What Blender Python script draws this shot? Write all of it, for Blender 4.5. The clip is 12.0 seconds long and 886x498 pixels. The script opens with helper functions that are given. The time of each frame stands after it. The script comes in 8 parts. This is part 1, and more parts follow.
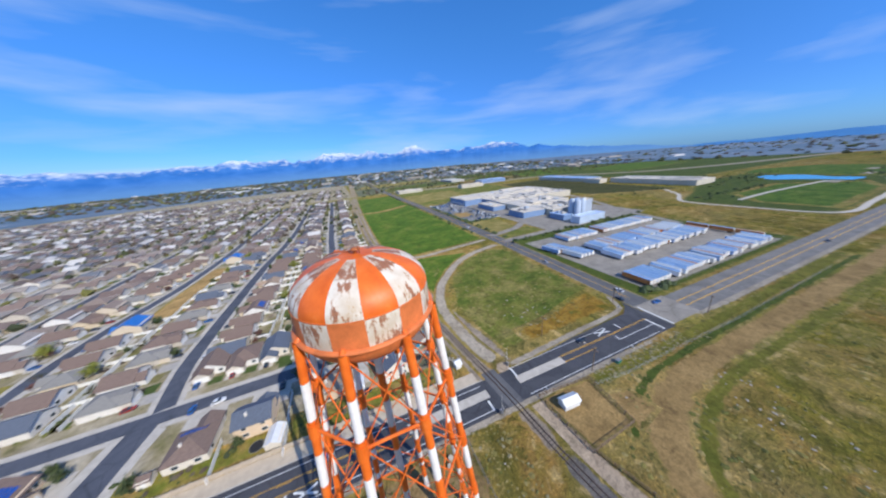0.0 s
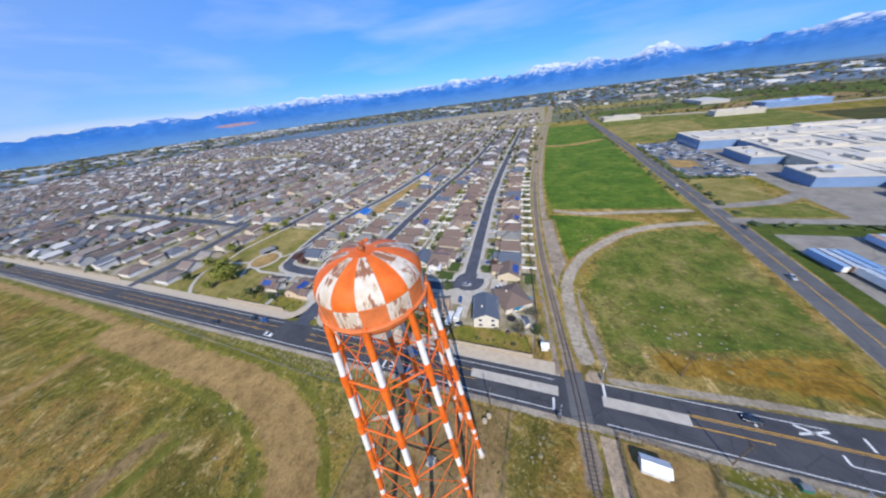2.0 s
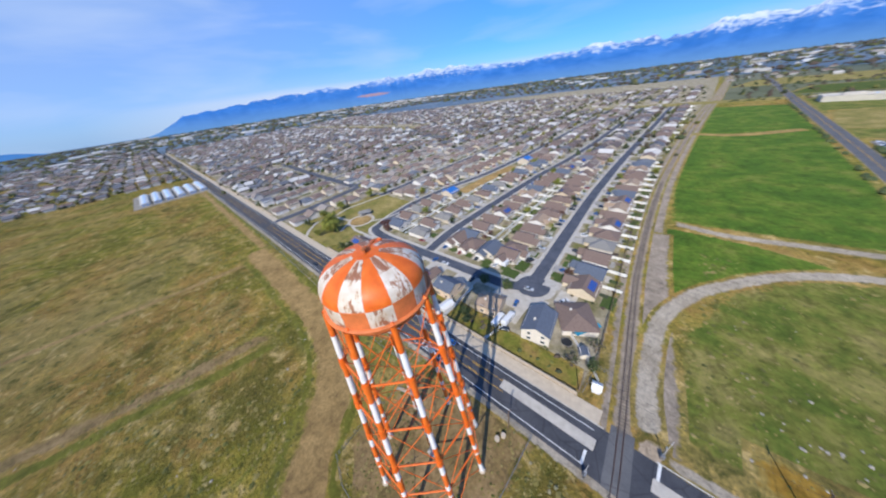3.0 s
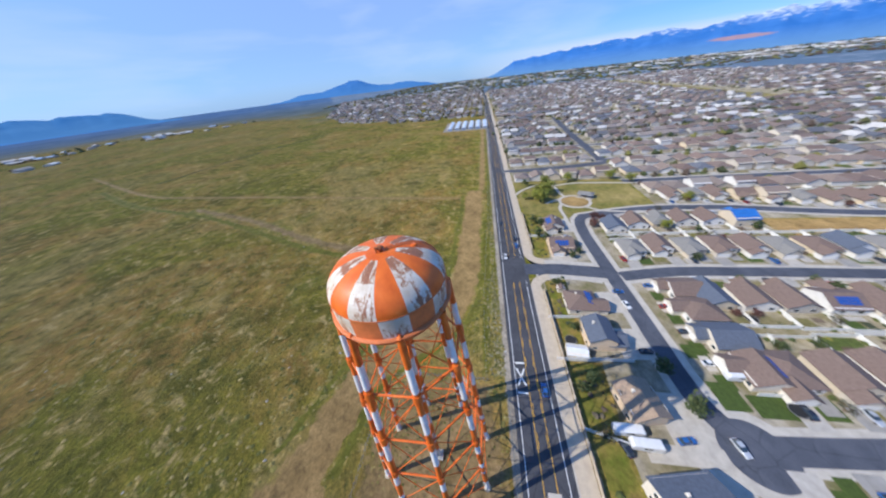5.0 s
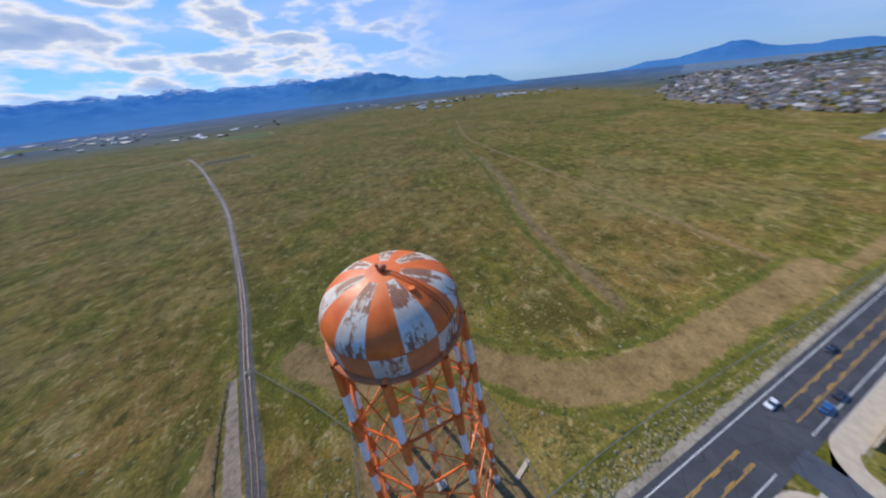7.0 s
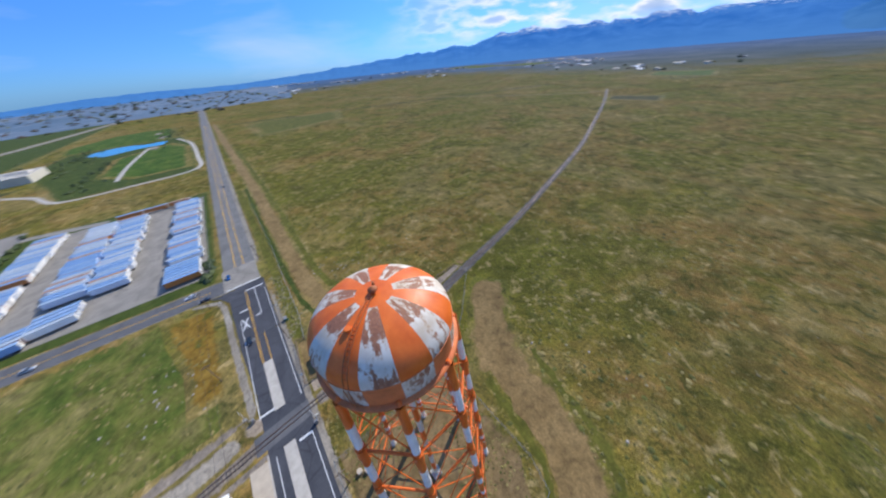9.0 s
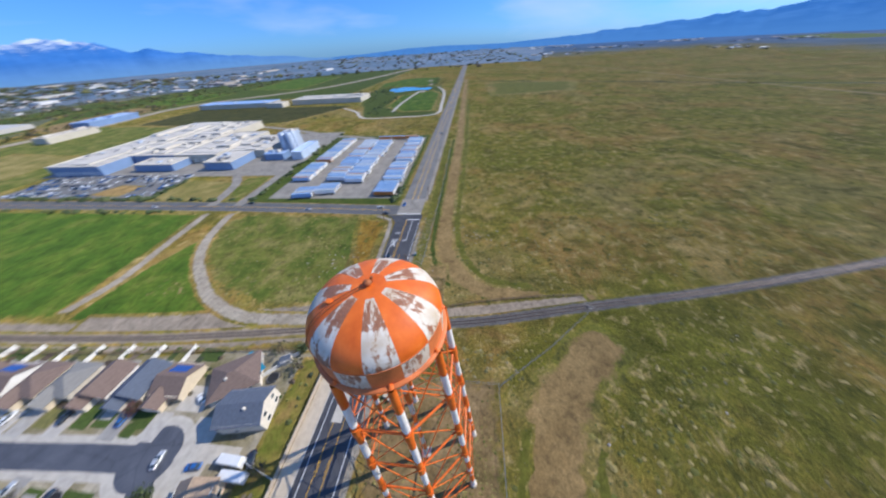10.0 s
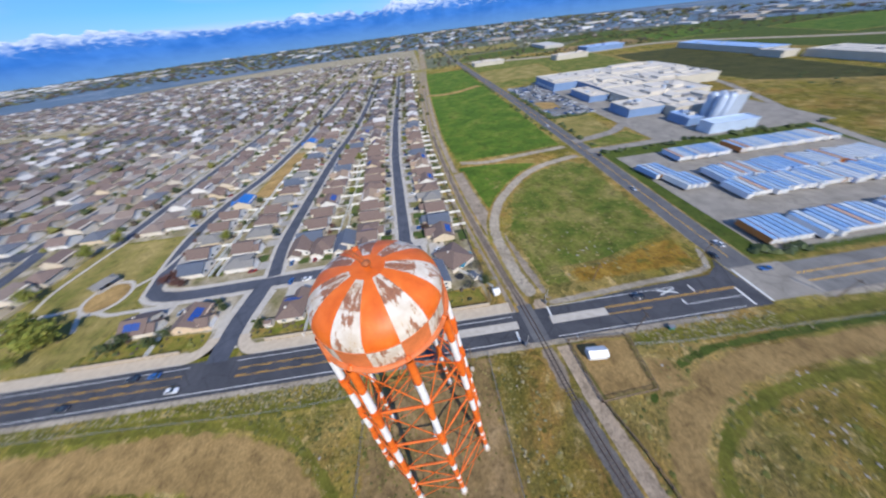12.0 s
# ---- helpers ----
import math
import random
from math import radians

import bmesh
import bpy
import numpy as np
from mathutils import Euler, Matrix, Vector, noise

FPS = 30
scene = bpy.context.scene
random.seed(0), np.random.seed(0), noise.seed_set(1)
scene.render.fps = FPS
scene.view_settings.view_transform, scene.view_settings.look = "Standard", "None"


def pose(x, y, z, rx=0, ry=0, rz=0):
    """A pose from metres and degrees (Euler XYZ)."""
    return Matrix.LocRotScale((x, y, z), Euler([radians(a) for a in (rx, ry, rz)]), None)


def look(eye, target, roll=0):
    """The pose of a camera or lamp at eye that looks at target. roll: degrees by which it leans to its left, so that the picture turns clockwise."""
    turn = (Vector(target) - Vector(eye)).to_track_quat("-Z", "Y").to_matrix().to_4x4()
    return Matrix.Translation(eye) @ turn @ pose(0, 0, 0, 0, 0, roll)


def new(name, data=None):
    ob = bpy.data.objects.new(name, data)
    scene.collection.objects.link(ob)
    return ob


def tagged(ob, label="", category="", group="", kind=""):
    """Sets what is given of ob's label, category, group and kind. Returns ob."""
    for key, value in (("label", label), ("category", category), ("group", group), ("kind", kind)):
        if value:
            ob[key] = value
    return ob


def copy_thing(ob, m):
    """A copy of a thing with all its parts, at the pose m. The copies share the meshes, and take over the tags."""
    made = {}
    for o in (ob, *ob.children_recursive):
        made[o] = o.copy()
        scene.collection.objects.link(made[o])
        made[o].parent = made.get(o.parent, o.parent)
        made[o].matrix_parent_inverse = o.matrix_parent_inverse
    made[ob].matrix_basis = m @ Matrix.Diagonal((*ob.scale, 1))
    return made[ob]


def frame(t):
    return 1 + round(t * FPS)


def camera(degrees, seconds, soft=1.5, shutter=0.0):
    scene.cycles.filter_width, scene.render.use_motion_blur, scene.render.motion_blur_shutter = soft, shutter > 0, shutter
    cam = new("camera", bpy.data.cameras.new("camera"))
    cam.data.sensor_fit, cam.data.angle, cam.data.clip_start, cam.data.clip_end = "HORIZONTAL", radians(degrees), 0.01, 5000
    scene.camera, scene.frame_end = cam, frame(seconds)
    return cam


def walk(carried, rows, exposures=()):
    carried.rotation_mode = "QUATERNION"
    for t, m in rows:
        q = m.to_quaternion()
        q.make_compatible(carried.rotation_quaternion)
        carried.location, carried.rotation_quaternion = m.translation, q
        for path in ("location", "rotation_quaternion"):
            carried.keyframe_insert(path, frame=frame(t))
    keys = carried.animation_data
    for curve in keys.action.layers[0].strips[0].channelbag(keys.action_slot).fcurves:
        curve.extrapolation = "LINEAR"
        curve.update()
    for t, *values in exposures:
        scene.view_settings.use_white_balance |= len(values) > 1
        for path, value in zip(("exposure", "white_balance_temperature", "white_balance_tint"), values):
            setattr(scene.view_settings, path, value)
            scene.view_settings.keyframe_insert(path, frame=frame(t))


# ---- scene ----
cam = camera(120.1, 12.0, soft=2.15, shutter=0.3)
PATH = [
    (0, (-0.785, -30.536, 79.168), (-0.111, -28.768, 78.518), -5.2),
    (0.5, (5.603, -32.416, 81.949), (5.901, -30.6, 81.167), -5.3),
    (1, (11.875, -32.129, 84.396), (11.827, -30.337, 83.509), -5.9),
    (1.5, (17.932, -29.796, 86.285), (17.567, -28.081, 85.323), -6.9),
    (2, (22.672, -25.704, 87.136), (22.022, -24.102, 86.129), -7.7),
    (2.5, (27.129, -20.757, 88.037), (26.193, -19.328, 86.996), -8.1),
    (3, (30.559, -14.293, 88.594), (29.346, -13.113, 87.528), -8.1),
    (3.2, (31.241, -11.965, 89.161), (29.93, -10.903, 88.087), -8.0),
    (4.8, (26.425, 10.87, 87.537), (24.773, 10.715, 86.42), -6.7),
    (5, (25.391, 13.165, 87.524), (23.761, 12.849, 86.407), -7.0),
    (5.5, (20.635, 18.175, 87.136), (19.14, 17.464, 86.013), -6.9),
    (6, (15.167, 22.557, 87.172), (13.906, 21.481, 86.054), -7.2),
    (6.5, (8.361, 24.08, 86.725), (7.4, 22.72, 85.617), -7.0),
    (7, (1.281, 23.575, 86.388), (0.688, 22.005, 85.299), -6.4),
    (7.2, (-1.725, 22.899, 86.572), (-2.117, 21.278, 85.467), -7.0),
    (8.8, (-18.909, 7.371, 88.36), (-17.749, 6.275, 87.155), -6.6),
    (9, (-20.302, 5.024, 88.777), (-19.005, 4.083, 87.581), -5.8),
    (9.5, (-21.424, -3.162, 89.778), (-19.886, -3.548, 88.559), -4.5),
    (10, (-18.92, -11.332, 90.452), (-17.381, -11.115, 89.193), -4.0),
    (10.5, (-14.389, -18.290, 91.304), (-13.057, -17.546, 90.009), -4.5),
    (11, (-7.3, -22.192, 91.26), (-6.312, -21.059, 89.941), -5.1),
    (11.5, (0.337, -23.448, 90.849), (0.888, -22.058, 89.521), -6.5),
    (12, (7.644, -20.971, 89.224), (7.694, -19.477, 87.896), -7.3),
]
walk(cam, [(t, look(eye, target, roll)) for t, eye, target, roll in PATH], [(0.0, 0.0), (3.0, 0.04), (5.0, 0.13), (6.0, 0.15), (6.5, 0.12), (7.0, -0.16), (9.0, 0.05), (9.6, 0.08), (10.5, 0.06), (12.0, 0.0)])

# ---------- light ----------
SUN = Vector((0.295, -0.716, 0.633)).normalized()
sun_data = bpy.data.lights.new("sun", "SUN")
sun_data.energy, sun_data.angle, sun_data.color = 5.0, radians(0.53), (1.0, 0.95, 0.86)
sun = new("sun", sun_data)
sun.matrix_world = look(SUN * 200, (0, 0, 0))


def nodes_of(tree):
    tree.nodes.clear()

    def add(kind, operation=None, data_type=None, blend_type=None, feature=None):
        node = tree.nodes.new(kind)
        if operation:
            node.operation = operation
        if data_type:
            node.data_type = data_type
        if blend_type:
            node.blend_type = blend_type
        if feature:
            node.feature = feature
        return node

    def wire(a, b):
        tree.links.new(a, b)
    return add, wire


world = bpy.data.worlds.new("world")
scene.world = world
world.use_nodes = True
add, wire = nodes_of(world.node_tree)
sky = add("ShaderNodeTexSky")
sky.sky_type, sky.sun_disc = "NISHITA", False
sky.sun_elevation, sky.sun_rotation = math.asin(SUN.z), math.atan2(SUN.x, SUN.y)
sky.altitude, sky.air_density, sky.dust_density, sky.ozone_density = 1400, 1.0, 0.5, 3.0
way = add("ShaderNodeTexCoord")
stretch = add("ShaderNodeMapping")
stretch.inputs["Scale"].default_value = (1.1, 1.7, 7.5)
stretch.inputs["Rotation"].default_value = (0.0, 0.06, 0.5)
wisps = add("ShaderNodeTexNoise")
wisps.inputs["Scale"].default_value, wisps.inputs["Detail"].default_value = 1.6, 5
wisps.inputs["Roughness"].default_value, wisps.inputs["Distortion"].default_value = 0.5, 0.22
ramp = add("ShaderNodeValToRGB")
ramp.color_ramp.elements[0].position, ramp.color_ramp.elements[0].color = 0.47, (0, 0, 0, 1)
ramp.color_ramp.elements[1].position, ramp.color_ramp.elements[1].color = 0.74, (0.5, 0.5, 0.5, 1)
wire(way.outputs["Generated"], stretch.inputs["Vector"])
wire(stretch.outputs["Vector"], wisps.inputs["Vector"])
wire(wisps.outputs["Fac"], ramp.inputs["Fac"])
# low heaped clouds over the hills
heap_map = add("ShaderNodeMapping")
heap_map.inputs["Scale"].default_value = (3.6, 3.6, 11.0)
heaps = add("ShaderNodeTexNoise")
heaps.inputs["Scale"].default_value, heaps.inputs["Detail"].default_value = 2.1, 7
wire(way.outputs["Generated"], heap_map.inputs["Vector"])
wire(heap_map.outputs["Vector"], heaps.inputs["Vector"])
split = add("ShaderNodeSeparateXYZ")
wire(way.outputs["Generated"], split.inputs["Vector"])
low = add("ShaderNodeValToRGB")
for k, (p, c) in enumerate(((0.02, 0.0), (0.06, 1.0), (0.24, 1.0), (0.36, 0.0))):
    e = low.color_ramp.elements[k] if k < 2 else low.color_ramp.elements.new(p)
    e.position, e.color = p, (c, c, c, 1)
wire(split.outputs["Z"], low.inputs["Fac"])
bank = add("ShaderNodeVectorMath", operation="DOT_PRODUCT")
bank.inputs[1].default_value = (0.28, -0.96, 0.0)
wire(way.outputs["Generated"], bank.inputs[0])
south = add("ShaderNodeMapRange")
south.inputs["From Min"].default_value, south.inputs["From Max"].default_value = 0.72, 0.93
wire(bank.outputs["Value"], south.inputs["Value"])
heap_ramp = add("ShaderNodeValToRGB")
heap_ramp.color_ramp.elements[0].position, heap_ramp.color_ramp.elements[0].color = 0.44, (0, 0, 0, 1)
heap_ramp.color_ramp.elements[1].position, heap_ramp.color_ramp.elements[1].color = 0.54, (0.95, 0.95, 0.95, 1)
wire(heaps.outputs["Fac"], heap_ramp.inputs["Fac"])
mul1 = add("ShaderNodeMath", operation="MULTIPLY")
mul2 = add("ShaderNodeMath", operation="MULTIPLY")
wire(heap_ramp.outputs["Color"], mul1.inputs[0])
wire(low.outputs["Color"], mul1.inputs[1])
wire(mul1.outputs[0], mul2.inputs[0])
wire(south.outputs["Result"], mul2.inputs[1])
tint = add("ShaderNodeMix", data_type="RGBA", blend_type="MULTIPLY")
tint.inputs["Factor"].default_value = 1.0
tint.inputs[7].default_value = (0.53, 0.97, 1.62, 1)
# clear dry air: less glare low down, more light high up
depth = add("ShaderNodeValToRGB")
for k, (p, c) in enumerate(((0.0, (0.62, 0.72, 0.92)), (0.12, (0.74, 0.86, 1.0)), (0.35, (0.95, 1.26, 1.24)), (0.8, (1.1, 1.75, 1.7)))):
    e = depth.color_ramp.elements[k] if k < 2 else depth.color_ramp.elements.new(p)
    e.position, e.color = p, (*c, 1)
wire(split.outputs["Z"], depth.inputs["Fac"])
clear = add("ShaderNodeMix", data_type="RGBA", blend_type="MULTIPLY")
clear.inputs["Factor"].default_value = 1.0
wire(sky.outputs["Color"], clear.inputs[6])
wire(depth.outputs["Color"], clear.inputs[7])
wire(clear.outputs[2], tint.inputs[6])
# thin high veil in the south-west
veil_side = add("ShaderNodeVectorMath", operation="DOT_PRODUCT")
veil_side.inputs[1].default_value = (-0.75, -0.66, 0.0)
wire(way.outputs["Generated"], veil_side.inputs[0])
veil = add("ShaderNodeMapRange")
veil.inputs["From Min"].default_value, veil.inputs["From Max"].default_value = -0.15, 0.85
veil.inputs["To Max"].default_value = 0.45
wire(veil_side.outputs["Value"], veil.inputs["Value"])
veil_mix = add("ShaderNodeMix", data_type="RGBA")
veil_mix.inputs[7].default_value = (5.0, 6.6, 9.6, 1)
wire(veil.outputs["Result"], veil_mix.inputs["Factor"])
wire(tint.outputs[2], veil_mix.inputs[6])
m1 = add("ShaderNodeMix", data_type="RGBA")
m2 = add("ShaderNodeMix", data_type="RGBA")
m1.inputs[7].default_value = (5.6, 7.0, 9.8, 1)
# sunlit rims, blue-grey cores
puff = add("ShaderNodeValToRGB")
for k, (p, c) in enumerate(((0.46, (0.86, 0.9, 0.97)), (0.54, (1.0, 1.0, 1.0)), (0.6, (0.52, 0.64, 0.86)), (0.72, (0.36, 0.5, 0.78)))):
    e = puff.color_ramp.elements[k] if k < 2 else puff.color_ramp.elements.new(p)
    e.position, e.color = p, (*c, 1)
wire(heaps.outputs["Fac"], puff.inputs["Fac"])
bright = add("ShaderNodeMix", data_type="RGBA", blend_type="MULTIPLY")
bright.inputs["Factor"].default_value = 1.0
bright.inputs[7].default_value = (9.6, 9.7, 10.2, 1)
wire(puff.outputs["Color"], bright.inputs[6])
wire(bright.outputs[2], m2.inputs[7])
wire(ramp.outputs["Color"], m1.inputs["Factor"])
wire(veil_mix.outputs[2], m1.inputs[6])
wire(mul2.outputs[0], m2.inputs["Factor"])
wire(m1.outputs[2], m2.inputs[6])
# flat cloud bank behind the far range
side_ = add("ShaderNodeVectorMath", operation="DOT_PRODUCT")
side_.inputs[1].default_value = (-0.77, 0.64, 0.0)
wire(way.outputs["Generated"], side_.inputs[0])
reach = add("ShaderNodeMapRange")
reach.inputs["From Min"].default_value, reach.inputs["From Max"].default_value = 0.72, 0.93
wire(side_.outputs["Value"], reach.inputs["Value"])
belt = add("ShaderNodeValToRGB")
for k, (p, c) in enumerate(((0.0, 0.9), (0.034, 0.8), (0.05, 0.15), (0.08, 0.0))):
    e = belt.color_ramp.elements[k] if k < 2 else belt.color_ramp.elements.new(p)
    e.position, e.color = p, (c, c, c, 1)
wire(split.outputs["Z"], belt.inputs["Fac"])
mul3 = add("ShaderNodeMath", operation="MULTIPLY")
wire(belt.outputs["Color"], mul3.inputs[0])
wire(reach.outputs["Result"], mul3.inputs[1])
m3 = add("ShaderNodeMix", data_type="RGBA")
m3.inputs[7].default_value = (6.2, 7.2, 9.2, 1)
wire(mul3.outputs[0], m3.inputs["Factor"])
wire(m2.outputs[2], m3.inputs[6])
back = add("ShaderNodeBackground")
back.inputs["Strength"].default_value = 0.1
wire(m3.outputs[2], back.inputs["Color"])
out = add("ShaderNodeOutputWorld")
wire(back.outputs[0], out.inputs["Surface"])


# ---------- materials ----------
def coords(add, wire, space, scale=(1, 1, 1)):
    tc = add("ShaderNodeTexCoord")
    mp = add("ShaderNodeMapping")
    mp.inputs["Scale"].default_value = scale
    if space == "World":
        geo = add("ShaderNodeNewGeometry")
        wire(geo.outputs["Position"], mp.inputs["Vector"])
    else:
        wire(tc.outputs[space], mp.inputs["Vector"])
    return mp.outputs["Vector"]


def noise_tex(add, wire, vec, scale, detail=4, rough=0.55, dist=0.0):
    n = add("ShaderNodeTexNoise")
    n.inputs["Scale"].default_value, n.inputs["Detail"].default_value = scale, detail
    n.inputs["Roughness"].default_value, n.inputs["Distortion"].default_value = rough, dist
    wire(vec, n.inputs["Vector"])
    return n.outputs["Fac"]


def ramp_of(add, wire, fac, stops):
    r = add("ShaderNodeValToRGB")
    for k, (p, c) in enumerate(stops):
        e = r.color_ramp.elements[k] if k < 2 else r.color_ramp.elements.new(p)
        e.position = p
        e.color = (*c, 1) if len(c) == 3 else c
    wire(fac, r.inputs["Fac"])
    return r.outputs["Color"]


def mix(add, wire, fac, a, b, how="MIX"):
    m = add("ShaderNodeMix", data_type="RGBA", blend_type=how)
    for val, sock in ((fac, m.inputs["Factor"]), (a, m.inputs[6]), (b, m.inputs[7])):
        if isinstance(val, (int, float)):
            sock.default_value = val
        elif isinstance(val, tuple):
            sock.default_value = (*val, 1)
        else:
            wire(val, sock)
    return m.outputs[2]


def math_node(add, wire, op, a, b=0.5, clamp=False):
    m = add("ShaderNodeMath", operation=op)
    m.use_clamp = clamp
    for val, sock in ((a, m.inputs[0]), (b, m.inputs[1])):
        if isinstance(val, (int, float)):
            sock.default_value = val
        else:
            wire(val, sock)
    return m.outputs[0]


def finish(add, wire, color, rough=0.8, metal=0.0, bump=None, bump_d=0.05, spec=0.4, matt=0.0):
    b = add("ShaderNodeBsdfPrincipled")
    b.inputs["Diffuse Roughness"].default_value = matt
    b.inputs["Specular IOR Level"].default_value = spec
    for val, key in ((color, "Base Color"), (rough, "Roughness"), (metal, "Metallic")):
        if isinstance(val, (int, float)):
            b.inputs[key].default_value = val
        elif isinstance(val, tuple):
            b.inputs[key].default_value = (*val, 1)
        else:
            wire(val, b.inputs[key])
    if bump is not None:
        n = add("ShaderNodeBump")
        n.inputs["Strength"].default_value, n.inputs["Distance"].default_value = 0.6, bump_d
        wire(bump, n.inputs["Height"])
        wire(n.outputs["Normal"], b.inputs["Normal"])
    o = add("ShaderNodeOutputMaterial")
    wire(b.outputs[0], o.inputs["Surface"])


def material(name):
    m = bpy.data.materials.new(name)
    m.use_nodes = True
    return (m, *nodes_of(m.node_tree))


def plain(name, color, rough=0.7, metal=0.0, vary=0.25, scale=1.5, space="Object", spec=0.4):
    """A painted or bare surface with grain and stains at two scales."""
    m, add, wire = material(name)
    v = coords(add, wire, space)
    a = noise_tex(add, wire, v, scale, 5)
    b = noise_tex(add, wire, v, scale * 9, 3)
    s = math_node(add, wire, "ADD", math_node(add, wire, "MULTIPLY", a, 0.7), math_node(add, wire, "MULTIPLY", b, 0.3))
    dark = tuple(c * (1 - vary) for c in color)
    light = tuple(min(1, c * (1 + vary)) for c in color)
    finish(add, wire, ramp_of(add, wire, s, ((0.3, dark), (0.7, light))), rough, metal, b, 0.02, spec)
    return m


def varied(name, stops, rough=0.8, scale=1.2, vary=0.25, mode="OBJECT"):
    """One of several colours per object (or per island), with wear."""
    m, add, wire = material(name)
    if mode == "OBJECT":
        r = add("ShaderNodeObjectInfo").outputs["Random"]
    else:
        r = add("ShaderNodeNewGeometry").outputs["Random Per Island"]
    n = len(stops)
    rp = add("ShaderNodeValToRGB")
    rp.color_ramp.interpolation = "CONSTANT"
    for k, c in enumerate(stops):
        e = rp.color_ramp.elements[k] if k < 2 else rp.color_ramp.elements.new(k / n)
        e.position, e.color = k / n, (*c, 1)
    wire(r, rp.inputs["Fac"])
    v = coords(add, wire, "World")
    a = noise_tex(add, wire, v, scale, 4)
    g = ramp_of(add, wire, a, ((0.3, (1 - vary,) * 3), (0.7, (1 + vary * 0.4,) * 3)))
    finish(add, wire, mix(add, wire, 1.0, rp.outputs["Color"], g, "MULTIPLY"), rough)
    return m


def grass_color(add, wire):
    """Spring rangeland: green, olive, rust and straw drifts of several sizes, with dabs and tufts."""
    v = coords(add, wire, "World")
    drift = noise_tex(add, wire, v, 0.011, 5, 0.6, 0.8)
    hue = noise_tex(add, wire, coords(add, wire, "World", (0.85, 1.2, 1)), 0.042, 6, 0.66, 0.9)
    tone = noise_tex(add, wire, coords(add, wire, "World", (1.2, 0.8, 1)), 0.075, 6, 0.7, 0.5)
    spot = noise_tex(add, wire, v, 0.15, 6, 0.7, 0.6)
    fine = noise_tex(add, wire, v, 1.0, 5, 0.7)
    warm = ramp_of(add, wire, hue, ((0.32, (0.125, 0.107, 0.022)), (0.42, (0.191, 0.140, 0.036)), (0.5, (0.225, 0.140, 0.045)), (0.57, (0.181, 0.136, 0.033)), (0.66, (0.280, 0.203, 0.077))))
    cool = ramp_of(add, wire, hue, ((0.32, (0.093, 0.096, 0.016)), (0.44, (0.134, 0.126, 0.023)), (0.53, (0.180, 0.148, 0.031)), (0.6, (0.117, 0.118, 0.026)), (0.68, (0.21, 0.172, 0.049))))
    col = mix(add, wire, ramp_of(add, wire, drift, ((0.45, (0, 0, 0)), (0.55, (1, 1, 1)))), warm, cool)
    zone = noise_tex(add, wire, v, 0.0065, 5, 0.62, 0.7)
    col = mix(add, wire, ramp_of(add, wire, zone, ((0.36, (0.8,) * 3), (0.46, (0, 0, 0)))), col, (0.204, 0.163, 0.059))
    col = mix(add, wire, ramp_of(add, wire, zone, ((0.53, (0, 0, 0)), (0.62, (0.8,) * 3))), col, (0.120, 0.121, 0.021))
    sward = noise_tex(add, wire, v, 0.019, 5, 0.62, 1.0)
    col = mix(add, wire, ramp_of(add, wire, sward, ((0.36, (0.75,) * 3), (0.46, (0, 0, 0)))), col, (0.093, 0.087, 0.022))
    col = mix(add, wire, ramp_of(add, wire, sward, ((0.56, (0, 0, 0)), (0.66, (0.7,) * 3))), col, (0.268, 0.193, 0.072))
    col = mix(add, wire, 0.9, col, ramp_of(add, wire, tone, ((0.33, (0.55, 0.58, 0.56)), (0.46, (0.95, 0.95, 0.95)), (0.55, (1.1, 1.08, 1.05)), (0.67, (1.5, 1.42, 1.35)))), "MULTIPLY")
    col = mix(add, wire, ramp_of(add, wire, spot, ((0.35, (0.95,) * 3), (0.46, (0, 0, 0)))), col, (0.071, 0.070, 0.018))
    col = mix(add, wire, ramp_of(add, wire, spot, ((0.55, (0, 0, 0)), (0.66, (0.9,) * 3))), col, (0.370, 0.276, 0.120))
    col = mix(add, wire, 0.9, col, ramp_of(add, wire, fine, ((0.3, (0.46, 0.48, 0.44)), (0.46, (0.92, 0.92, 0.92)), (0.57, (1.2, 1.16, 1.08)), (0.68, (1.95, 1.78, 1.55)))), "MULTIPLY")
    return col, fine, hue


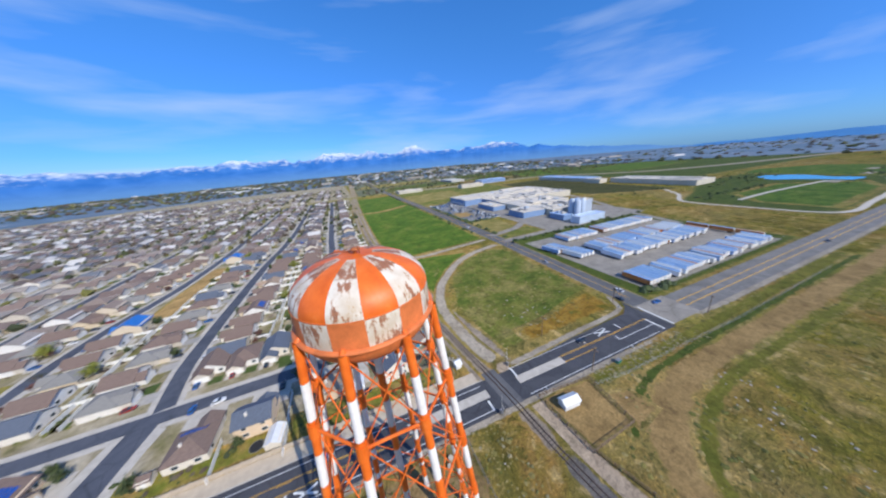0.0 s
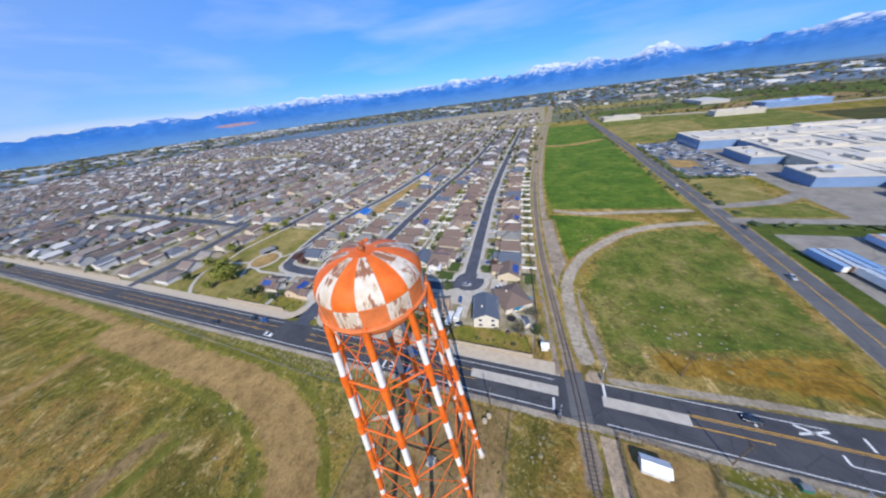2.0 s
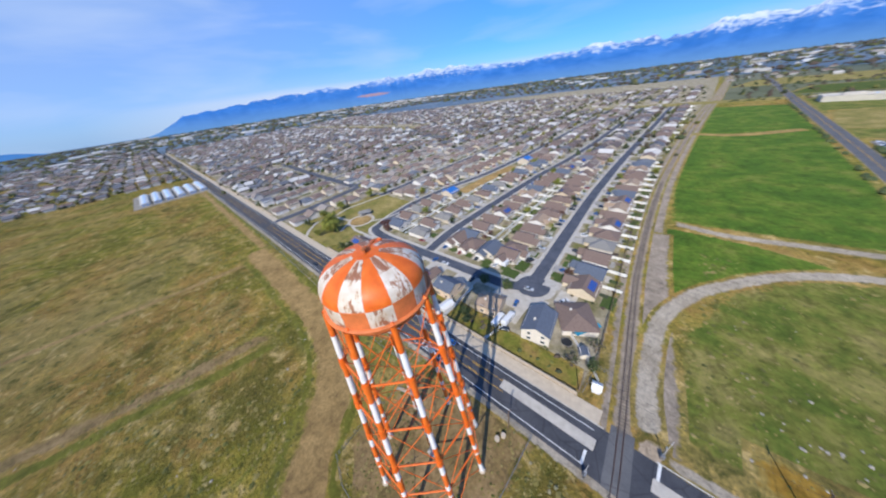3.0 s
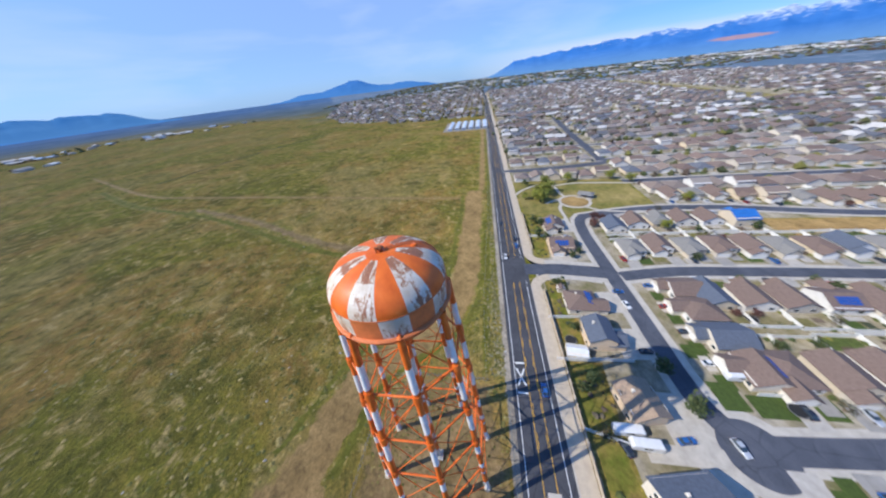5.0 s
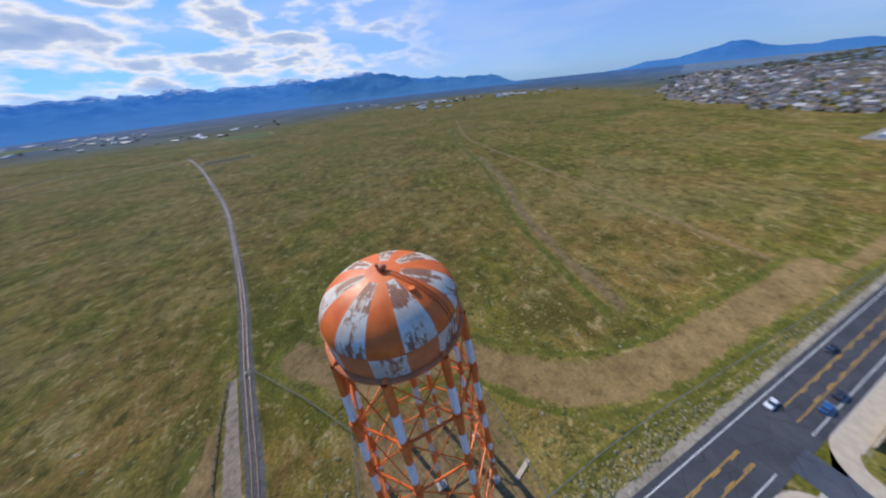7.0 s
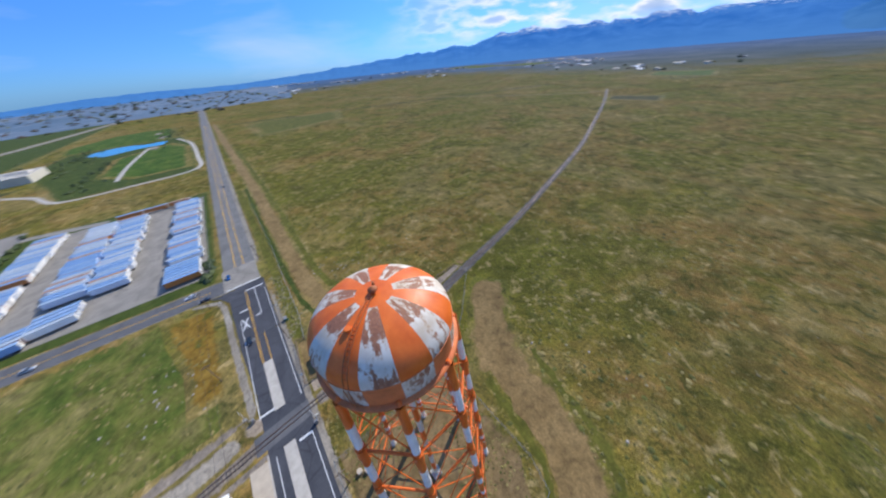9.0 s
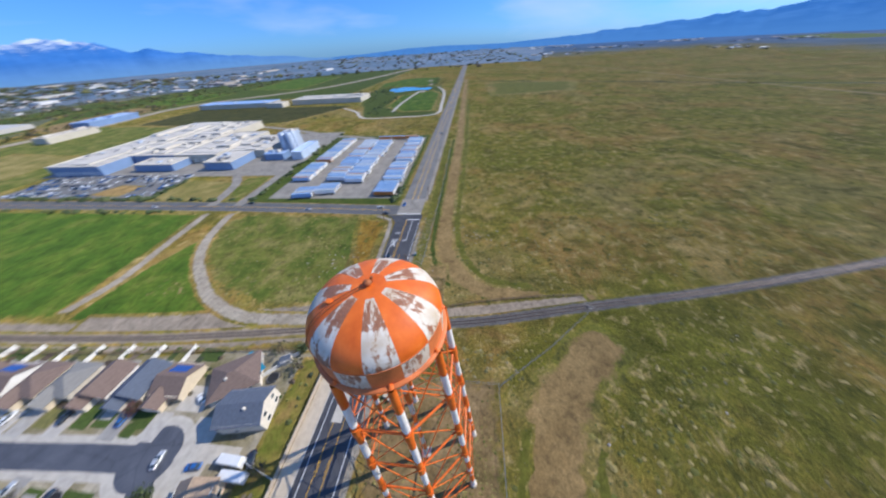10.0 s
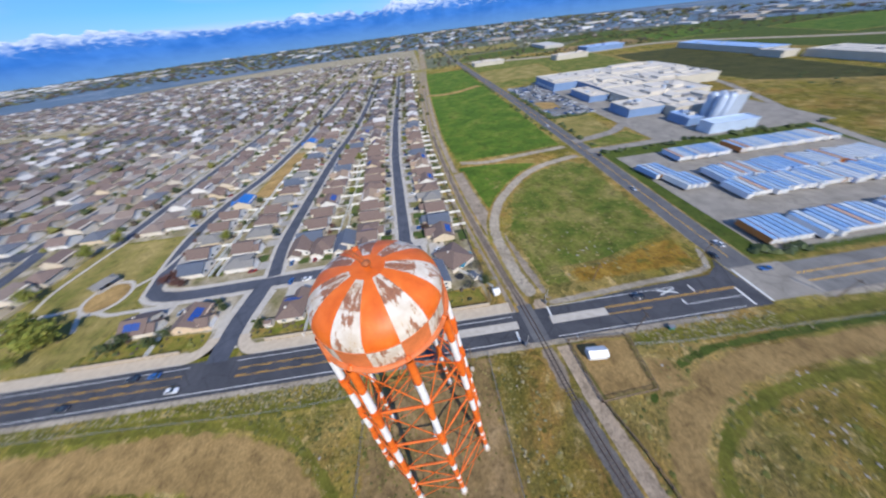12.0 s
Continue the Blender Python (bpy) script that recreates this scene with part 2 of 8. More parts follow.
def ground_mat(name, stops, fine_scale=1.2, mid_scale=0.08, contrast=0.45, rough=0.95):
    """Bare earth, gravel or turf laid over the land, which it meets in a ragged edge (attribute 'edge': 0 at the rim)."""
    m, add, wire = material(name)
    v = coords(add, wire, "World")
    mid = noise_tex(add, wire, v, mid_scale, 5, 0.6)
    fine = noise_tex(add, wire, v, fine_scale, 5, 0.7)
    c = ramp_of(add, wire, mid, stops)
    c = mix(add, wire, 0.8, c, ramp_of(add, wire, fine, ((0.25, (1 - contrast,) * 3), (0.75, (1 + contrast,) * 3))), "MULTIPLY")
    blot = noise_tex(add, wire, v, fine_scale * 0.3, 5, 0.66, 0.6)
    c = mix(add, wire, 0.8, c, ramp_of(add, wire, blot, ((0.3, (1 - contrast * 1.1,) * 3), (0.48, (1, 1, 1)), (0.7, (1 + contrast * 0.6, 1 + contrast * 0.55, 1 + contrast * 0.5)))), "MULTIPLY")
    g, gf, gm = grass_color(add, wire)
    at = add("ShaderNodeAttribute")
    at.attribute_name = "edge"
    rag = noise_tex(add, wire, v, 0.35, 5, 0.65)
    e = math_node(add, wire, "ADD", at.outputs["Fac"], math_node(add, wire, "MULTIPLY", math_node(add, wire, "SUBTRACT", rag, 0.5), 1.15))
    k = ramp_of(add, wire, e, ((0.38, (0, 0, 0)), (0.62, (1, 1, 1))))
    finish(add, wire, mix(add, wire, k, g, c), rough, 0, fine, 0.25, 0.15, 0.55)
    return m


def asphalt(name, dark, light):
    m, add, wire = material(name)
    v = coords(add, wire, "World")
    a = noise_tex(add, wire, v, 0.12, 5, 0.6, 0.5)
    b = noise_tex(add, wire, v, 2.5, 4, 0.7)
    cr = add("ShaderNodeTexVoronoi", feature="DISTANCE_TO_EDGE")
    cr.inputs["Scale"].default_value = 0.11
    wire(mix(add, wire, 0.15, v, noise_tex(add, wire, v, 0.4, 3), "ADD"), cr.inputs["Vector"])
    crack = ramp_of(add, wire, cr.outputs["Distance"], ((0.0, (0.45, 0.45, 0.45)), (0.02, (1, 1, 1))))
    c = ramp_of(add, wire, a, ((0.3, dark), (0.7, light)))
    c = mix(add, wire, 0.7, c, ramp_of(add, wire, b, ((0.2, (0.7,) * 3), (0.8, (1.3,) * 3))), "MULTIPLY")
    c = mix(add, wire, 0.6, c, crack, "MULTIPLY")
    finish(add, wire, c, 0.88, 0, b, 0.01, 0.3)
    return m


M = {}
m, add, wire = material("grassland")
g, gf, gm = grass_color(add, wire)
finish(add, wire, g, 0.95, 0, mix(add, wire, 0.35, gf, gm), 2.2, 0.05, 0.55)
M["grass"] = m
M["trampled"] = ground_mat("trampled_earth", ((0.3, (0.112, 0.088, 0.030)), (0.45, (0.185, 0.127, 0.056)), (0.6, (0.24, 0.165, 0.08)), (0.75, (0.31, 0.22, 0.115))), 1.0, 0.09, 0.5)
M["dirt"] = ground_mat("dirt_track", ((0.3, (0.179, 0.116, 0.045)), (0.7, (0.326, 0.217, 0.090))))
M["rail_earth"] = ground_mat("rail_earth", ((0.3, (0.163, 0.133, 0.105)), (0.7, (0.275, 0.230, 0.185))), 1.2, 0.12)
M["pale_earth"] = ground_mat("pale_trampled_earth", ((0.3, (0.25, 0.195, 0.14)), (0.7, (0.38, 0.3, 0.22))), 1.3, 0.12)
M["gravel"] = ground_mat("gravel", ((0.3, (0.212, 0.179, 0.138)), (0.7, (0.340, 0.299, 0.244))), 1.6)
M["turf"] = ground_mat("green_turf", ((0.28, (0.035, 0.072, 0.009)), (0.45, (0.053, 0.100, 0.011)), (0.58, (0.080, 0.119, 0.015)), (0.72, (0.133, 0.140, 0.032))), 0.5, 0.045, 0.5)
M["darkturf"] = ground_mat("dark_turf", ((0.3, (0.032, 0.036, 0.010)), (0.7, (0.068, 0.065, 0.019))), 0.5, 0.04)
M["strip"] = ground_mat("green_strip", ((0.3, (0.077, 0.085, 0.013)), (0.7, (0.159, 0.142, 0.026))), 0.7, 0.1)
M["rough"] = ground_mat("rough_pasture", ((0.28, (0.045, 0.072, 0.010)), (0.42, (0.076, 0.100, 0.017)), (0.52, (0.115, 0.120, 0.025)), (0.62, (0.160, 0.144, 0.044)), (0.74, (0.222, 0.184, 0.071))), 0.6, 0.06, 0.5)
M["weedline"] = ground_mat("green_weeds", ((0.3, (0.035, 0.060, 0.010)), (0.7, (0.078, 0.096, 0.018))), 0.7, 0.1)
M["orange_weed"] = ground_mat("rusty_weeds", ((0.3, (0.095, 0.110, 0.016)), (0.45, (0.200, 0.115, 0.018)), (0.7, (0.252, 0.160, 0.032))), 0.6, 0.09, 0.55)
M["lawn"] = ground_mat("suburb_ground", ((0.28, (0.1, 0.1, 0.036)), (0.42, (0.18, 0.155, 0.092)), (0.56, (0.26, 0.228, 0.17)), (0.75, (0.36, 0.33, 0.275))), 0.8, 0.09, 0.35)
M["park"] = ground_mat("park_lawn", ((0.3, (0.103, 0.110, 0.023)), (0.5, (0.181, 0.151, 0.048)), (0.7, (0.267, 0.211, 0.084))), 0.8, 0.05, 0.4)
M["yardgrass"] = ground_mat("yard_grass", ((0.3, (0.078, 0.104, 0.013)), (0.5, (0.156, 0.136, 0.030)), (0.7, (0.250, 0.160, 0.060))), 0.9, 0.12, 0.4)
M["asphalt_grey"] = asphalt("grey_asphalt", (0.12, 0.115, 0.11), (0.19, 0.182, 0.172))
M["asphalt"] = asphalt("asphalt", (0.042, 0.044, 0.052), (0.07, 0.071, 0.08))
M["asphalt_old"] = asphalt("old_asphalt", (0.185, 0.166, 0.142), (0.285, 0.258, 0.222))
M["asphalt_mid"] = asphalt("worn_asphalt", (0.085, 0.085, 0.09), (0.13, 0.128, 0.13))
M["street"] = asphalt("street_asphalt", (0.052, 0.058, 0.076), (0.09, 0.097, 0.12))
M["concrete"] = plain("concrete", (0.42, 0.38, 0.325), 0.85, 0, 0.2, 0.4, "World")
M["sidewalk"] = plain("sidewalk", (0.45, 0.37, 0.275), 0.85, 0, 0.16, 0.5, "World")
M["drive"] = varied("driveway_concrete", ((0.36, 0.335, 0.3), (0.42, 0.385, 0.34), (0.29, 0.272, 0.25)), 0.85, 0.5, 0.2, "ISLAND")
M["white_line"] = plain("white_road_paint", (0.62, 0.62, 0.6), 0.7, 0, 0.3, 2.0, "World")
M["yellow_line"] = plain("yellow_road_paint", (0.6, 0.33, 0.04), 0.7, 0, 0.3, 2.0, "World")
M["wood"] = plain("weathered_wood", (0.16, 0.11, 0.07), 0.85, 0, 0.35, 2.0)
M["steel"] = plain("dull_steel", (0.3, 0.29, 0.28), 0.5, 0.6, 0.25, 2.0)
M["rust_orange"] = plain("rusty_orange_paint", (0.34, 0.1, 0.03), 0.6, 0, 0.35, 2.0)
M["rail"] = plain("rusty_rail", (0.14, 0.1, 0.085), 0.5, 0.5, 0.3, 2.0, "World")
M["tie"] = plain("tie_timber", (0.13, 0.11, 0.09), 0.9, 0, 0.4, 1.0, "World")
M["ballast"] = ground_mat("ballast", ((0.3, (0.095, 0.088, 0.084)), (0.7, (0.165, 0.15, 0.14))), 2.2, 0.15)
M["ballast_tan"] = ground_mat("tan_ballast", ((0.3, (0.17, 0.138, 0.11)), (0.7, (0.27, 0.222, 0.175))), 2.2, 0.15)
M["chain"] = plain("galvanised_fence", (0.2, 0.205, 0.2), 0.5, 0.5, 0.2)
M["blockwall"] = plain("block_wall", (0.4, 0.33, 0.25), 0.9, 0, 0.2, 0.6)
M["vinyl"] = plain("white_vinyl", (0.68, 0.67, 0.64), 0.5, 0, 0.08, 1.0)
M["white_metal"] = plain("white_metal", (0.62, 0.62, 0.62), 0.4, 0.0, 0.12, 0.6)
M["glass"] = plain("window_glass", (0.03, 0.045, 0.06), 0.08, 0.0, 0.3, 0.5, "Object", 0.8)
M["solar"] = plain("solar_panel", (0.028, 0.075, 0.28), 0.18, 0.0, 0.3, 0.6, "Object", 0.7)
M["rubber"] = plain("tyre_rubber", (0.02, 0.02, 0.02), 0.8)
M["roof_white"] = plain("white_roof_membrane", (0.52, 0.475, 0.41), 0.8, 0, 0.16, 0.06, "World")
M["plant_blue"] = plain("blue_panel_wall", (0.16, 0.25, 0.42), 0.6, 0, 0.15, 0.1, "World")
M["plant_cream"] = plain("cream_panel_wall", (0.5, 0.46, 0.38), 0.7, 0, 0.15, 0.1, "World")
M["roof_blue"] = plain("blue_metal_roof", (0.3, 0.42, 0.62), 0.4, 0.1, 0.12, 0.1, "World")
M["roof_pale"] = plain("pale_blue_metal_roof", (0.5, 0.6, 0.74), 0.35, 0.2, 0.12, 0.2, "World")
M["water"] = plain("pond_water", (0.05, 0.24, 0.36), 0.12, 0.0, 0.2, 0.02, "World", 0.6)
M["silo"] = plain("silo_metal", (0.4, 0.46, 0.55), 0.45, 0.2, 0.12, 0.3)
M["roof"] = varied("shingle_roof", ((0.17, 0.12, 0.1), (0.21, 0.15, 0.125), (0.13, 0.14, 0.165), (0.19, 0.14, 0.118), (0.27, 0.235, 0.21), (0.2, 0.16, 0.14), (0.16, 0.115, 0.1), (0.23, 0.175, 0.145)), 0.9, 2.0, 0.25)
M["siding"] = varied("house_siding", ((0.62, 0.56, 0.47), (0.56, 0.48, 0.37), (0.66, 0.62, 0.56), (0.5, 0.45, 0.38), (0.68, 0.66, 0.63), (0.6, 0.5, 0.36)), 0.8, 0.8, 0.1)
M["roof_brown"] = plain("brown_shingle", (0.165, 0.115, 0.094), 0.9, 0, 0.25, 1.5)
M["roof_grey"] = plain("grey_shingle", (0.2, 0.19, 0.176), 0.9, 0, 0.2, 1.5)
M["roof_tan"] = plain("tan_shingle", (0.3, 0.215, 0.15), 0.9, 0, 0.22, 1.5)
M["roof_slate"] = plain("slate_blue_shingle", (0.09, 0.106, 0.14), 0.9, 0, 0.22, 1.5)
M["siding_peach"] = plain("peach_siding", (0.62, 0.47, 0.32), 0.8, 0, 0.1, 0.8)
M["siding_cream"] = plain("cream_siding", (0.64, 0.58, 0.49), 0.8, 0, 0.1, 0.8)
M["garage"] = plain("garage_door_paint", (0.7, 0.68, 0.64), 0.6, 0, 0.06, 1.0)
M["far_roof"] = varied("far_roofs", ((0.16, 0.115, 0.1), (0.2, 0.15, 0.13), (0.11, 0.115, 0.135), (0.25, 0.21, 0.19), (0.13, 0.1, 0.09), (0.5, 0.48, 0.46)), 0.9, 0.5, 0.2, "ISLAND")
M["far_wall"] = varied("far_walls", ((0.4, 0.36, 0.31), (0.46, 0.44, 0.41), (0.33, 0.29, 0.25), (0.6, 0.59, 0.58)), 0.8, 0.5, 0.1, "ISLAND")
M["farm"] = varied("farm_buildings", ((0.5, 0.48, 0.45), (0.22, 0.3, 0.42), (0.36, 0.32, 0.28), (0.6, 0.6, 0.6), (0.2, 0.17, 0.15)), 0.7, 0.5, 0.1, "ISLAND")
M["far_tree"] = varied("far_trees", ((0.05, 0.065, 0.025), (0.075, 0.08, 0.032), (0.07, 0.055, 0.038), (0.04, 0.05, 0.022), (0.14, 0.135, 0.035), (0.085, 0.06, 0.045)), 0.95, 0.5, 0.3, "ISLAND")
M["yard_shrub"] = varied("yard_shrubs", ((0.05, 0.07, 0.02), (0.08, 0.095, 0.025), (0.09, 0.065, 0.045), (0.15, 0.15, 0.035), (0.04, 0.05, 0.022), (0.11, 0.09, 0.06)), 0.9, 0.6, 0.3, "ISLAND")
M["leaf_yellow"] = varied("spring_leaves", ((0.2, 0.215, 0.03), (0.15, 0.18, 0.026), (0.26, 0.245, 0.04)), 0.8, 0.6, 0.3, "ISLAND")
M["leaf_green"] = varied("green_leaves", ((0.055, 0.08, 0.025), (0.08, 0.1, 0.03), (0.04, 0.06, 0.02)), 0.8, 0.6, 0.3, "ISLAND")
M["leaf_red"] = varied("plum_leaves", ((0.13, 0.05, 0.04), (0.1, 0.045, 0.04), (0.16, 0.08, 0.06)), 0.8, 0.6, 0.3, "ISLAND")
M["yard_lawn"] = varied("yard_lawn", ((0.08, 0.105, 0.02), (0.16, 0.148, 0.045), (0.21, 0.175, 0.08), (0.055, 0.085, 0.014), (0.17, 0.15, 0.055), (0.06, 0.095, 0.015)), 0.95, 0.9, 0.4, "ISLAND")
M["bed"] = varied("mulch_beds", ((0.07, 0.05, 0.035), (0.11, 0.075, 0.05), (0.05, 0.06, 0.03), (0.16, 0.12, 0.085), (0.05, 0.075, 0.02)), 0.95, 1.5, 0.4, "ISLAND")
M["sage"] = varied("sagebrush", ((0.210, 0.190, 0.104), (0.147, 0.135, 0.056), (0.273, 0.235, 0.132), (0.116, 0.110, 0.036), (0.231, 0.190, 0.080)), 0.95, 0.6, 0.3, "ISLAND")
M["tuft"] = varied("grass_tufts", ((0.105, 0.105, 0.020), (0.179, 0.150, 0.038), (0.252, 0.200, 0.072), (0.084, 0.085, 0.018), (0.210, 0.170, 0.052)), 0.95, 0.6, 0.3, "ISLAND")
M["rock"] = plain("pale_rock", (0.29, 0.26, 0.22), 0.9, 0, 0.3, 1.5)
CAR_PAINTS = {"blue": (0.03, 0.12, 0.34), "white": (0.75, 0.75, 0.75), "dark": (0.025, 0.03, 0.045), "silver": (0.42, 0.44, 0.47), "red": (0.3, 0.03, 0.025)}
for key, c in CAR_PAINTS.items():
    M["car_" + key] = plain(key + "_car_paint", c, 0.25, 0.2, 0.05, 1.0, "Object", 0.6)
M["trailer"] = varied("trailer_skin", ((0.6, 0.66, 0.76), (0.36, 0.5, 0.74), (0.72, 0.74, 0.77), (0.28, 0.42, 0.7), (0.52, 0.6, 0.72), (0.8, 0.8, 0.8), (0.62, 0.6, 0.56)), 0.4, 0.4, 0.12)
M["trailer_roof"] = varied("trailer_roofs", ((0.22, 0.34, 0.52), (0.16, 0.29, 0.5), (0.3, 0.39, 0.5), (0.19, 0.32, 0.52), (0.4, 0.45, 0.5), (0.25, 0.36, 0.53), (0.4, 0.26, 0.19), (0.44, 0.48, 0.52)), 0.7, 0.5, 0.25)
M["trailer_orange"] = plain("orange_trailer_skin", (0.5, 0.18, 0.05), 0.5, 0, 0.15, 0.5)


def paint_orange():
    m, add, wire = material("faded_orange_paint")
    v = coords(add, wire, "Object")
    a = noise_tex(add, wire, v, 0.5, 5, 0.6)
    b = noise_tex(add, wire, v, 3.5, 4, 0.7)
    c = ramp_of(add, wire, a, ((0.3, (0.60, 0.1, 0.009)), (0.6, (0.74, 0.15, 0.018)), (0.8, (0.78, 0.23, 0.055))))
    w = math_node(add, wire, "ADD", math_node(add, wire, "MULTIPLY", a, 0.5), math_node(add, wire, "MULTIPLY", b, 0.5))
    c = mix(add, wire, ramp_of(add, wire, w, ((0.63, (0, 0, 0)), (0.68, (0.8, 0.8, 0.8)))), c, (0.2, 0.075, 0.03))
    finish(add, wire, c, ramp_of(add, wire, b, ((0.3, (0.38,) * 3), (0.7, (0.55,) * 3))), 0, b, 0.02, 0.4)
    return m


def paint_white(name, amount):
    """Old white paint that peels to rust in vertical streaks (UV: x round the tank, y down it, both in metres)."""
    m, add, wire = material(name)
    tc = add("ShaderNodeTexCoord")
    oi = add("ShaderNodeObjectInfo")
    shift = add("ShaderNodeVectorMath", operation="ADD")
    comb = add("ShaderNodeCombineXYZ")
    wire(math_node(add, wire, "MULTIPLY", oi.outputs["Random"], 97.0), comb.inputs["X"])
    wire(math_node(add, wire, "MULTIPLY", oi.outputs["Random"], 41.0), comb.inputs["Y"])
    wire(tc.outputs["UV"], shift.inputs[0])
    wire(comb.outputs[0], shift.inputs[1])
    streak = add("ShaderNodeMapping")
    streak.inputs["Scale"].default_value = (1.5, 0.42, 1)
    wire(shift.outputs[0], streak.inputs["Vector"])
    s1 = noise_tex(add, wire, streak.outputs[0], 1.0, 7, 0.68, 0.25)
    s2 = noise_tex(add, wire, shift.outputs[0], 3.2, 5, 0.7)
    s3 = noise_tex(add, wire, shift.outputs[0], 0.33, 3, 0.5)
    w = math_node(add, wire, "ADD", math_node(add, wire, "MULTIPLY", s1, 0.5), math_node(add, wire, "MULTIPLY", s2, 0.2))
    w = math_node(add, wire, "ADD", w, math_node(add, wire, "MULTIPLY", s3, 0.3))
    down = add("ShaderNodeSeparateXYZ")
    wire(tc.outputs["UV"], down.inputs["Vector"])
    crown = ramp_of(add, wire, math_node(add, wire, "DIVIDE", down.outputs["Y"], 9.0), ((0.0, (0.06,) * 3), (0.06, (0.10,) * 3), (0.36, (0.115,) * 3), (0.4, (0.05,) * 3), (0.62, (0.05,) * 3), (0.78, (0.085,) * 3), (0.9, (0.11,) * 3)))
    w = math_node(add, wire, "SUBTRACT", math_node(add, wire, "ADD", w, crown), 0.032)
    # paint holds better along the panel's sides
    w = math_node(add, wire, "SUBTRACT", w, math_node(add, wire, "MULTIPLY", math_node(add, wire, "ABSOLUTE", down.outputs["X"]), 0.03))
    base = ramp_of(add, wire, s3, ((0.35, (0.52, 0.43, 0.33)), (0.52, (0.64, 0.58, 0.5)), (0.7, (0.72, 0.69, 0.64))))
    base = mix(add, wire, ramp_of(add, wire, w, ((0.5 - amount, (0, 0, 0)), (0.56 - amount, (0.55,) * 3))), base, (0.48, 0.33, 0.19))
    rust = ramp_of(add, wire, s2, ((0.3, (0.15, 0.042, 0.02)), (0.7, (0.36, 0.135, 0.06))))
    k = ramp_of(add, wire, w, ((0.545 - amount, (0, 0, 0)), (0.575 - amount, (0.92,) * 3)))
    # lap joint between the two courses of plates
    joint = math_node(add, wire, "ABSOLUTE", math_node(add, wire, "SUBTRACT", down.outputs["Y"], 3.35))
    k = math_node(add, wire, "MAXIMUM", k, ramp_of(add, wire, math_node(add, wire, "ADD", joint, math_node(add, wire, "MULTIPLY", s2, 0.16)), ((0.1, (0.6,) * 3), (0.15, (0, 0, 0)))))
    finish(add, wire, mix(add, wire, k, base, rust), 0.6, 0, s2, 0.02, 0.35)
    return m


M["orange"] = paint_orange()
M["white_rust"] = paint_white("peeling_white_paint", 0.014)
M["band_white"] = paint_white("rust_stained_cream_paint", -0.006)
M["white_leg"] = plain("weathered_white_paint", (0.74, 0.71, 0.68), 0.55, 0, 0.14, 0.8)
M["band_orange"] = plain("chalky_orange_paint", (0.58, 0.155, 0.045), 0.6, 0, 0.28, 0.7)


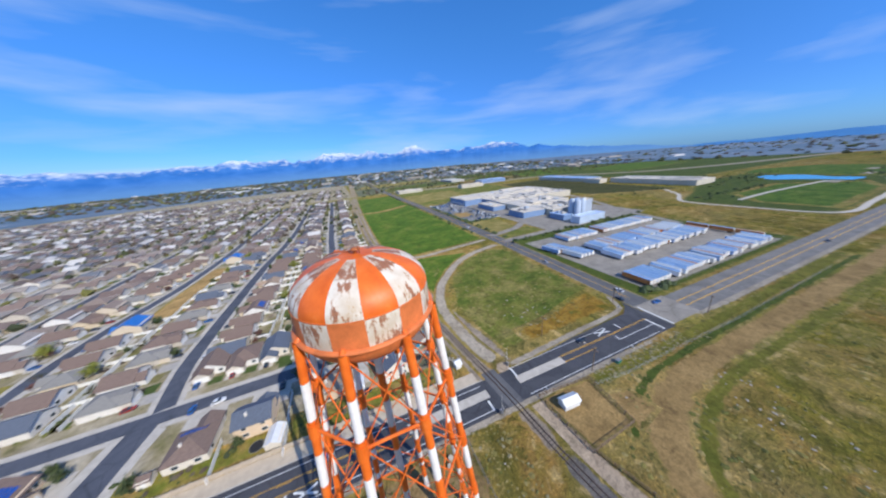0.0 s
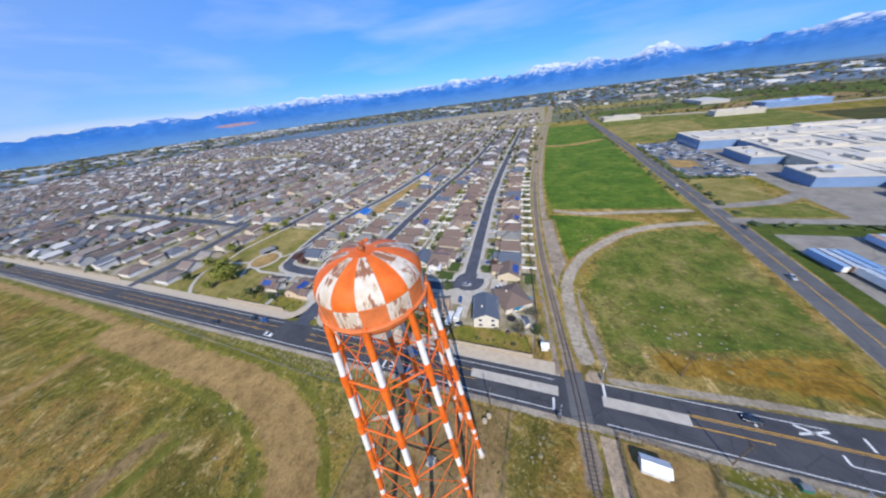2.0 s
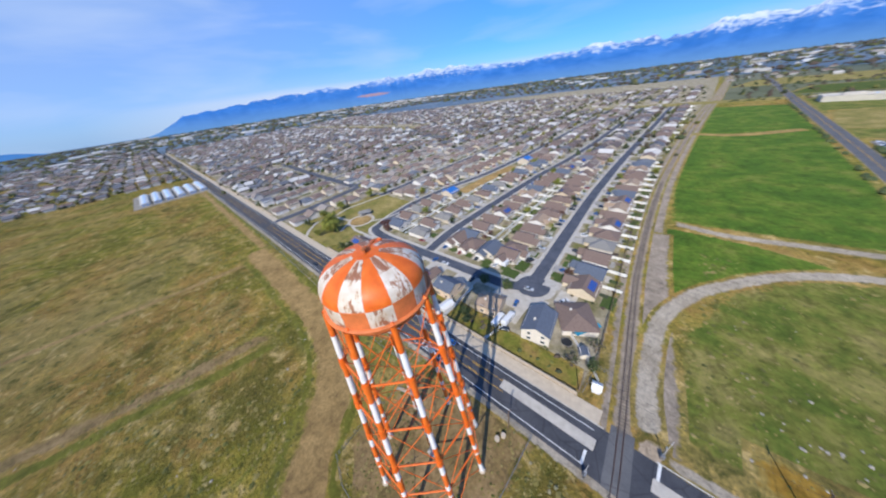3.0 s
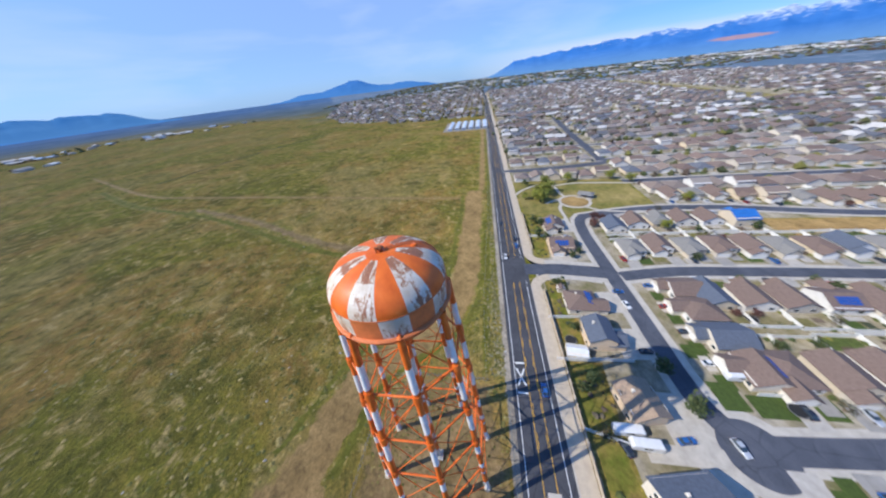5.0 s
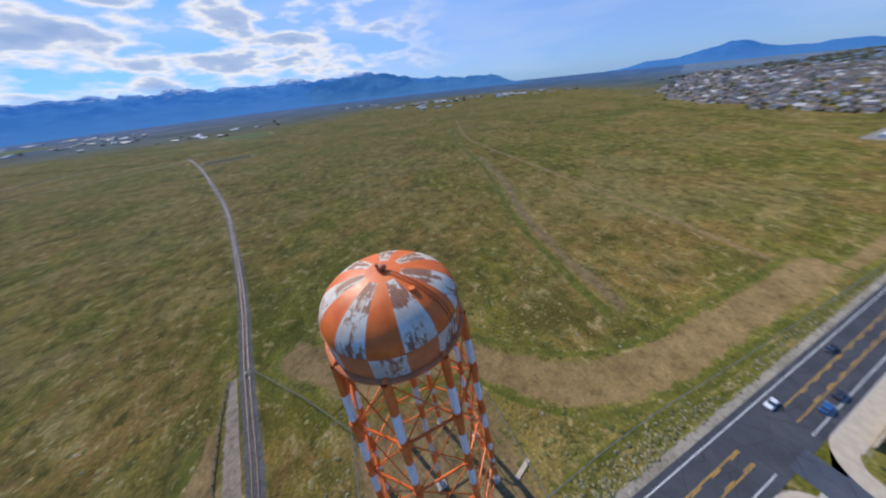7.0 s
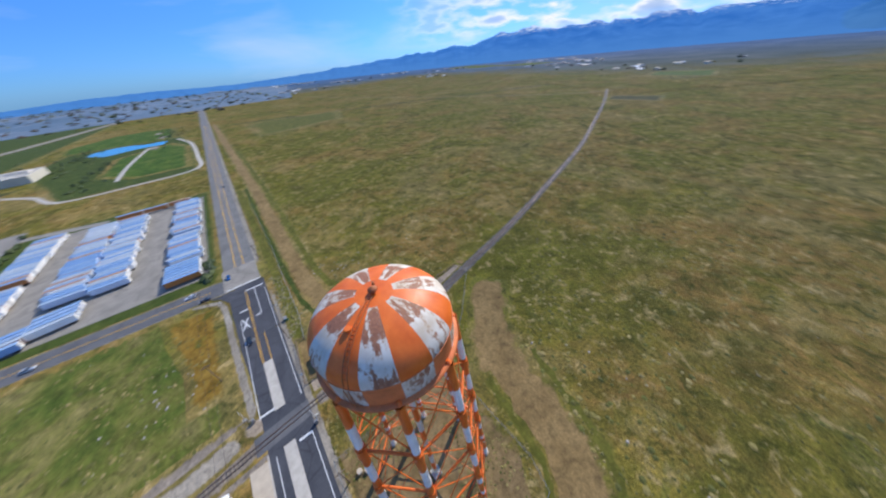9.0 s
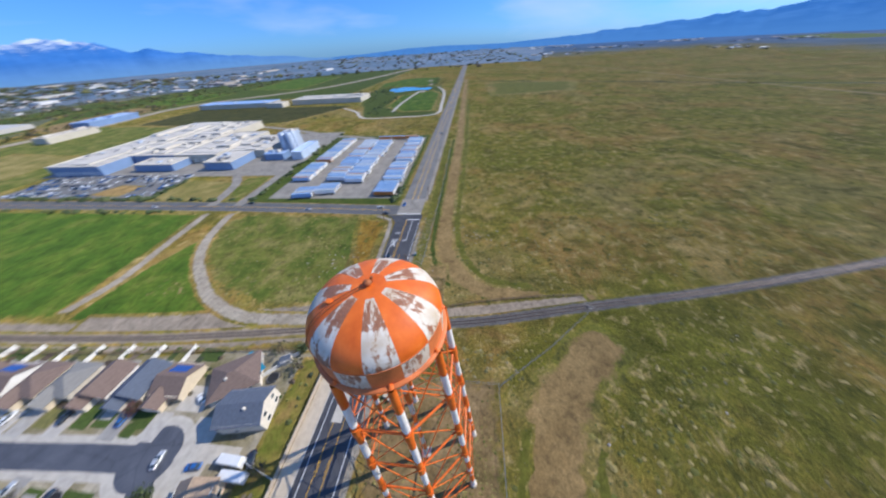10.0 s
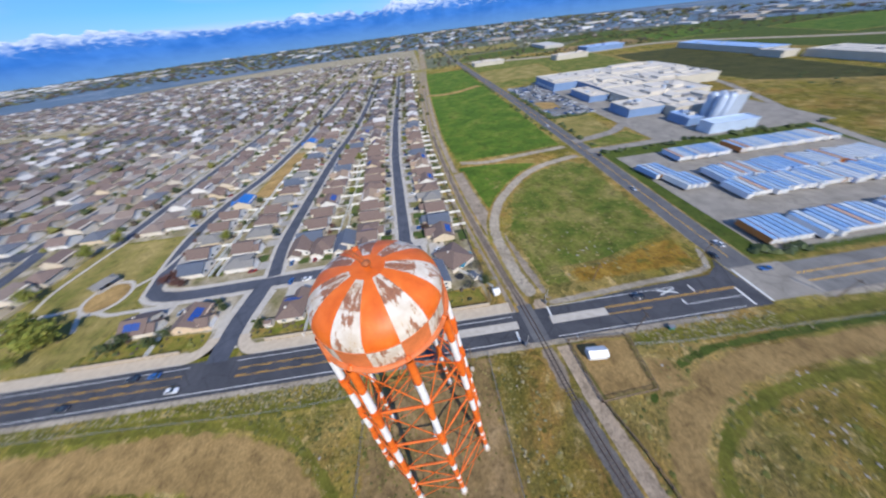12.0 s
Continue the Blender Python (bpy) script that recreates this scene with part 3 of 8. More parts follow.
# ---------- builders ----------
class Shape:
    """Vertices and faces of one mesh."""

    def __init__(self):
        self.v, self.f, self.mi, self.uv = [], [], [], None

    def quad_strip(self, rows, closed=False, mi=0):
        base, n = len(self.v), len(rows[0])
        for r in rows:
            self.v.extend(r)
        for i in range(len(rows) - 1):
            for j in range(n if closed else n - 1):
                a, b = base + i * n + j, base + i * n + (j + 1) % n
                self.f.append((a, b, b + n, a + n))
                self.mi.append(mi)
        return self

    def box(self, x0, y0, z0, x1, y1, z1, mi=0, turn=0.0, about=(0, 0)):
        c = [(x0, y0, z0), (x1, y0, z0), (x1, y1, z0), (x0, y1, z0), (x0, y0, z1), (x1, y0, z1), (x1, y1, z1), (x0, y1, z1)]
        if turn:
            s, k = math.sin(turn), math.cos(turn)
            c = [(about[0] + (x - about[0]) * k - (y - about[1]) * s, about[1] + (x - about[0]) * s + (y - about[1]) * k, z) for x, y, z in c]
        b = len(self.v)
        self.v.extend(c)
        for q in ((3, 2, 1, 0), (4, 5, 6, 7), (0, 1, 5, 4), (1, 2, 6, 5), (2, 3, 7, 6), (3, 0, 4, 7)):
            self.f.append(tuple(b + k for k in q))
            self.mi.append(mi)
        return self

    def tube(self, a, b, r0, r1=None, n=10, mi=0, cap=True):
        a, b = Vector(a), Vector(b)
        r1 = r0 if r1 is None else r1
        d = (b - a).normalized()
        u = d.cross(Vector((0, 0, 1)) if abs(d.z) < 0.95 else Vector((1, 0, 0))).normalized()
        w = d.cross(u)
        rows = [[tuple(p + (u * math.cos(t) + w * math.sin(t)) * r) for t in (2 * math.pi * k / n for k in range(n))] for p, r in ((a, r0), (b, r1))]
        base = len(self.v)
        self.quad_strip(rows, True, mi)
        if cap:
            self.f.append(tuple(base + k for k in range(n)))
            self.f.append(tuple(base + n + k for k in reversed(range(n))))
            self.mi += [mi, mi]
        return self

    def lathe(self, profile, n=32, centre=(0, 0), mi=0, a0=0.0, a1=2 * math.pi):
        full = a1 - a0 > 6.28
        steps = n if full else n + 1
        rows = [[(centre[0] + r * math.cos(t), centre[1] + r * math.sin(t), z) for t in (a0 + (a1 - a0) * k / n for k in range(steps))] for r, z in profile]
        return self.quad_strip(rows, full, mi)

    def poly(self, pts, mi=0):
        b = len(self.v)
        self.v.extend(pts)
        self.f.append(tuple(range(b, b + len(pts))))
        self.mi.append(mi)
        return self

    def mesh(self, name, mats, smooth=False):
        me = bpy.data.meshes.new(name)
        me.from_pydata(self.v, [], self.f)
        for mt in (mats if isinstance(mats, (list, tuple)) else [mats]):
            me.materials.append(mt)
        if any(self.mi):
            me.polygons.foreach_set("material_index", self.mi)
        if self.uv is not None:
            lay = me.uv_layers.new(name="UVMap")
            loops = np.zeros(len(me.loops), dtype=np.int32)
            me.loops.foreach_get("vertex_index", loops)
            lay.data.foreach_set("uv", np.array(self.uv, dtype=np.float32)[loops].ravel())
        if smooth:
            me.polygons.foreach_set("use_smooth", [True] * len(me.polygons))
        me.update()
        return me


def part(name, shape, mats, parent=None, label="", smooth=False):
    ob = new(name, shape.mesh(name, mats, smooth))
    if parent is not None:
        ob.parent = parent
    return tagged(ob, label)


def thing(name, label, category, at=(0, 0, 0), turn=0.0, group="", kind=""):
    ob = new(name)
    ob.empty_display_size = 0.5
    ob.matrix_basis = pose(*at, 0, 0, turn)
    return tagged(ob, label, category, group, kind)


def edge_attr(me, values):
    at = me.attributes.new("edge", "FLOAT", "POINT")
    at.data.foreach_set("value", np.array(values, dtype=np.float32))


def smooth_line(pts, step=4.0):
    """A line through pts, rounded by a Catmull-Rom curve."""
    P = [Vector((*p, 0)) for p in pts]
    P = [P[0] * 2 - P[1]] + P + [P[-1] * 2 - P[-2]]
    line = []
    for i in range(1, len(P) - 2):
        n = max(2, int((P[i + 1] - P[i]).length / step))
        for k in range(n):
            t = k / n
            line.append(0.5 * ((2 * P[i]) + (P[i + 1] - P[i - 1]) * t + (2 * P[i - 1] - 5 * P[i] + 4 * P[i + 1] - P[i + 2]) * t * t
                               + (3 * P[i] - P[i - 1] - 3 * P[i + 1] + P[i + 2]) * t ** 3))
    line.append(P[-2])
    return line


def across(line, i):
    d = (line[min(i + 1, len(line) - 1)] - line[max(i - 1, 0)]).normalized()
    return Vector((-d.y, d.x, 0))


def ribbon(name, pts, width, z, mat, label, category, soft=0.0, step=4.0, kind="structure", jitter=0.0):
    """A band of ground or road along a line; soft: the width of its ragged rim."""
    line = smooth_line(pts, step) if len(pts) > 2 else [Vector((*p, 0)) for p in pts]
    if len(pts) == 2:
        n = max(1, int((line[1] - line[0]).length / 40))
        line = [line[0].lerp(line[1], k / n) for k in range(n + 1)]
    soft = min(soft, 0.46 * width)
    rng = random.Random(len(name) + len(line))
    offs = (-0.5, 0.5) if not soft else (-0.5 - soft / width, -0.5 + soft / width, 0.5 - soft / width, 0.5 + soft / width)
    edge = (1, 1) if not soft else (0, 1, 1, 0)
    rows, ev = [], []
    for i, p in enumerate(line):
        a, j = across(line, i), 1 + jitter * (rng.random() - 0.5)
        rows.append([tuple(p + a * (o * width * j) + Vector((0, 0, z))) for o in reversed(offs)])
        ev += [0] * 4 if soft and i in (0, len(line) - 1) else list(edge)
    s = Shape().quad_strip(rows)
    me = s.mesh(name, mat)
    edge_attr(me, ev)
    return tagged(new(name, me), label, category, "", kind)


def patch(name, pts, z, mat, label, category, soft=3.0, kind="structure"):
    """A field or yard with a ragged rim, from its outline (anticlockwise)."""
    n = len(pts)
    if sum(pts[i - 1][0] * pts[i][1] - pts[i][0] * pts[i - 1][1] for i in range(n)) < 0:
        pts = pts[::-1]
    outer, inner = [], []
    for i in range(n):
        p, q, r = (Vector((*pts[k % n], 0)) for k in (i - 1, i, i + 1))
        d1, d2 = (q - p).normalized(), (r - q).normalized()
        n1, n2 = Vector((d1.y, -d1.x, 0)), Vector((d2.y, -d2.x, 0))
        b = (n1 + n2)
        b = b / max(0.5, b.length_squared / 2)
        outer.append(tuple(q + b * soft + Vector((0, 0, z))))
        inner.append(tuple(q - b * soft + Vector((0, 0, z))))
    s = Shape()
    s.quad_strip([inner, outer], True)
    s.poly(inner)
    me = s.mesh(name, mat)
    bm = bmesh.new()
    bm.from_mesh(me)
    bmesh.ops.triangulate(bm, faces=bm.faces[:])
    bmesh.ops.recalc_face_normals(bm, faces=bm.faces[:])
    for f in bm.faces:
        if f.normal.z < 0:
            f.normal_flip()
    bm.to_mesh(me)
    bm.free()
    edge_attr(me, [1] * n + [0] * n + [1] * n)
    return tagged(new(name, me), label, category, "", kind)


def slab(name, x0, y0, x1, y1, z, mat, label, category, thick=0.05, kind="structure"):
    s = Shape().box(x0, y0, z - thick, x1, y1, z)
    return tagged(new(name, s.mesh(name, mat)), label, category, "", kind)


# ---------- land ----------
def disc(name, r0, r1, z, mat, label, category, n=96):
    s = Shape()
    if r0 == 0:
        s.poly([(r1 * math.cos(2 * math.pi * k / n), r1 * math.sin(2 * math.pi * k / n), z) for k in range(n)])
    else:
        s.lathe(((r1, z), (r0, z)), n)
    return tagged(new(name, s.mesh(name, mat)), label, category, "", "structure")


disc("ground", 0, 4750, 0, M["grass"], "olive and straw spring grassland reaching the horizon", "ground")

# far valley floor: towns, woods and pale yards seen as a fine mottle
m, add, wire = material("distant_valley")
v = coords(add, wire, "World")
cells = add("ShaderNodeTexVoronoi")
cells.inputs["Scale"].default_value = 0.035
wire(v, cells.inputs["Vector"])
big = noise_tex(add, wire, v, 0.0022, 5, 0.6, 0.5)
# blue-grey tones carry the haze, painted into the floor's own colour
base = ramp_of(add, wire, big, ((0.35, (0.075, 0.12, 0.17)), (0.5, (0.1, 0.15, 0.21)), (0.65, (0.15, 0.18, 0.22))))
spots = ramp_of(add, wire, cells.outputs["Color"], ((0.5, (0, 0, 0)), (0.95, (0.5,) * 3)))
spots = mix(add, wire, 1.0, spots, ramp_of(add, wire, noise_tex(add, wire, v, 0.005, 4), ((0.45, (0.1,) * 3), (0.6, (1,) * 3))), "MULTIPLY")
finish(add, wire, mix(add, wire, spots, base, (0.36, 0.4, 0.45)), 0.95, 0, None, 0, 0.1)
M["valley"] = m
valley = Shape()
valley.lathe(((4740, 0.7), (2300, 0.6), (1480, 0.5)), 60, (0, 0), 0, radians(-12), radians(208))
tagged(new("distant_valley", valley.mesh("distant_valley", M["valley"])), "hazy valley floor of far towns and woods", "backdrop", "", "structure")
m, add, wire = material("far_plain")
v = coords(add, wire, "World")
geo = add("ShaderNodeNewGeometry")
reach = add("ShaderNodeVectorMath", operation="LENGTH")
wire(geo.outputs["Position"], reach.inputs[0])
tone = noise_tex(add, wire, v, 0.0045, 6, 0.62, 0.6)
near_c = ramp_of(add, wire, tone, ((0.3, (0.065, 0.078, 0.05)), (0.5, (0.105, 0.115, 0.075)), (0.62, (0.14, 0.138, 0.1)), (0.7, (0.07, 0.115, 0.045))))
# land turns blue with distance: haze painted into the base colour
haze_c = ramp_of(add, wire, tone, ((0.3, (0.045, 0.1, 0.19)), (0.5, (0.07, 0.135, 0.24)), (0.7, (0.12, 0.18, 0.27))))
haze_mix = math_node(add, wire, "DIVIDE", math_node(add, wire, "SUBTRACT", reach.outputs["Value"], 1200.0), 1900.0, True)
c = mix(add, wire, haze_mix, near_c, haze_c)
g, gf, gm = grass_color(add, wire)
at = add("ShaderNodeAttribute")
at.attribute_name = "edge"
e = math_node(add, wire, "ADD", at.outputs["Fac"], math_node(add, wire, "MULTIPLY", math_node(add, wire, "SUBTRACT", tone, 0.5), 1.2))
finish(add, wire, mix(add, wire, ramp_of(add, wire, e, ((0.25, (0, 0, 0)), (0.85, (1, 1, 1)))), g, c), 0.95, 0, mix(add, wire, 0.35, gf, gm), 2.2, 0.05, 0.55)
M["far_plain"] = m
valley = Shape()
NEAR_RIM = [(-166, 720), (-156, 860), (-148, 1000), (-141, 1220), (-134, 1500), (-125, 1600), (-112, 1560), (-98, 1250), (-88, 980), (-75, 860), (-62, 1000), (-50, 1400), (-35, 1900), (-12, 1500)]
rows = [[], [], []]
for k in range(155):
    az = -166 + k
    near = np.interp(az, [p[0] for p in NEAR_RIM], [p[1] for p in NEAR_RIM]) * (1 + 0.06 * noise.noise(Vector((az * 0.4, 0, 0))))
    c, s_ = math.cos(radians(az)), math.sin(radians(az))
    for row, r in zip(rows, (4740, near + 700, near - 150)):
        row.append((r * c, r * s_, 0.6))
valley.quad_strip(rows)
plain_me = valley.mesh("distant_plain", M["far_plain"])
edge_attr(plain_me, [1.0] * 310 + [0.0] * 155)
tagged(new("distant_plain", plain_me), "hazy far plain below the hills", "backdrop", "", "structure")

# suburb floor and other grounds
patch("suburb_ground", [(-560, 41), (-232, 41), (-146, 41), (26, 41), (27, 60), (22, 200), (20, 420), (28, 740), (-250, 700), (-560, 520)], 0.03, M["lawn"], "pale suburban yards of dry lawn and gravel", "ground", 2.0)
patch("suburb_far", [(-1450, 45), (-560, 45), (-562, 520), (-250, 702), (30, 744), (60, 1100), (60, 1480), (-700, 1450), (-1450, 900)], 0.025, M["lawn"], "pale suburban yards far across the town", "ground", 6.0)
patch("sandy_lot", [(-128, 172), (-106, 172), (-100, 262), (-124, 262)], 0.06, M["dirt"], "bare tan building lot among the houses", "ground", 1.5)
patch("turf_field", [(36, 184), (126, 191), (128, 330), (130, 520), (127, 690), (44, 690), (34, 520), (30, 400), (29, 270)], 0.05, M["turf"], "bright green meadow beside the railway", "field", 4.0)
patch("turf_corner", [(43, 106), (50, 121), (62, 137), (78, 152), (94, 162), (70, 170), (54, 172), (33, 173), (35, 140)], 0.05, M["turf"], "small green meadow inside the gravel bend", "field", 2.5)
patch("loop_field", [(50, 46), (120, 47), (124, 60), (126, 150), (118, 158), (88, 149), (62, 122), (50, 88)], 0.035, M["rough"], "rough green field between gravel loop and road", "field", 6.0)
patch("weed_patch", [(66, 45), (119, 46), (121, 62), (108, 60), (84, 53), (66, 52)], 0.06, M["orange_weed"], "rust-coloured weeds along the road verge", "weeds", 3.2)
patch("lot_verge", [(137.5, 46), (150, 42), (320, 42), (322, 160), (296, 168), (140, 172), (137, 110)], 0.04, M["weedline"], "green verge round the trailer lot", "ground", 4.0)
patch("plant_field", [(420, 300), (545, 230), (560, 420), (575, 600), (440, 610), (420, 500), (408, 400)], 0.05, M["darkturf"], "dark ploughed field behind the plant", "field", 6.0)
patch("golf_green", [(430, 52), (660, 56), (800, 80), (800, 240), (640, 250), (520, 200), (430, 170)], 0.045, M["weedline"], "mown golf course grass", "field", 8.0)
patch("golf_fairway", [(470, 62), (640, 66), (700, 90), (640, 150), (520, 150), (470, 110)], 0.06, M["turf"], "bright green golf fairway", "field", 8.0)
patch("golf_fairway", [(790, 90), (980, 100), (1000, 200), (900, 260), (800, 250), (800, 170)], 0.062, M["turf"], "bright green golf fairway", "field", 10.0)
for cx, cy in ((690, 112), (820, 108), (905, 120)):
    patch("bunker", [(cx - 16, cy - 6), (cx + 14, cy - 7), (cx + 18, cy + 4), (cx - 10, cy + 8)], 0.075, M["gravel"], "pale sand bunker on the golf course", "bunker", 2.0)
patch("east_fields", [(700, 300), (1500, 260), (1600, 900), (700, 1100), (420, 820), (640, 660)], 0.05, M["weedline"], "green farm fields beyond the warehouses", "field", 12.0)
for nx, ny, nw, nd, key, what in ((210, 560, 70, 70, "park", "straw-coloured field beyond the plant"), (300, 900, 160, 70, "weedline", "green field far beyond the plant"), (520, 800, 120, 60, "trampled", "brown field far beyond the plant"),
                                  (760, 820, 110, 90, "turf", "bright green field far beyond the plant"), (240, 1120, 170, 90, "park", "straw-coloured field far across the town"), (620, 1080, 180, 90, "weedline", "green field far across the town"), (1050, 640, 190, 110, "turf", "bright green field beyond the warehouses")):
    patch("north_field", [(nx - nw, ny - nd), (nx + nw * 0.8, ny - nd * 0.9), (nx + nw, ny + nd), (nx - nw * 0.7, ny + nd * 0.8)], 0.078, M[key], what, "field", 6.0)
# its far end takes on the haze painted into far_plain
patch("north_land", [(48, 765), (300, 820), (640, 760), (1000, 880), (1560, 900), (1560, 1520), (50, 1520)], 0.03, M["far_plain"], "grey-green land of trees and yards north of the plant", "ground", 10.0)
patch("plant_meadow", [(149, 446), (400, 445), (428, 610), (436, 700), (300, 775), (150, 752)], 0.036, M["rough"], "rough green land behind the plant", "field", 8.0)
patch("canal_bank", [(-1400, 540), (-560, 497), (-240, 690), (30, 742), (300, 780), (300, 812), (20, 776), (-250, 722), (-560, 530), (-1400, 575)], 0.07, M["park"], "tan grass bank along a canal", "bank", 3.0)
patch("park_lawn", [(-206, 42), (-146, 42), (-136, 66), (-144, 74), (-151, 96), (-152, 128), (-204, 130)], 0.06, M["park"], "yellowing park lawn", "lawn", 2.0)
for layer, pts in enumerate(([(-30, 42), (-8, 42), (-8, 50), (-30, 52)], [(-8, 42.5), (25, 43), (24, 50), (-6, 50)], [(-76, 43), (-34, 43), (-34, 49), (-74, 51)], [(-142, 42), (-93, 42), (-93, 48), (-142, 50)])):
    patch("back_lawn", pts, 0.066 + 0.005 * layer, M["yardgrass"], "green and straw back lawn behind a house", "lawn", 1.0)
patch("tower_yard", [(-21, -20), (20, -20), (20, 22), (-21, 14)], 0.03, M["trampled"], "bare trampled earth under the water tower", "ground", 6.0)
patch("shed_yard", [(50, 1.5), (67, 2), (69, 18), (50, 20)], 0.056, M["dirt"], "bare earth yard round the shed", "ground", 1.5)

# dirt tracks
ribbon("west_track", [(-196, 6), (-170, 5), (-150, 5.5), (-120, 4.5), (-88, 4), (-66, 1.5), (-50, -4), (-39, -12), (-30, -21), (-18, -30), (-3, -35), (11, -38), (25, -48), (35, -58), (41, -66)], 14.0, 0.045, M["dirt"], "wide brown dirt track through the grass", "track", 3.4, 4, "structure", 0.35)
ribbon("west_track_far", [(-560, 14), (-300, 13), (-185, 12)], 5, 0.043, M["dirt"], "fainter brown dirt track along the road", "track", 2.4, 6, "structure", 0.5)
ribbon("west_track_green", [(-185, -4), (-150, -3.5), (-118, -4.5), (-90, -5), (-72, -7), (-57, -12), (-45, -21), (-35, -31), (-25, -39), (-10, -44), (6, -49)], 2.4, 0.05, M["strip"], "green strip along the dirt track", "verge", 1.3, 3, "structure", 0.9)
ribbon("west_track_green", [(-140, 14.6), (-100, 13.4), (-76, 12.2), (-58, 9.8), (-44, 4), (-33, -5), (-25, -15), (-18, -22.5), (-4, -26), (10, -29)], 2.2, 0.051, M["strip"], "green strip between track and fence", "verge", 1.2, 3, "structure", 0.9)
ribbon("cross_track", [(-178, 9), (-180, -20), (-189, -94), (-205, -220), (-215, -320), (-235, -420), (-341, -675)], 3.6, 0.04, M["dirt"], "faint dirt track across the prairie", "track", 2.0, 8, "structure", 0.4)
ribbon("green_track", [(-84, -14), (-87, -34), (-94, -63), (-106, -108), (-140, -190), (-165, -260), (-200, -390), (-255, -520)], 4.6, 0.048, M["strip"], "bright green track across the prairie", "track", 2.5, 6, "structure", 0.5)
ribbon("brown_track", [(-92, -14), (-97, -40), (-103, -70), (-118, -115), (-151, -190), (-180, -280)], 5.5, 0.044, M["trampled"], "worn brown strip beside the green track", "track", 3.5, 6, "structure", 0.6)
ribbon("east_track", [(57.5, -46), (58.8, -36), (60, -27), (62.5, -17), (69, -8), (82, 0), (98, 4), (118, 5.5), (160, 5), (300, 4), (420, 6), (900, 12)], 9, 0.04, M["dirt"], "wide brown dirt track along the road", "track", 2.6, 5, "structure", 0.4)
ribbon("east_track_green", [(66, -42), (66.5, -30), (69, -20), (77, -12), (90, -6.5), (108, -3), (140, -2.5), (240, -4), (500, -2)], 3.4, 0.045, M["strip"], "green strip along the dirt track", "verge", 2.3, 5, "structure", 0.5)
ribbon("east_track_green", [(62, -4), (72, 4), (86, 9), (104, 11), (160, 11.5), (300, 11)], 2.6, 0.046, M["weedline"], "green weeds between track and fence", "verge", 1.6, 5, "structure", 0.5)
patch("bare_corner", [(68, 0), (78, 1.5), (77, 9), (70, 11)], 0.054, M["dirt"], "bare tan ground outside the shed yard", "ground", 1.5)
ribbon("yard_strip", [(69, 17), (130, 15.5), (300, 17)], 5, 0.045, M["strip"], "green strip along the fence", "verge", 2.0, 6)
ribbon("fence_strip", [(-400, 19.6), (-190, 18), (-95, 15), (-44, 13.5), (-22, 14)], 3, 0.05, M["strip"], "weedy strip along the fence", "verge", 2.0, 6)

# railway
RAIL = [(70, 1500), (48, 900), (35, 680), (28.5, 530), (24, 390), (22, 270), (24, 190), (28.2, 125), (32, 90), (36.2, 58), (40, 28), (42, 4), (45.6, -20), (49.5, -38), (55.5, -65), (67.5, -122), (88, -201), (113, -290), (148, -390), (205, -545), (278, -722), (345, -880), (520, -1300)]
ribbon("rail_dirt", RAIL[:8], 15, 0.055, M["rail_earth"], "tan earth beside the railway", "railway", 2.2)
ribbon("rail_yard", [(27, 165), (30.5, 125), (35, 92), (40, 60), (42, 42), (42.5, 30), (42.5, 22)], 18, 0.0575, M["rail_earth"], "trampled tan earth round the railway crossing", "railway", 2.2)
ribbon("rail_bed", RAIL[:12], 4.4, 0.062, M["ballast_tan"], "grey gravel railway bed", "railway", 1.4)
ribbon("rail_bed", RAIL[11:], 4.8, 0.06, M["ballast"], "grey gravel railway bed", "railway", 0.9)
ribbon("rail_verge", [(45, 22), (46, 4), (49, -17), (53, -37), (57, -56), (59, -68)], 8, 0.0545, M["dirt"], "trampled tan earth along the railway", "railway", 1.6)
ribbon("rail_road", [(46, 42), (46, 20), (47.4, 3), (50, -15), (53.6, -36), (57, -56), (58.2, -63)], 5.6, 0.058, M["pale_earth"], "tan dirt road beside the railway", "track", 1.2)
ribbon("gravel_loop", [(45, 40), (41.5, 60), (41.5, 90), (50, 113), (61, 128), (76, 144), (94, 156), (112, 162), (131, 166)], 5.4, 0.075, M["gravel"], "pale gravel loop road", "road", 1.6)
ribbon("field_path", [(36, 182), (60, 177), (90, 181), (130, 186)], 5, 0.07, M["gravel"], "pale path across the meadow", "track", 1.8)
ribbon("field_gap", [(30, 455), (70, 452), (122, 485)], 9, 0.07, M["dirt"], "bare brown strip across the meadow", "track", 2.0)

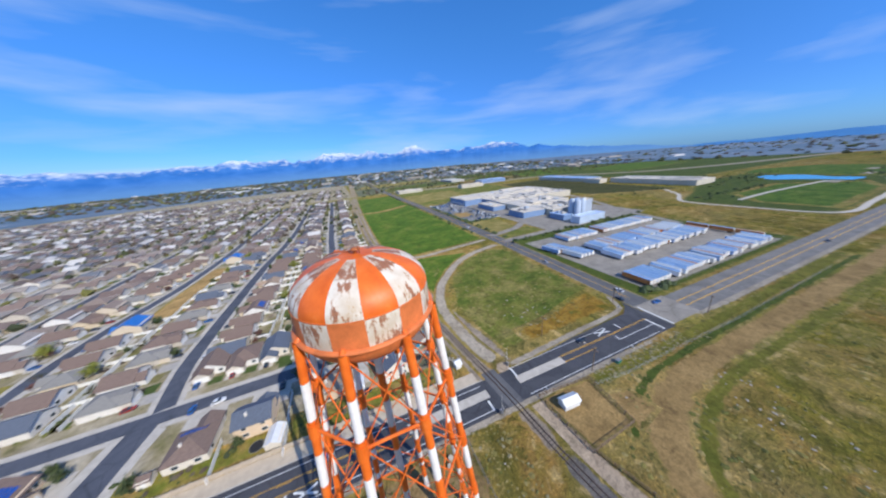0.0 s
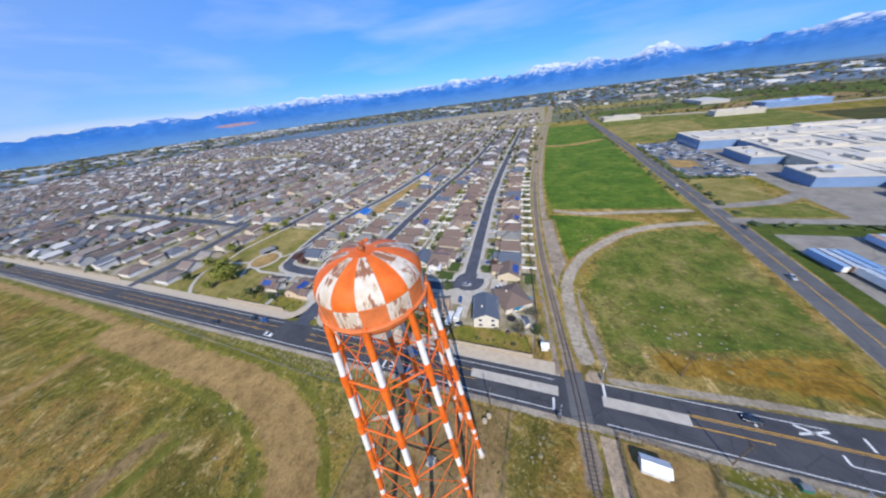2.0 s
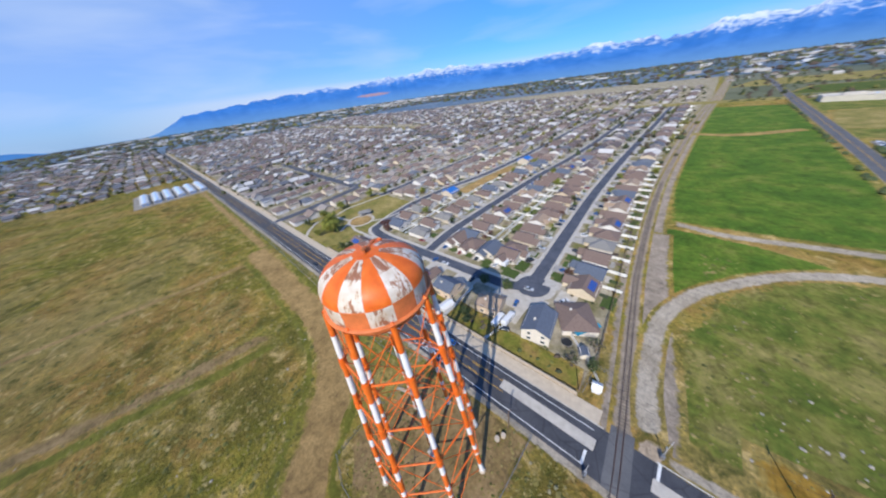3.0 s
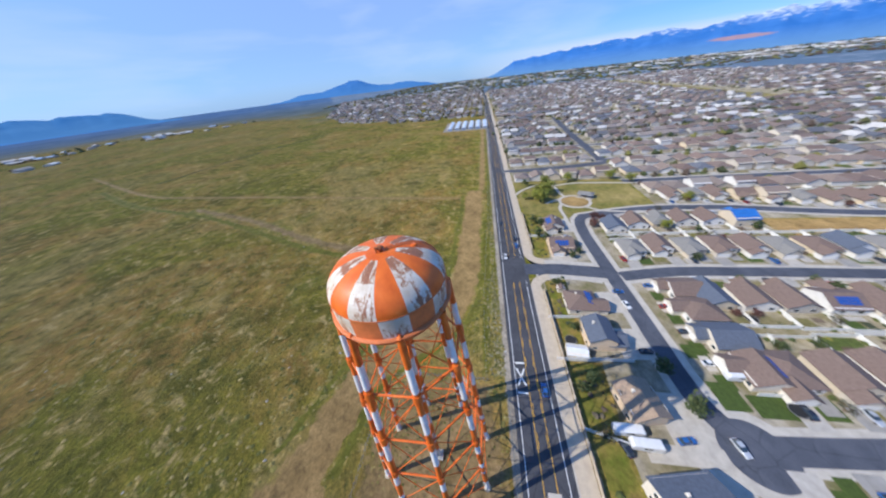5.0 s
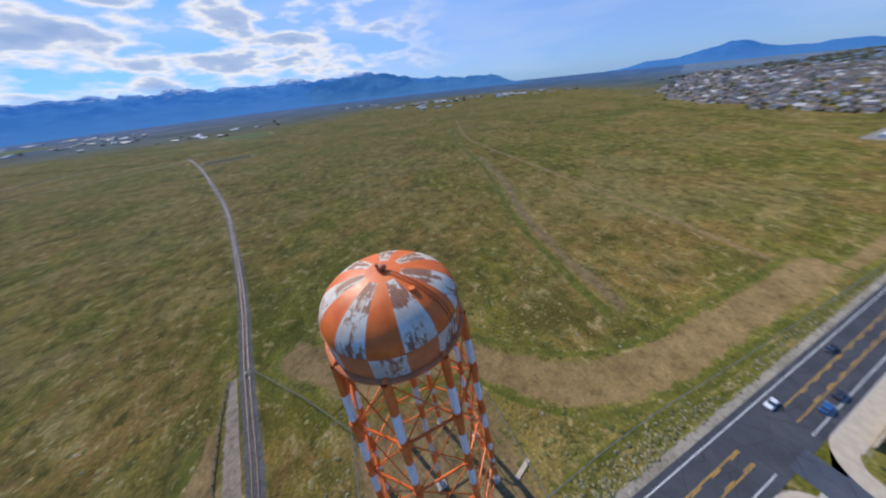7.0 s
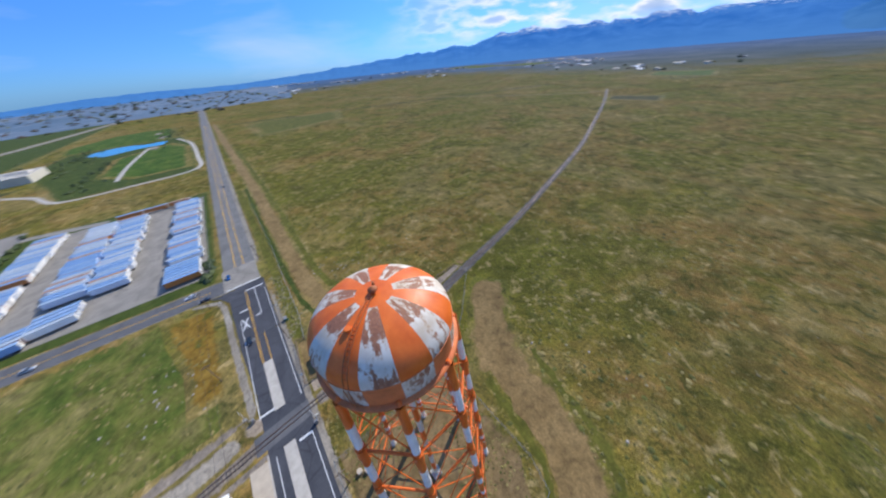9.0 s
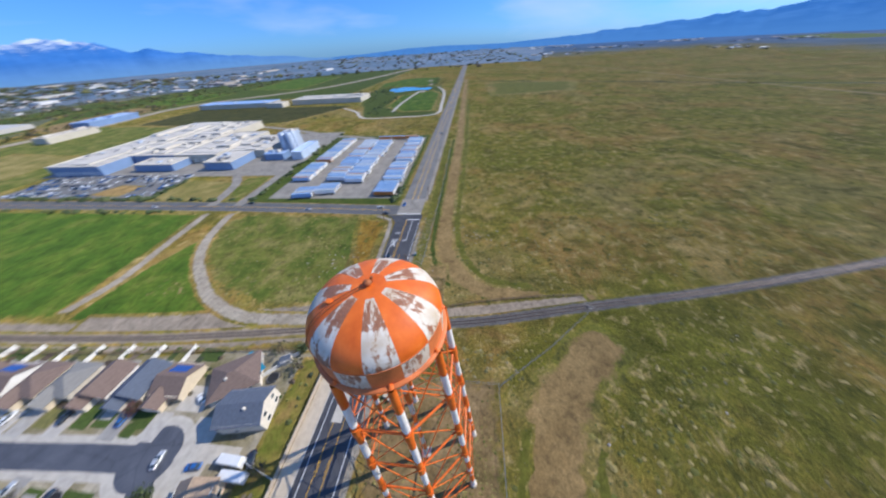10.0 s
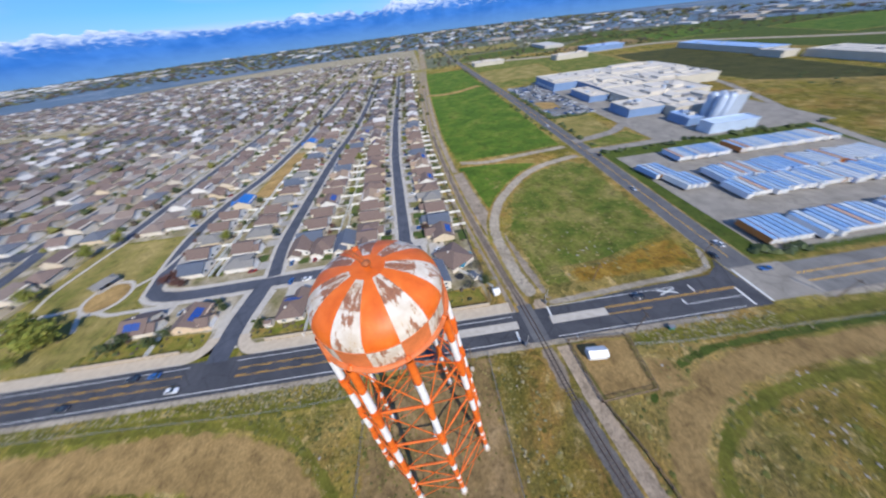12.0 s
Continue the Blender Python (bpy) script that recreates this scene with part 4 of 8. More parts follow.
rail_line = smooth_line(RAIL[1:21], 5.0)
track = thing("railway_track", "rusty single railway track on timber ties", "railway")
for side in (-0.72, 0.72):
    rows = []
    for i, p in enumerate(rail_line):
        a = across(rail_line, i)
        rows.append([tuple(p + a * (side + o) + Vector((0, 0, z))) for o, z in ((0.13, 0.12), (0.1, 0.34), (-0.1, 0.34), (-0.13, 0.12))])
    part("rail", Shape().quad_strip(rows), M["rail"], track)
ties = Shape()
tie_me = Shape().box(-0.13, -1.3, 0.02, 0.13, 1.3, 0.2).mesh("tie", M["tie"])
for i in range(len(rail_line) - 1):
    p, q = rail_line[i], rail_line[i + 1]
    if not (-140 < p.y < 260):
        continue
    n = max(1, int((q - p).length / 0.9))
    for k in range(n):
        c = p.lerp(q, k / n)
        if 21 < c.y < 37:
            continue
        ang = math.atan2((q - p).y, (q - p).x)
        if -75 < c.y < 110:
            ob = new("tie", tie_me)
            ob.parent = track
            ob.matrix_basis = pose(c.x, c.y, 0, 0, 0, math.degrees(ang))
        else:
            ties.box(c.x - 0.13, c.y - 1.3, 0.02, c.x + 0.13, c.y + 1.3, 0.2, 0, ang, (c.x, c.y))
tagged(part("far_tie", ties, M["tie"], track), "", "", "", "stuff")

# ---------- roads ----------
slab("main_road", -1500, 21.8, 128, 35.2, 0.10, M["asphalt"], "dark resurfaced asphalt two-lane road with turn lane", "road", 0.1)
s = Shape()
s.poly([(56, 35.1, 0.098), (118, 35.1, 0.098), (127, 35.1, 0.098), (127, 46, 0.098), (124, 42, 0.098), (118, 38.5, 0.098), (80, 37.2, 0.098)])
tagged(new("road_widening", s.mesh("road_widening", M["asphalt"])), "dark asphalt corner of the junction", "road", "", "structure")
slab("junction_apron", 128, 23.0, 150, 40.0, 0.096, M["asphalt_old"], "pale worn asphalt of the junction", "road", 0.09)
slab("east_road", 150, 23.0, 1800, 39.0, 0.094, M["asphalt_grey"], "old grey asphalt road running on past the junction", "road", 0.09)
NE = [(134, 34), (134.5, 60), (137, 122), (139, 200), (141, 400), (140, 780), (142, 1500)]
ribbon("north_road", NE, 12.5, 0.09, M["asphalt_mid"], "worn grey asphalt road running off from the junction", "road", 0, 10)
ribbon("north_road_shoulder", NE, 13, 0.082, M["gravel"], "gravel shoulders of the side road", "shoulder", 1.0, 10)
slab("kerb", -1500, 35.2, -96.5, 35.6, 0.2, M["concrete"], "pale concrete kerb", "kerb", 0.2)
slab("kerb", -68.5, 35.2, 35, 35.6, 0.2, M["concrete"], "pale concrete kerb", "kerb", 0.2)
for x0, x1 in ((-1500, -245), (-238, -96.5), (-68.5, 33.5)):
    slab("pavement", x0, 35.6, x1, 40.2, 0.19, M["sidewalk"], "tan concrete pavement along the road", "pavement", 0.19)
ribbon("south_shoulder", [(-1500, 20.9), (128, 20.9)], 2.2, 0.085, M["gravel"], "pale gravel road shoulder", "shoulder", 0.8)
ribbon("east_shoulder", [(126, 22.2), (1800, 22.2)], 4, 0.07, M["gravel"], "pale gravel road shoulder", "shoulder", 1.2)
ribbon("north_shoulder", [(48, 37.0), (84, 39.2), (116, 41.0), (123, 45.5), (127, 56)], 2.4, 0.084, M["gravel"], "pale gravel road shoulder", "shoulder", 0.8)
slab("concrete_median", 5, 27.9, 34.2, 31.2, 0.13, M["concrete"], "pale concrete median between the lanes", "median", 0.06)
slab("concrete_median", 47, 27.9, 69, 31.2, 0.13, M["concrete"], "pale concrete median between the lanes", "median", 0.06)
s = Shape()
s.poly([(37.6, 21.6, 0.115), (43.6, 21.6, 0.115), (42, 38, 0.115), (36.2, 38, 0.115)])
tagged(new("crossing_deck", s.mesh("crossing_deck", M["asphalt_mid"])), "grey worn deck of the railway crossing", "crossing", "", "structure")
for side in (-0.72, 0.72):
    part("crossing_rail", Shape().box(39.7 + side, 21.4, 0.1, 39.95 + side, 38.4, 0.15, 0, 0.12, (39.8 + side, 28)), M["rail"], track)

# markings
marks = [("white_line", -1500, 23.1, 33, 23.32), ("white_line", 47, 22.6, 118, 22.82), ("white_line", -1500, 33.3, -92, 33.5), ("white_line", -74, 33.3, 33, 33.5), ("white_line", 47, 35.4, 100, 35.6)]
for x0, x1 in ((-1500, -250), (-236, -93), (-72, 7)):
    marks += [("yellow_line", x0, 27.0, x1, 27.16), ("yellow_line", x0, 30.3, x1, 30.46)]
    for k in range(int((x1 - x0) / 8)):
        if x0 + k * 8 > -700:
            marks += [("yellow_line", x0 + k * 8, 27.4, x0 + k * 8 + 4, 27.56), ("yellow_line", x0 + k * 8, 29.9, x0 + k * 8 + 4, 30.06)]
marks += [("yellow_line", 69, 31.2, 122, 31.42), ("yellow_line", 69, 30.7, 122, 30.85), ("yellow_line", 69, 28.0, 86, 28.25),
          ("white_line", 121.4, 22.8, 122.2, 31), ("white_line", 99, 27.0, 121.5, 27.25), ("white_line", 32.3, 23.3, 33.0, 27.0), ("white_line", 47.6, 31.2, 48.3, 35.4),
          ("white_line", -29.6, 23.6, -28.9, 26.8), ("white_line", -19.2, 23.6, -18.5, 26.8), ("white_line", 84, 32.0, 84.6, 35.2), ("white_line", 106, 32.0, 106.6, 35.2),
          ("white_line", 98.6, 27.2, 99.2, 29.4)]
for k, (key, x0, y0, x1, y1) in enumerate(marks):
    s = Shape().poly([(x0, y0, 0.125), (x1, y0, 0.125), (x1, y1, 0.125), (x0, y1, 0.125)])
    tagged(new("lane_line", s.mesh("lane_line", M[key])), ("yellow" if key[0] == "y" else "white") + " painted line on the asphalt", "road marking", "", "structure")


def cross_mark(cx, cy, w, h):
    s = Shape()
    for sign in (-1, 1):
        a = math.atan2(h, w) * sign
        L = math.hypot(w, h) / 2
        s.box(cx - L, cy - 0.28, 0.115, cx + L, cy + 0.28, 0.128, 0, a, (cx, cy))
    tagged(new("crossing_symbol", s.mesh("crossing_symbol", M["white_line"])), "white painted cross warning of the railway", "road marking", "", "structure")


cross_mark(-24.2, 25.2, 6.0, 2.6)
cross_mark(96.5, 33.8, 7.0, 2.3)
for (x0, y0), (x1, y1), k in (((134, 46), (137, 122), 1), ((137, 122), (139, 200), 1), ((139, 200), (141, 400), 1), ((141, 400), (140, 780), 1)):
    for off in (-0.25, 0.25):
        ribbon("lane_line", [(x0 + off, y0), (x1 + off, y1)], 0.18, 0.125, M["yellow_line"], "yellow painted line on the asphalt", "road marking")
for x0, x1 in ((150, 400), (400, 900)):
    for yy in (28.6, 32.8):
        slab("lane_line", x0, yy, x1, yy + 0.4, 0.125, M["yellow_line"], "faded yellow painted line on old asphalt", "road marking", 0.02)
slab("lane_line", 128.6, 23, 129.3, 39, 0.125, M["white_line"], "white painted line on the asphalt", "road marking", 0.02)

# estate streets
STREETS = [-6, -72, -137, -200, -262, -325, -388, -450, -512]
BENDS = {0: ((80, 100, 115, 158, 210, 300, 740), (-8.5, -9.6, -10.8, -13.6, -17, -19, -19)), 1: ((78, 105, 150, 210, 250, 300, 380, 740), (-77, -81, -80, -78, -76, -71, -67, -68)),
         2: ((76, 100, 129, 165, 195, 230, 300, 740), (-138, -144, -148, -146, -139, -132, -127, -125))}


def street_x(k, y):
    if k in BENDS:
        return float(np.interp(y, *BENDS[k]))
    return STREETS[k] + 0.018 * (y - 80)


def street_end(k):
    return 735 + min(0, (STREETS[k] + 240) * 0.5) - (6 if k == 0 else 0)


for k in range(len(STREETS)):
    y0 = 78 if k < 3 else (128 if k < 5 else 52)
    pts = [(street_x(k, y), y) for y in np.arange(y0, street_end(k), 24.0)]
    ribbon("street", pts, 6.6, 0.08 + 0.001 * k, M["street"], "blue-grey asphalt housing street", "street", 0, 20)
    ribbon("street_pavement", pts, 11.0, 0.06 + 0.001 * k, M["concrete"], "pale concrete pavements along the street", "pavement", 0, 20)
ribbon("street", [(-140, 81), (-134, 76), (-118, 73.6), (-84, 74), (-47, 74.8), (-28, 74.9), (-18, 76), (-9, 80.5)], 6.4, 0.092, M["street"], "blue-grey asphalt housing street", "street", 0, 6)
ribbon("street_pavement", [(-140, 80), (-134, 76), (-118, 73.6), (-84, 74), (-47, 74.8), (-28, 74.9), (-18, 76), (-12, 79)], 11.4, 0.071, M["concrete"], "pale concrete pavements along the street", "pavement", 0, 6)
ribbon("street", [(-82.5, 34), (-82.5, 50), (-81, 62), (-79, 76)], 8.6, 0.104, M["street"], "blue-grey asphalt entry street", "street", 0, 4)
ribbon("street_pavement", [(-82.5, 39), (-82.5, 50), (-81, 62), (-79, 70)], 15.4, 0.088, M["concrete"], "pale concrete pavements along the street", "pavement", 0, 4)
ribbon("street", [(-241, 34), (-242, 70), (-250, 128), (-262, 150)], 9.4, 0.103, M["street"], "blue-grey asphalt entry street", "street", 0, 8)
ribbon("street", [(-545, 150), (-400, 140), (-262, 134)], 9.4, 0.093, M["street"], "blue-grey asphalt housing street", "street", 0, 12)
s = Shape().lathe(((8.0, 0.096), (0.01, 0.096)), 36, (-8, 81.5))
tagged(new("street_bulb", s.mesh("street_bulb", M["street"])), "rounded asphalt end of the housing street", "street", "", "structure")
for x0, y0, x1, y1 in ((-26.5, 81.2, -18, 88.2), (-23, 89.2, -16.6, 103.5), (-40, 81.4, -34.5, 88), (-4.5, 93.5, -0.5, 97.5), (0, 96, 8, 99)):
    slab("corner_lawn", x0, y0, x1, y1, 0.093, M["yard_lawn"], "small green and straw lawn by the street corner", "lawn", 0.09)
s = Shape().lathe(((10.8, 0.068), (0.01, 0.068)), 36, (-8, 81.5))
tagged(new("bulb_pavement", s.mesh("bulb_pavement", M["concrete"])), "pale concrete pavement round the street end", "pavement", "", "structure")
# rounded mouth of the entry street
def arc(cx, cy, r, a0, a1, n=8):
    return [(cx + r * math.cos(radians(a0 + (a1 - a0) * k / n)), cy + r * math.sin(radians(a0 + (a1 - a0) * k / n))) for k in range(n + 1)]


mouth = [(x, y, 0.102) for x, y in arc(-96.5, 45.1, 10, -90, 0) + list(reversed(arc(-68.5, 45.1, 10, 180, 270)))]
tagged(new("street_mouth", Shape().poly([mouth[k] for k in range(len(mouth))]).mesh("street_mouth", M["street"])), "flared asphalt mouth of the entry street", "street", "", "structure")
for cx, a0, a1 in ((-96.5, -90, 0), (-68.5, 180, 270)):
    rows = [[(x, y, z) for x, y in arc(cx, 45.1, r, a0, a1)] for r, z in ((9.9, 0.0), (9.9, 0.2), (5.2, 0.2), (5.2, 0.0))]
    tagged(new("corner_pavement", Shape().quad_strip(list(reversed(rows))).mesh("corner_pavement", M["sidewalk"])), "tan concrete pavement rounding the street corner", "pavement", "", "structure")
# park paths and pads
ring = [(-163 + 10.5 * math.cos(t), 81 + 10.5 * math.sin(t)) for t in (2 * math.pi * k / 12 for k in range(13))]
for level, pts in enumerate((ring, [(-172, 76), (-182, 74), (-196, 72), (-199, 60), (-190, 47), (-179, 39)], [(-161, 60), (-165, 66), (-168, 71)], [(-160, 71), (-152, 68), (-143, 68), (-126, 68)], [(-153, 86), (-147, 93), (-144.5, 104), (-143, 122)], [(-196, 73), (-200, 90), (-198, 110), (-195, 130)])):
    ribbon("park_path", pts, 2.2, 0.088 + 0.003 * level, M["concrete"], "pale concrete park path", "path", 0, 3)
s = Shape().lathe(((9.6, 0.085), (0.01, 0.085)), 28, (-163, 81))
me = s.mesh("play_pit", M["dirt"])
edge_attr(me, [1] * len(s.v))
tagged(new("play_pit", me), "round sandy play area in the park", "ground", "", "structure")
# plant grounds
slab("plant_yard", 198, 166, 345, 448, 0.06, M["asphalt_old"], "pale grey plant yard", "yard", 0.06)
slab("plant_parking", 152, 264, 202, 428, 0.075, M["asphalt_grey"], "grey asphalt car park of the plant", "car park", 0.07)
slab("trailer_lot", 151.5, 46, 308, 152, 0.075, M["asphalt_old"], "pale asphalt trailer lot", "yard", 0.07)
patch("plant_lawn", [(148, 199), (182, 207), (188, 262), (150, 258)], 0.09, M["park"], "dry lawn before the plant", "lawn", 2.0)
ribbon("plant_drive", [(140, 170), (190, 171), (236, 174), (300, 178)], 8, 0.1, M["asphalt_old"], "pale concrete drive to the plant", "drive", 0, 8)
ribbon("plant_entry", [(139, 193), (160, 197), (182, 204), (205, 222)], 8, 0.096, M["asphalt_old"], "pale worn entry to the car park", "drive", 0, 6)
patch("entry_bed", [(147, 176), (196, 178), (192, 200), (166, 194), (147, 187)], 0.088, M["rough"], "rough grass between two plant drives", "verge", 1.5)
patch("car_park_island", [(157, 300), (176, 296), (178, 322), (160, 330)], 0.088, M["dirt"], "bare tan earth beside the car park", "ground", 1.5)
ribbon("plant_loop", [(310, 112), (320, 146), (330, 182), (352, 225), (372, 270), (388, 310), (396, 350), (398, 420)], 8, 0.1, M["asphalt_old"], "pale service road round the plant", "road", 0, 8)
ribbon("golf_path", [(520, 240), (480, 200), (428, 168), (425, 110), (440, 50), (520, 48), (664, 57), (760, 80)], 5, 0.1, M["concrete"], "pale winding golf path", "path", 0, 8)
ribbon("golf_path", [(470, 130), (560, 130), (700, 120)], 5, 0.1, M["concrete"], "pale golf path", "path", 0, 8)
s = Shape().poly([(738 + (34 + 9 * math.sin(3 * t) + 5 * math.sin(5 * t + 1)) * math.cos(t), 152 + (62 + 12 * math.sin(2 * t + 0.6) + 7 * math.sin(4 * t)) * math.sin(t), 0.12) for t in (2 * math.pi * k / 48 for k in range(48))])
tagged(new("pond", s.mesh("pond", M["water"])), "blue golf course pond", "water", "", "structure")
ribbon("far_highway", [(150, 780), (420, 700), (640, 690), (900, 430), (1500, 250)], 26, 0.09, M["gravel"], "pale graded road corridor in the distance", "road", 4.0, 20)
ribbon("dark_furrow", [(840, -14), (720, -290), (578, -580), (403, -1006)], 9, 0.05, M["darkturf"], "dark ditch line in the prairie", "ditch", 3.0, 20)
patch("burnt_patch", [(140, -600), (215, -590), (225, -630), (150, -645)], 0.05, M["darkturf"], "dark bare patch in the prairie", "ground", 8.0)
patch("south_meadow", [(150, -980), (290, -1010), (300, -1100), (170, -1120)], 0.65, M["turf"], "green farm field far across the prairie", "field", 10.0)
patch("south_meadow", [(1700, -1750), (2300, -1950), (2250, -2200), (1600, -2000)], 0.65, M["turf"], "green farm field far across the prairie", "field", 20.0)
patch("south_meadow", [(1250, -1800), (1560, -1850), (1500, -2100), (1200, -2000)], 0.65, M["turf"], "green farm field far across the prairie", "field", 20.0)
patch("green_meadow", [(600, -60), (780, -60), (740, -240), (620, -200)], 0.055, M["strip"], "greener meadow in the prairie", "field", 18.0)
ribbon("ditch_shrubs", [(-270, -455), (-430, -420), (-610, -349)], 5, 0.05, M["darkturf"], "dark line of low brush in the prairie", "ditch", 3.0, 20)
ribbon("south_road", [(240, -760), (330, -640), (700, -500), (1500, -300)], 7, 0.05, M["dirt"], "far dirt road across the prairie", "track", 3.0, 20)


# ---------- mountains ----------
RIDGE = [(-180, 0.3), (-168, -0.1), (-162, -0.2), (-157, 0.8), (-150, -0.2), (-140, -0.9), (-127, -1.05), (-121, 0.5), (-117, 0.2), (-113, 0.8), (-106, 1.5), (-102, 2.1), (-98, 2.6), (-91, 2.3), (-86, 2.7), (-80, 2.2),
         (-75, 2.5), (-68, 2.4), (-63, 2.6), (-58, 2.5), (-54, 2.8), (-51, 2.4), (-43, 1.4), (-36, 1.0), (-29, 0.5), (-22, 0.1), (-15, -0.4), (-5, -0.7), (9, -0.5), (20, -0.9), (27, -0.8), (33, -0.3), (38, 0.1), (44, 0.8), (49, 1.4), (54, 2.6), (59, 2.3),
         (65, 2.1), (68, 2.0), (72, 3.0), (78, 2.2), (83, 2.9), (86, 2.9), (90, 3.2), (95, 2.2), (100, 2.6), (105, 2.4), (111, 2.4), (117, 2.2), (123, 2.6), (127, 2.8), (131, 3.0), (137, 2.6), (145, 2.4), (150, 2.0), (156, 2.0), (163, 1.6), (169, 1.2), (180, 0.3)]


def mountain_mat(name, foot, low, high, snow, snow_from, snow_to, foot_top, scar=None):
    """Far slopes, haze painted in: woods and rock tinted blue and glowing, snow in the gullies high up."""
    m, add, wire = material(name)
    v = coords(add, wire, "World", (1, 1, 1.4))
    a = noise_tex(add, wire, v, 0.011, 8, 0.7, 0.9)
    b = noise_tex(add, wire, v, 0.0042, 6, 0.6, 0.4)
    geo = add("ShaderNodeNewGeometry")
    sp = add("ShaderNodeSeparateXYZ")
    wire(geo.outputs["Position"], sp.inputs["Vector"])
    z = math_node(add, wire, "ADD", sp.outputs["Z"], math_node(add, wire, "MULTIPLY", math_node(add, wire, "SUBTRACT", a, 0.5), 420.0))
    mr = add("ShaderNodeMapRange")
    mr.inputs["From Min"].default_value, mr.inputs["From Max"].default_value = snow_from, snow_to
    wire(z, mr.inputs["Value"])
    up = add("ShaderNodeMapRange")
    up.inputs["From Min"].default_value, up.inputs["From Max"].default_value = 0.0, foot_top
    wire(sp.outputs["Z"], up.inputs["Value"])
    # haze tone at the foot, put into the slope colour
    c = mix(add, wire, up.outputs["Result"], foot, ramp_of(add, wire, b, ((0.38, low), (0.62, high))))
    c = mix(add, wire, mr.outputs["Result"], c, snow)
    if scar:
        # quarried red earth: bearing, reach, height, half width and half height
        bearing, reach, middle, wide, high_ = scar
        across = add("ShaderNodeVectorMath", operation="DOT_PRODUCT")
        across.inputs[1].default_value = (-math.sin(radians(bearing)) / wide, math.cos(radians(bearing)) / wide, 0)
        wire(geo.outputs["Position"], across.inputs[0])
        along = add("ShaderNodeVectorMath", operation="DOT_PRODUCT")
        along.inputs[1].default_value = (math.cos(radians(bearing)) / reach, math.sin(radians(bearing)) / reach, 0)
        wire(geo.outputs["Position"], along.inputs[0])
        tall = math_node(add, wire, "DIVIDE", math_node(add, wire, "SUBTRACT", sp.outputs["Z"], middle), high_)
        spread = math_node(add, wire, "ADD", math_node(add, wire, "POWER", math_node(add, wire, "ABSOLUTE", tall), 2.0), math_node(add, wire, "POWER", math_node(add, wire, "ABSOLUTE", across.outputs["Value"]), 2.0))
        spread = math_node(add, wire, "ADD", spread, math_node(add, wire, "MULTIPLY", math_node(add, wire, "SUBTRACT", a, 0.5), 1.6))
        k = ramp_of(add, wire, spread, ((0.6, (0.85,) * 3), (1.0, (0, 0, 0))))
        k = math_node(add, wire, "MULTIPLY", k, math_node(add, wire, "GREATER_THAN", along.outputs["Value"], 0.5))
        c = mix(add, wire, k, c, (0.42, 0.27, 0.3))
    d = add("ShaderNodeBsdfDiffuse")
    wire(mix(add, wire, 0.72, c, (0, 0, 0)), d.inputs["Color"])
    # emission stands in for the lit air before the slopes
    haze_glow = add("ShaderNodeEmission")
    wire(c, haze_glow.inputs["Color"])
    haze_glow.inputs["Strength"].default_value = 0.72
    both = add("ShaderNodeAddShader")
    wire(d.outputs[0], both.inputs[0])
    wire(haze_glow.outputs[0], both.inputs[1])
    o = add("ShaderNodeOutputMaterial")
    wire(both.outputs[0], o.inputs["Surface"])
    return m


M["wasatch"] = mountain_mat("hazed_snowy_mountains", (0.13, 0.29, 0.56), (0.035, 0.17, 0.55), (0.06, 0.22, 0.64), (0.66, 0.76, 0.94), 225, 335, 150, (144.6, 4265, 109, 235, 20))
M["hills"] = mountain_mat("hazed_wooded_hills", (0.068, 0.215, 0.52), (0.032, 0.155, 0.49), (0.066, 0.22, 0.58), (0.66, 0.77, 0.94), 262, 345, 190)
M["foothill"] = mountain_mat("hazed_foothill", (0.07, 0.205, 0.45), (0.034, 0.148, 0.41), (0.07, 0.215, 0.49), (0.4, 0.5, 0.6), 900, 1000, 120)


def range_mesh(name, a0, a1, r, mat, label, lift=1.0, seed=3.0, depth=700, ridge=RIDGE):
    def height(az):
        for (p, h), (q, g) in zip(ridge, ridge[1:]):
            if p <= az <= q:
                t = (az - p) / (q - p)
                t = t * t * (3 - 2 * t)
                return h + (g - h) * t
        return 0.0
    rows = []
    n = int((a1 - a0) / 0.22)
    levels = [k / 18 for k in range(19)]
    grid = [[] for _ in levels]
    for k in range(n + 1):
        az = a0 + (a1 - a0) * k / n
        fall = min(1.0, (az - a0) / 5, (a1 - az) / 5)
        top = 88 + math.tan(radians(height(az))) * r
        top = max(2.0, (top + 90) * lift * fall - 90 * fall)
        x, y = math.cos(radians(az)), math.sin(radians(az))
        rough = (noise.fractal(Vector((x * 16, y * 16, seed)), 1.0, 2.2, 6) * 0.2 + noise.ridged_multi_fractal(Vector((x * 30, y * 30, seed)), 0.9, 2.1, 4, 1.0, 2.0) * 0.06 - 0.07) * top
        for i, f in enumerate(levels):
            fold = noise.fractal(Vector((x * 34 + f * 1.5, y * 34, f * 1.6 + seed)), 0.9, 2.1, 5)
            rr = r - depth * (1 - f) + fold * 45 * (1 - f * 0.5)
            zz = (top + rough) * (f ** 1.25) + fold * 26 * f * (1 - f) * 2
            grid[i].append((x * rr, y * rr, max(-2.0, zz)))
    part_mesh = Shape().quad_strip(list(reversed(grid)))
    ob = new(name, part_mesh.mesh(name, mat, True))
    return tagged(ob, label, "backdrop", "", "structure")


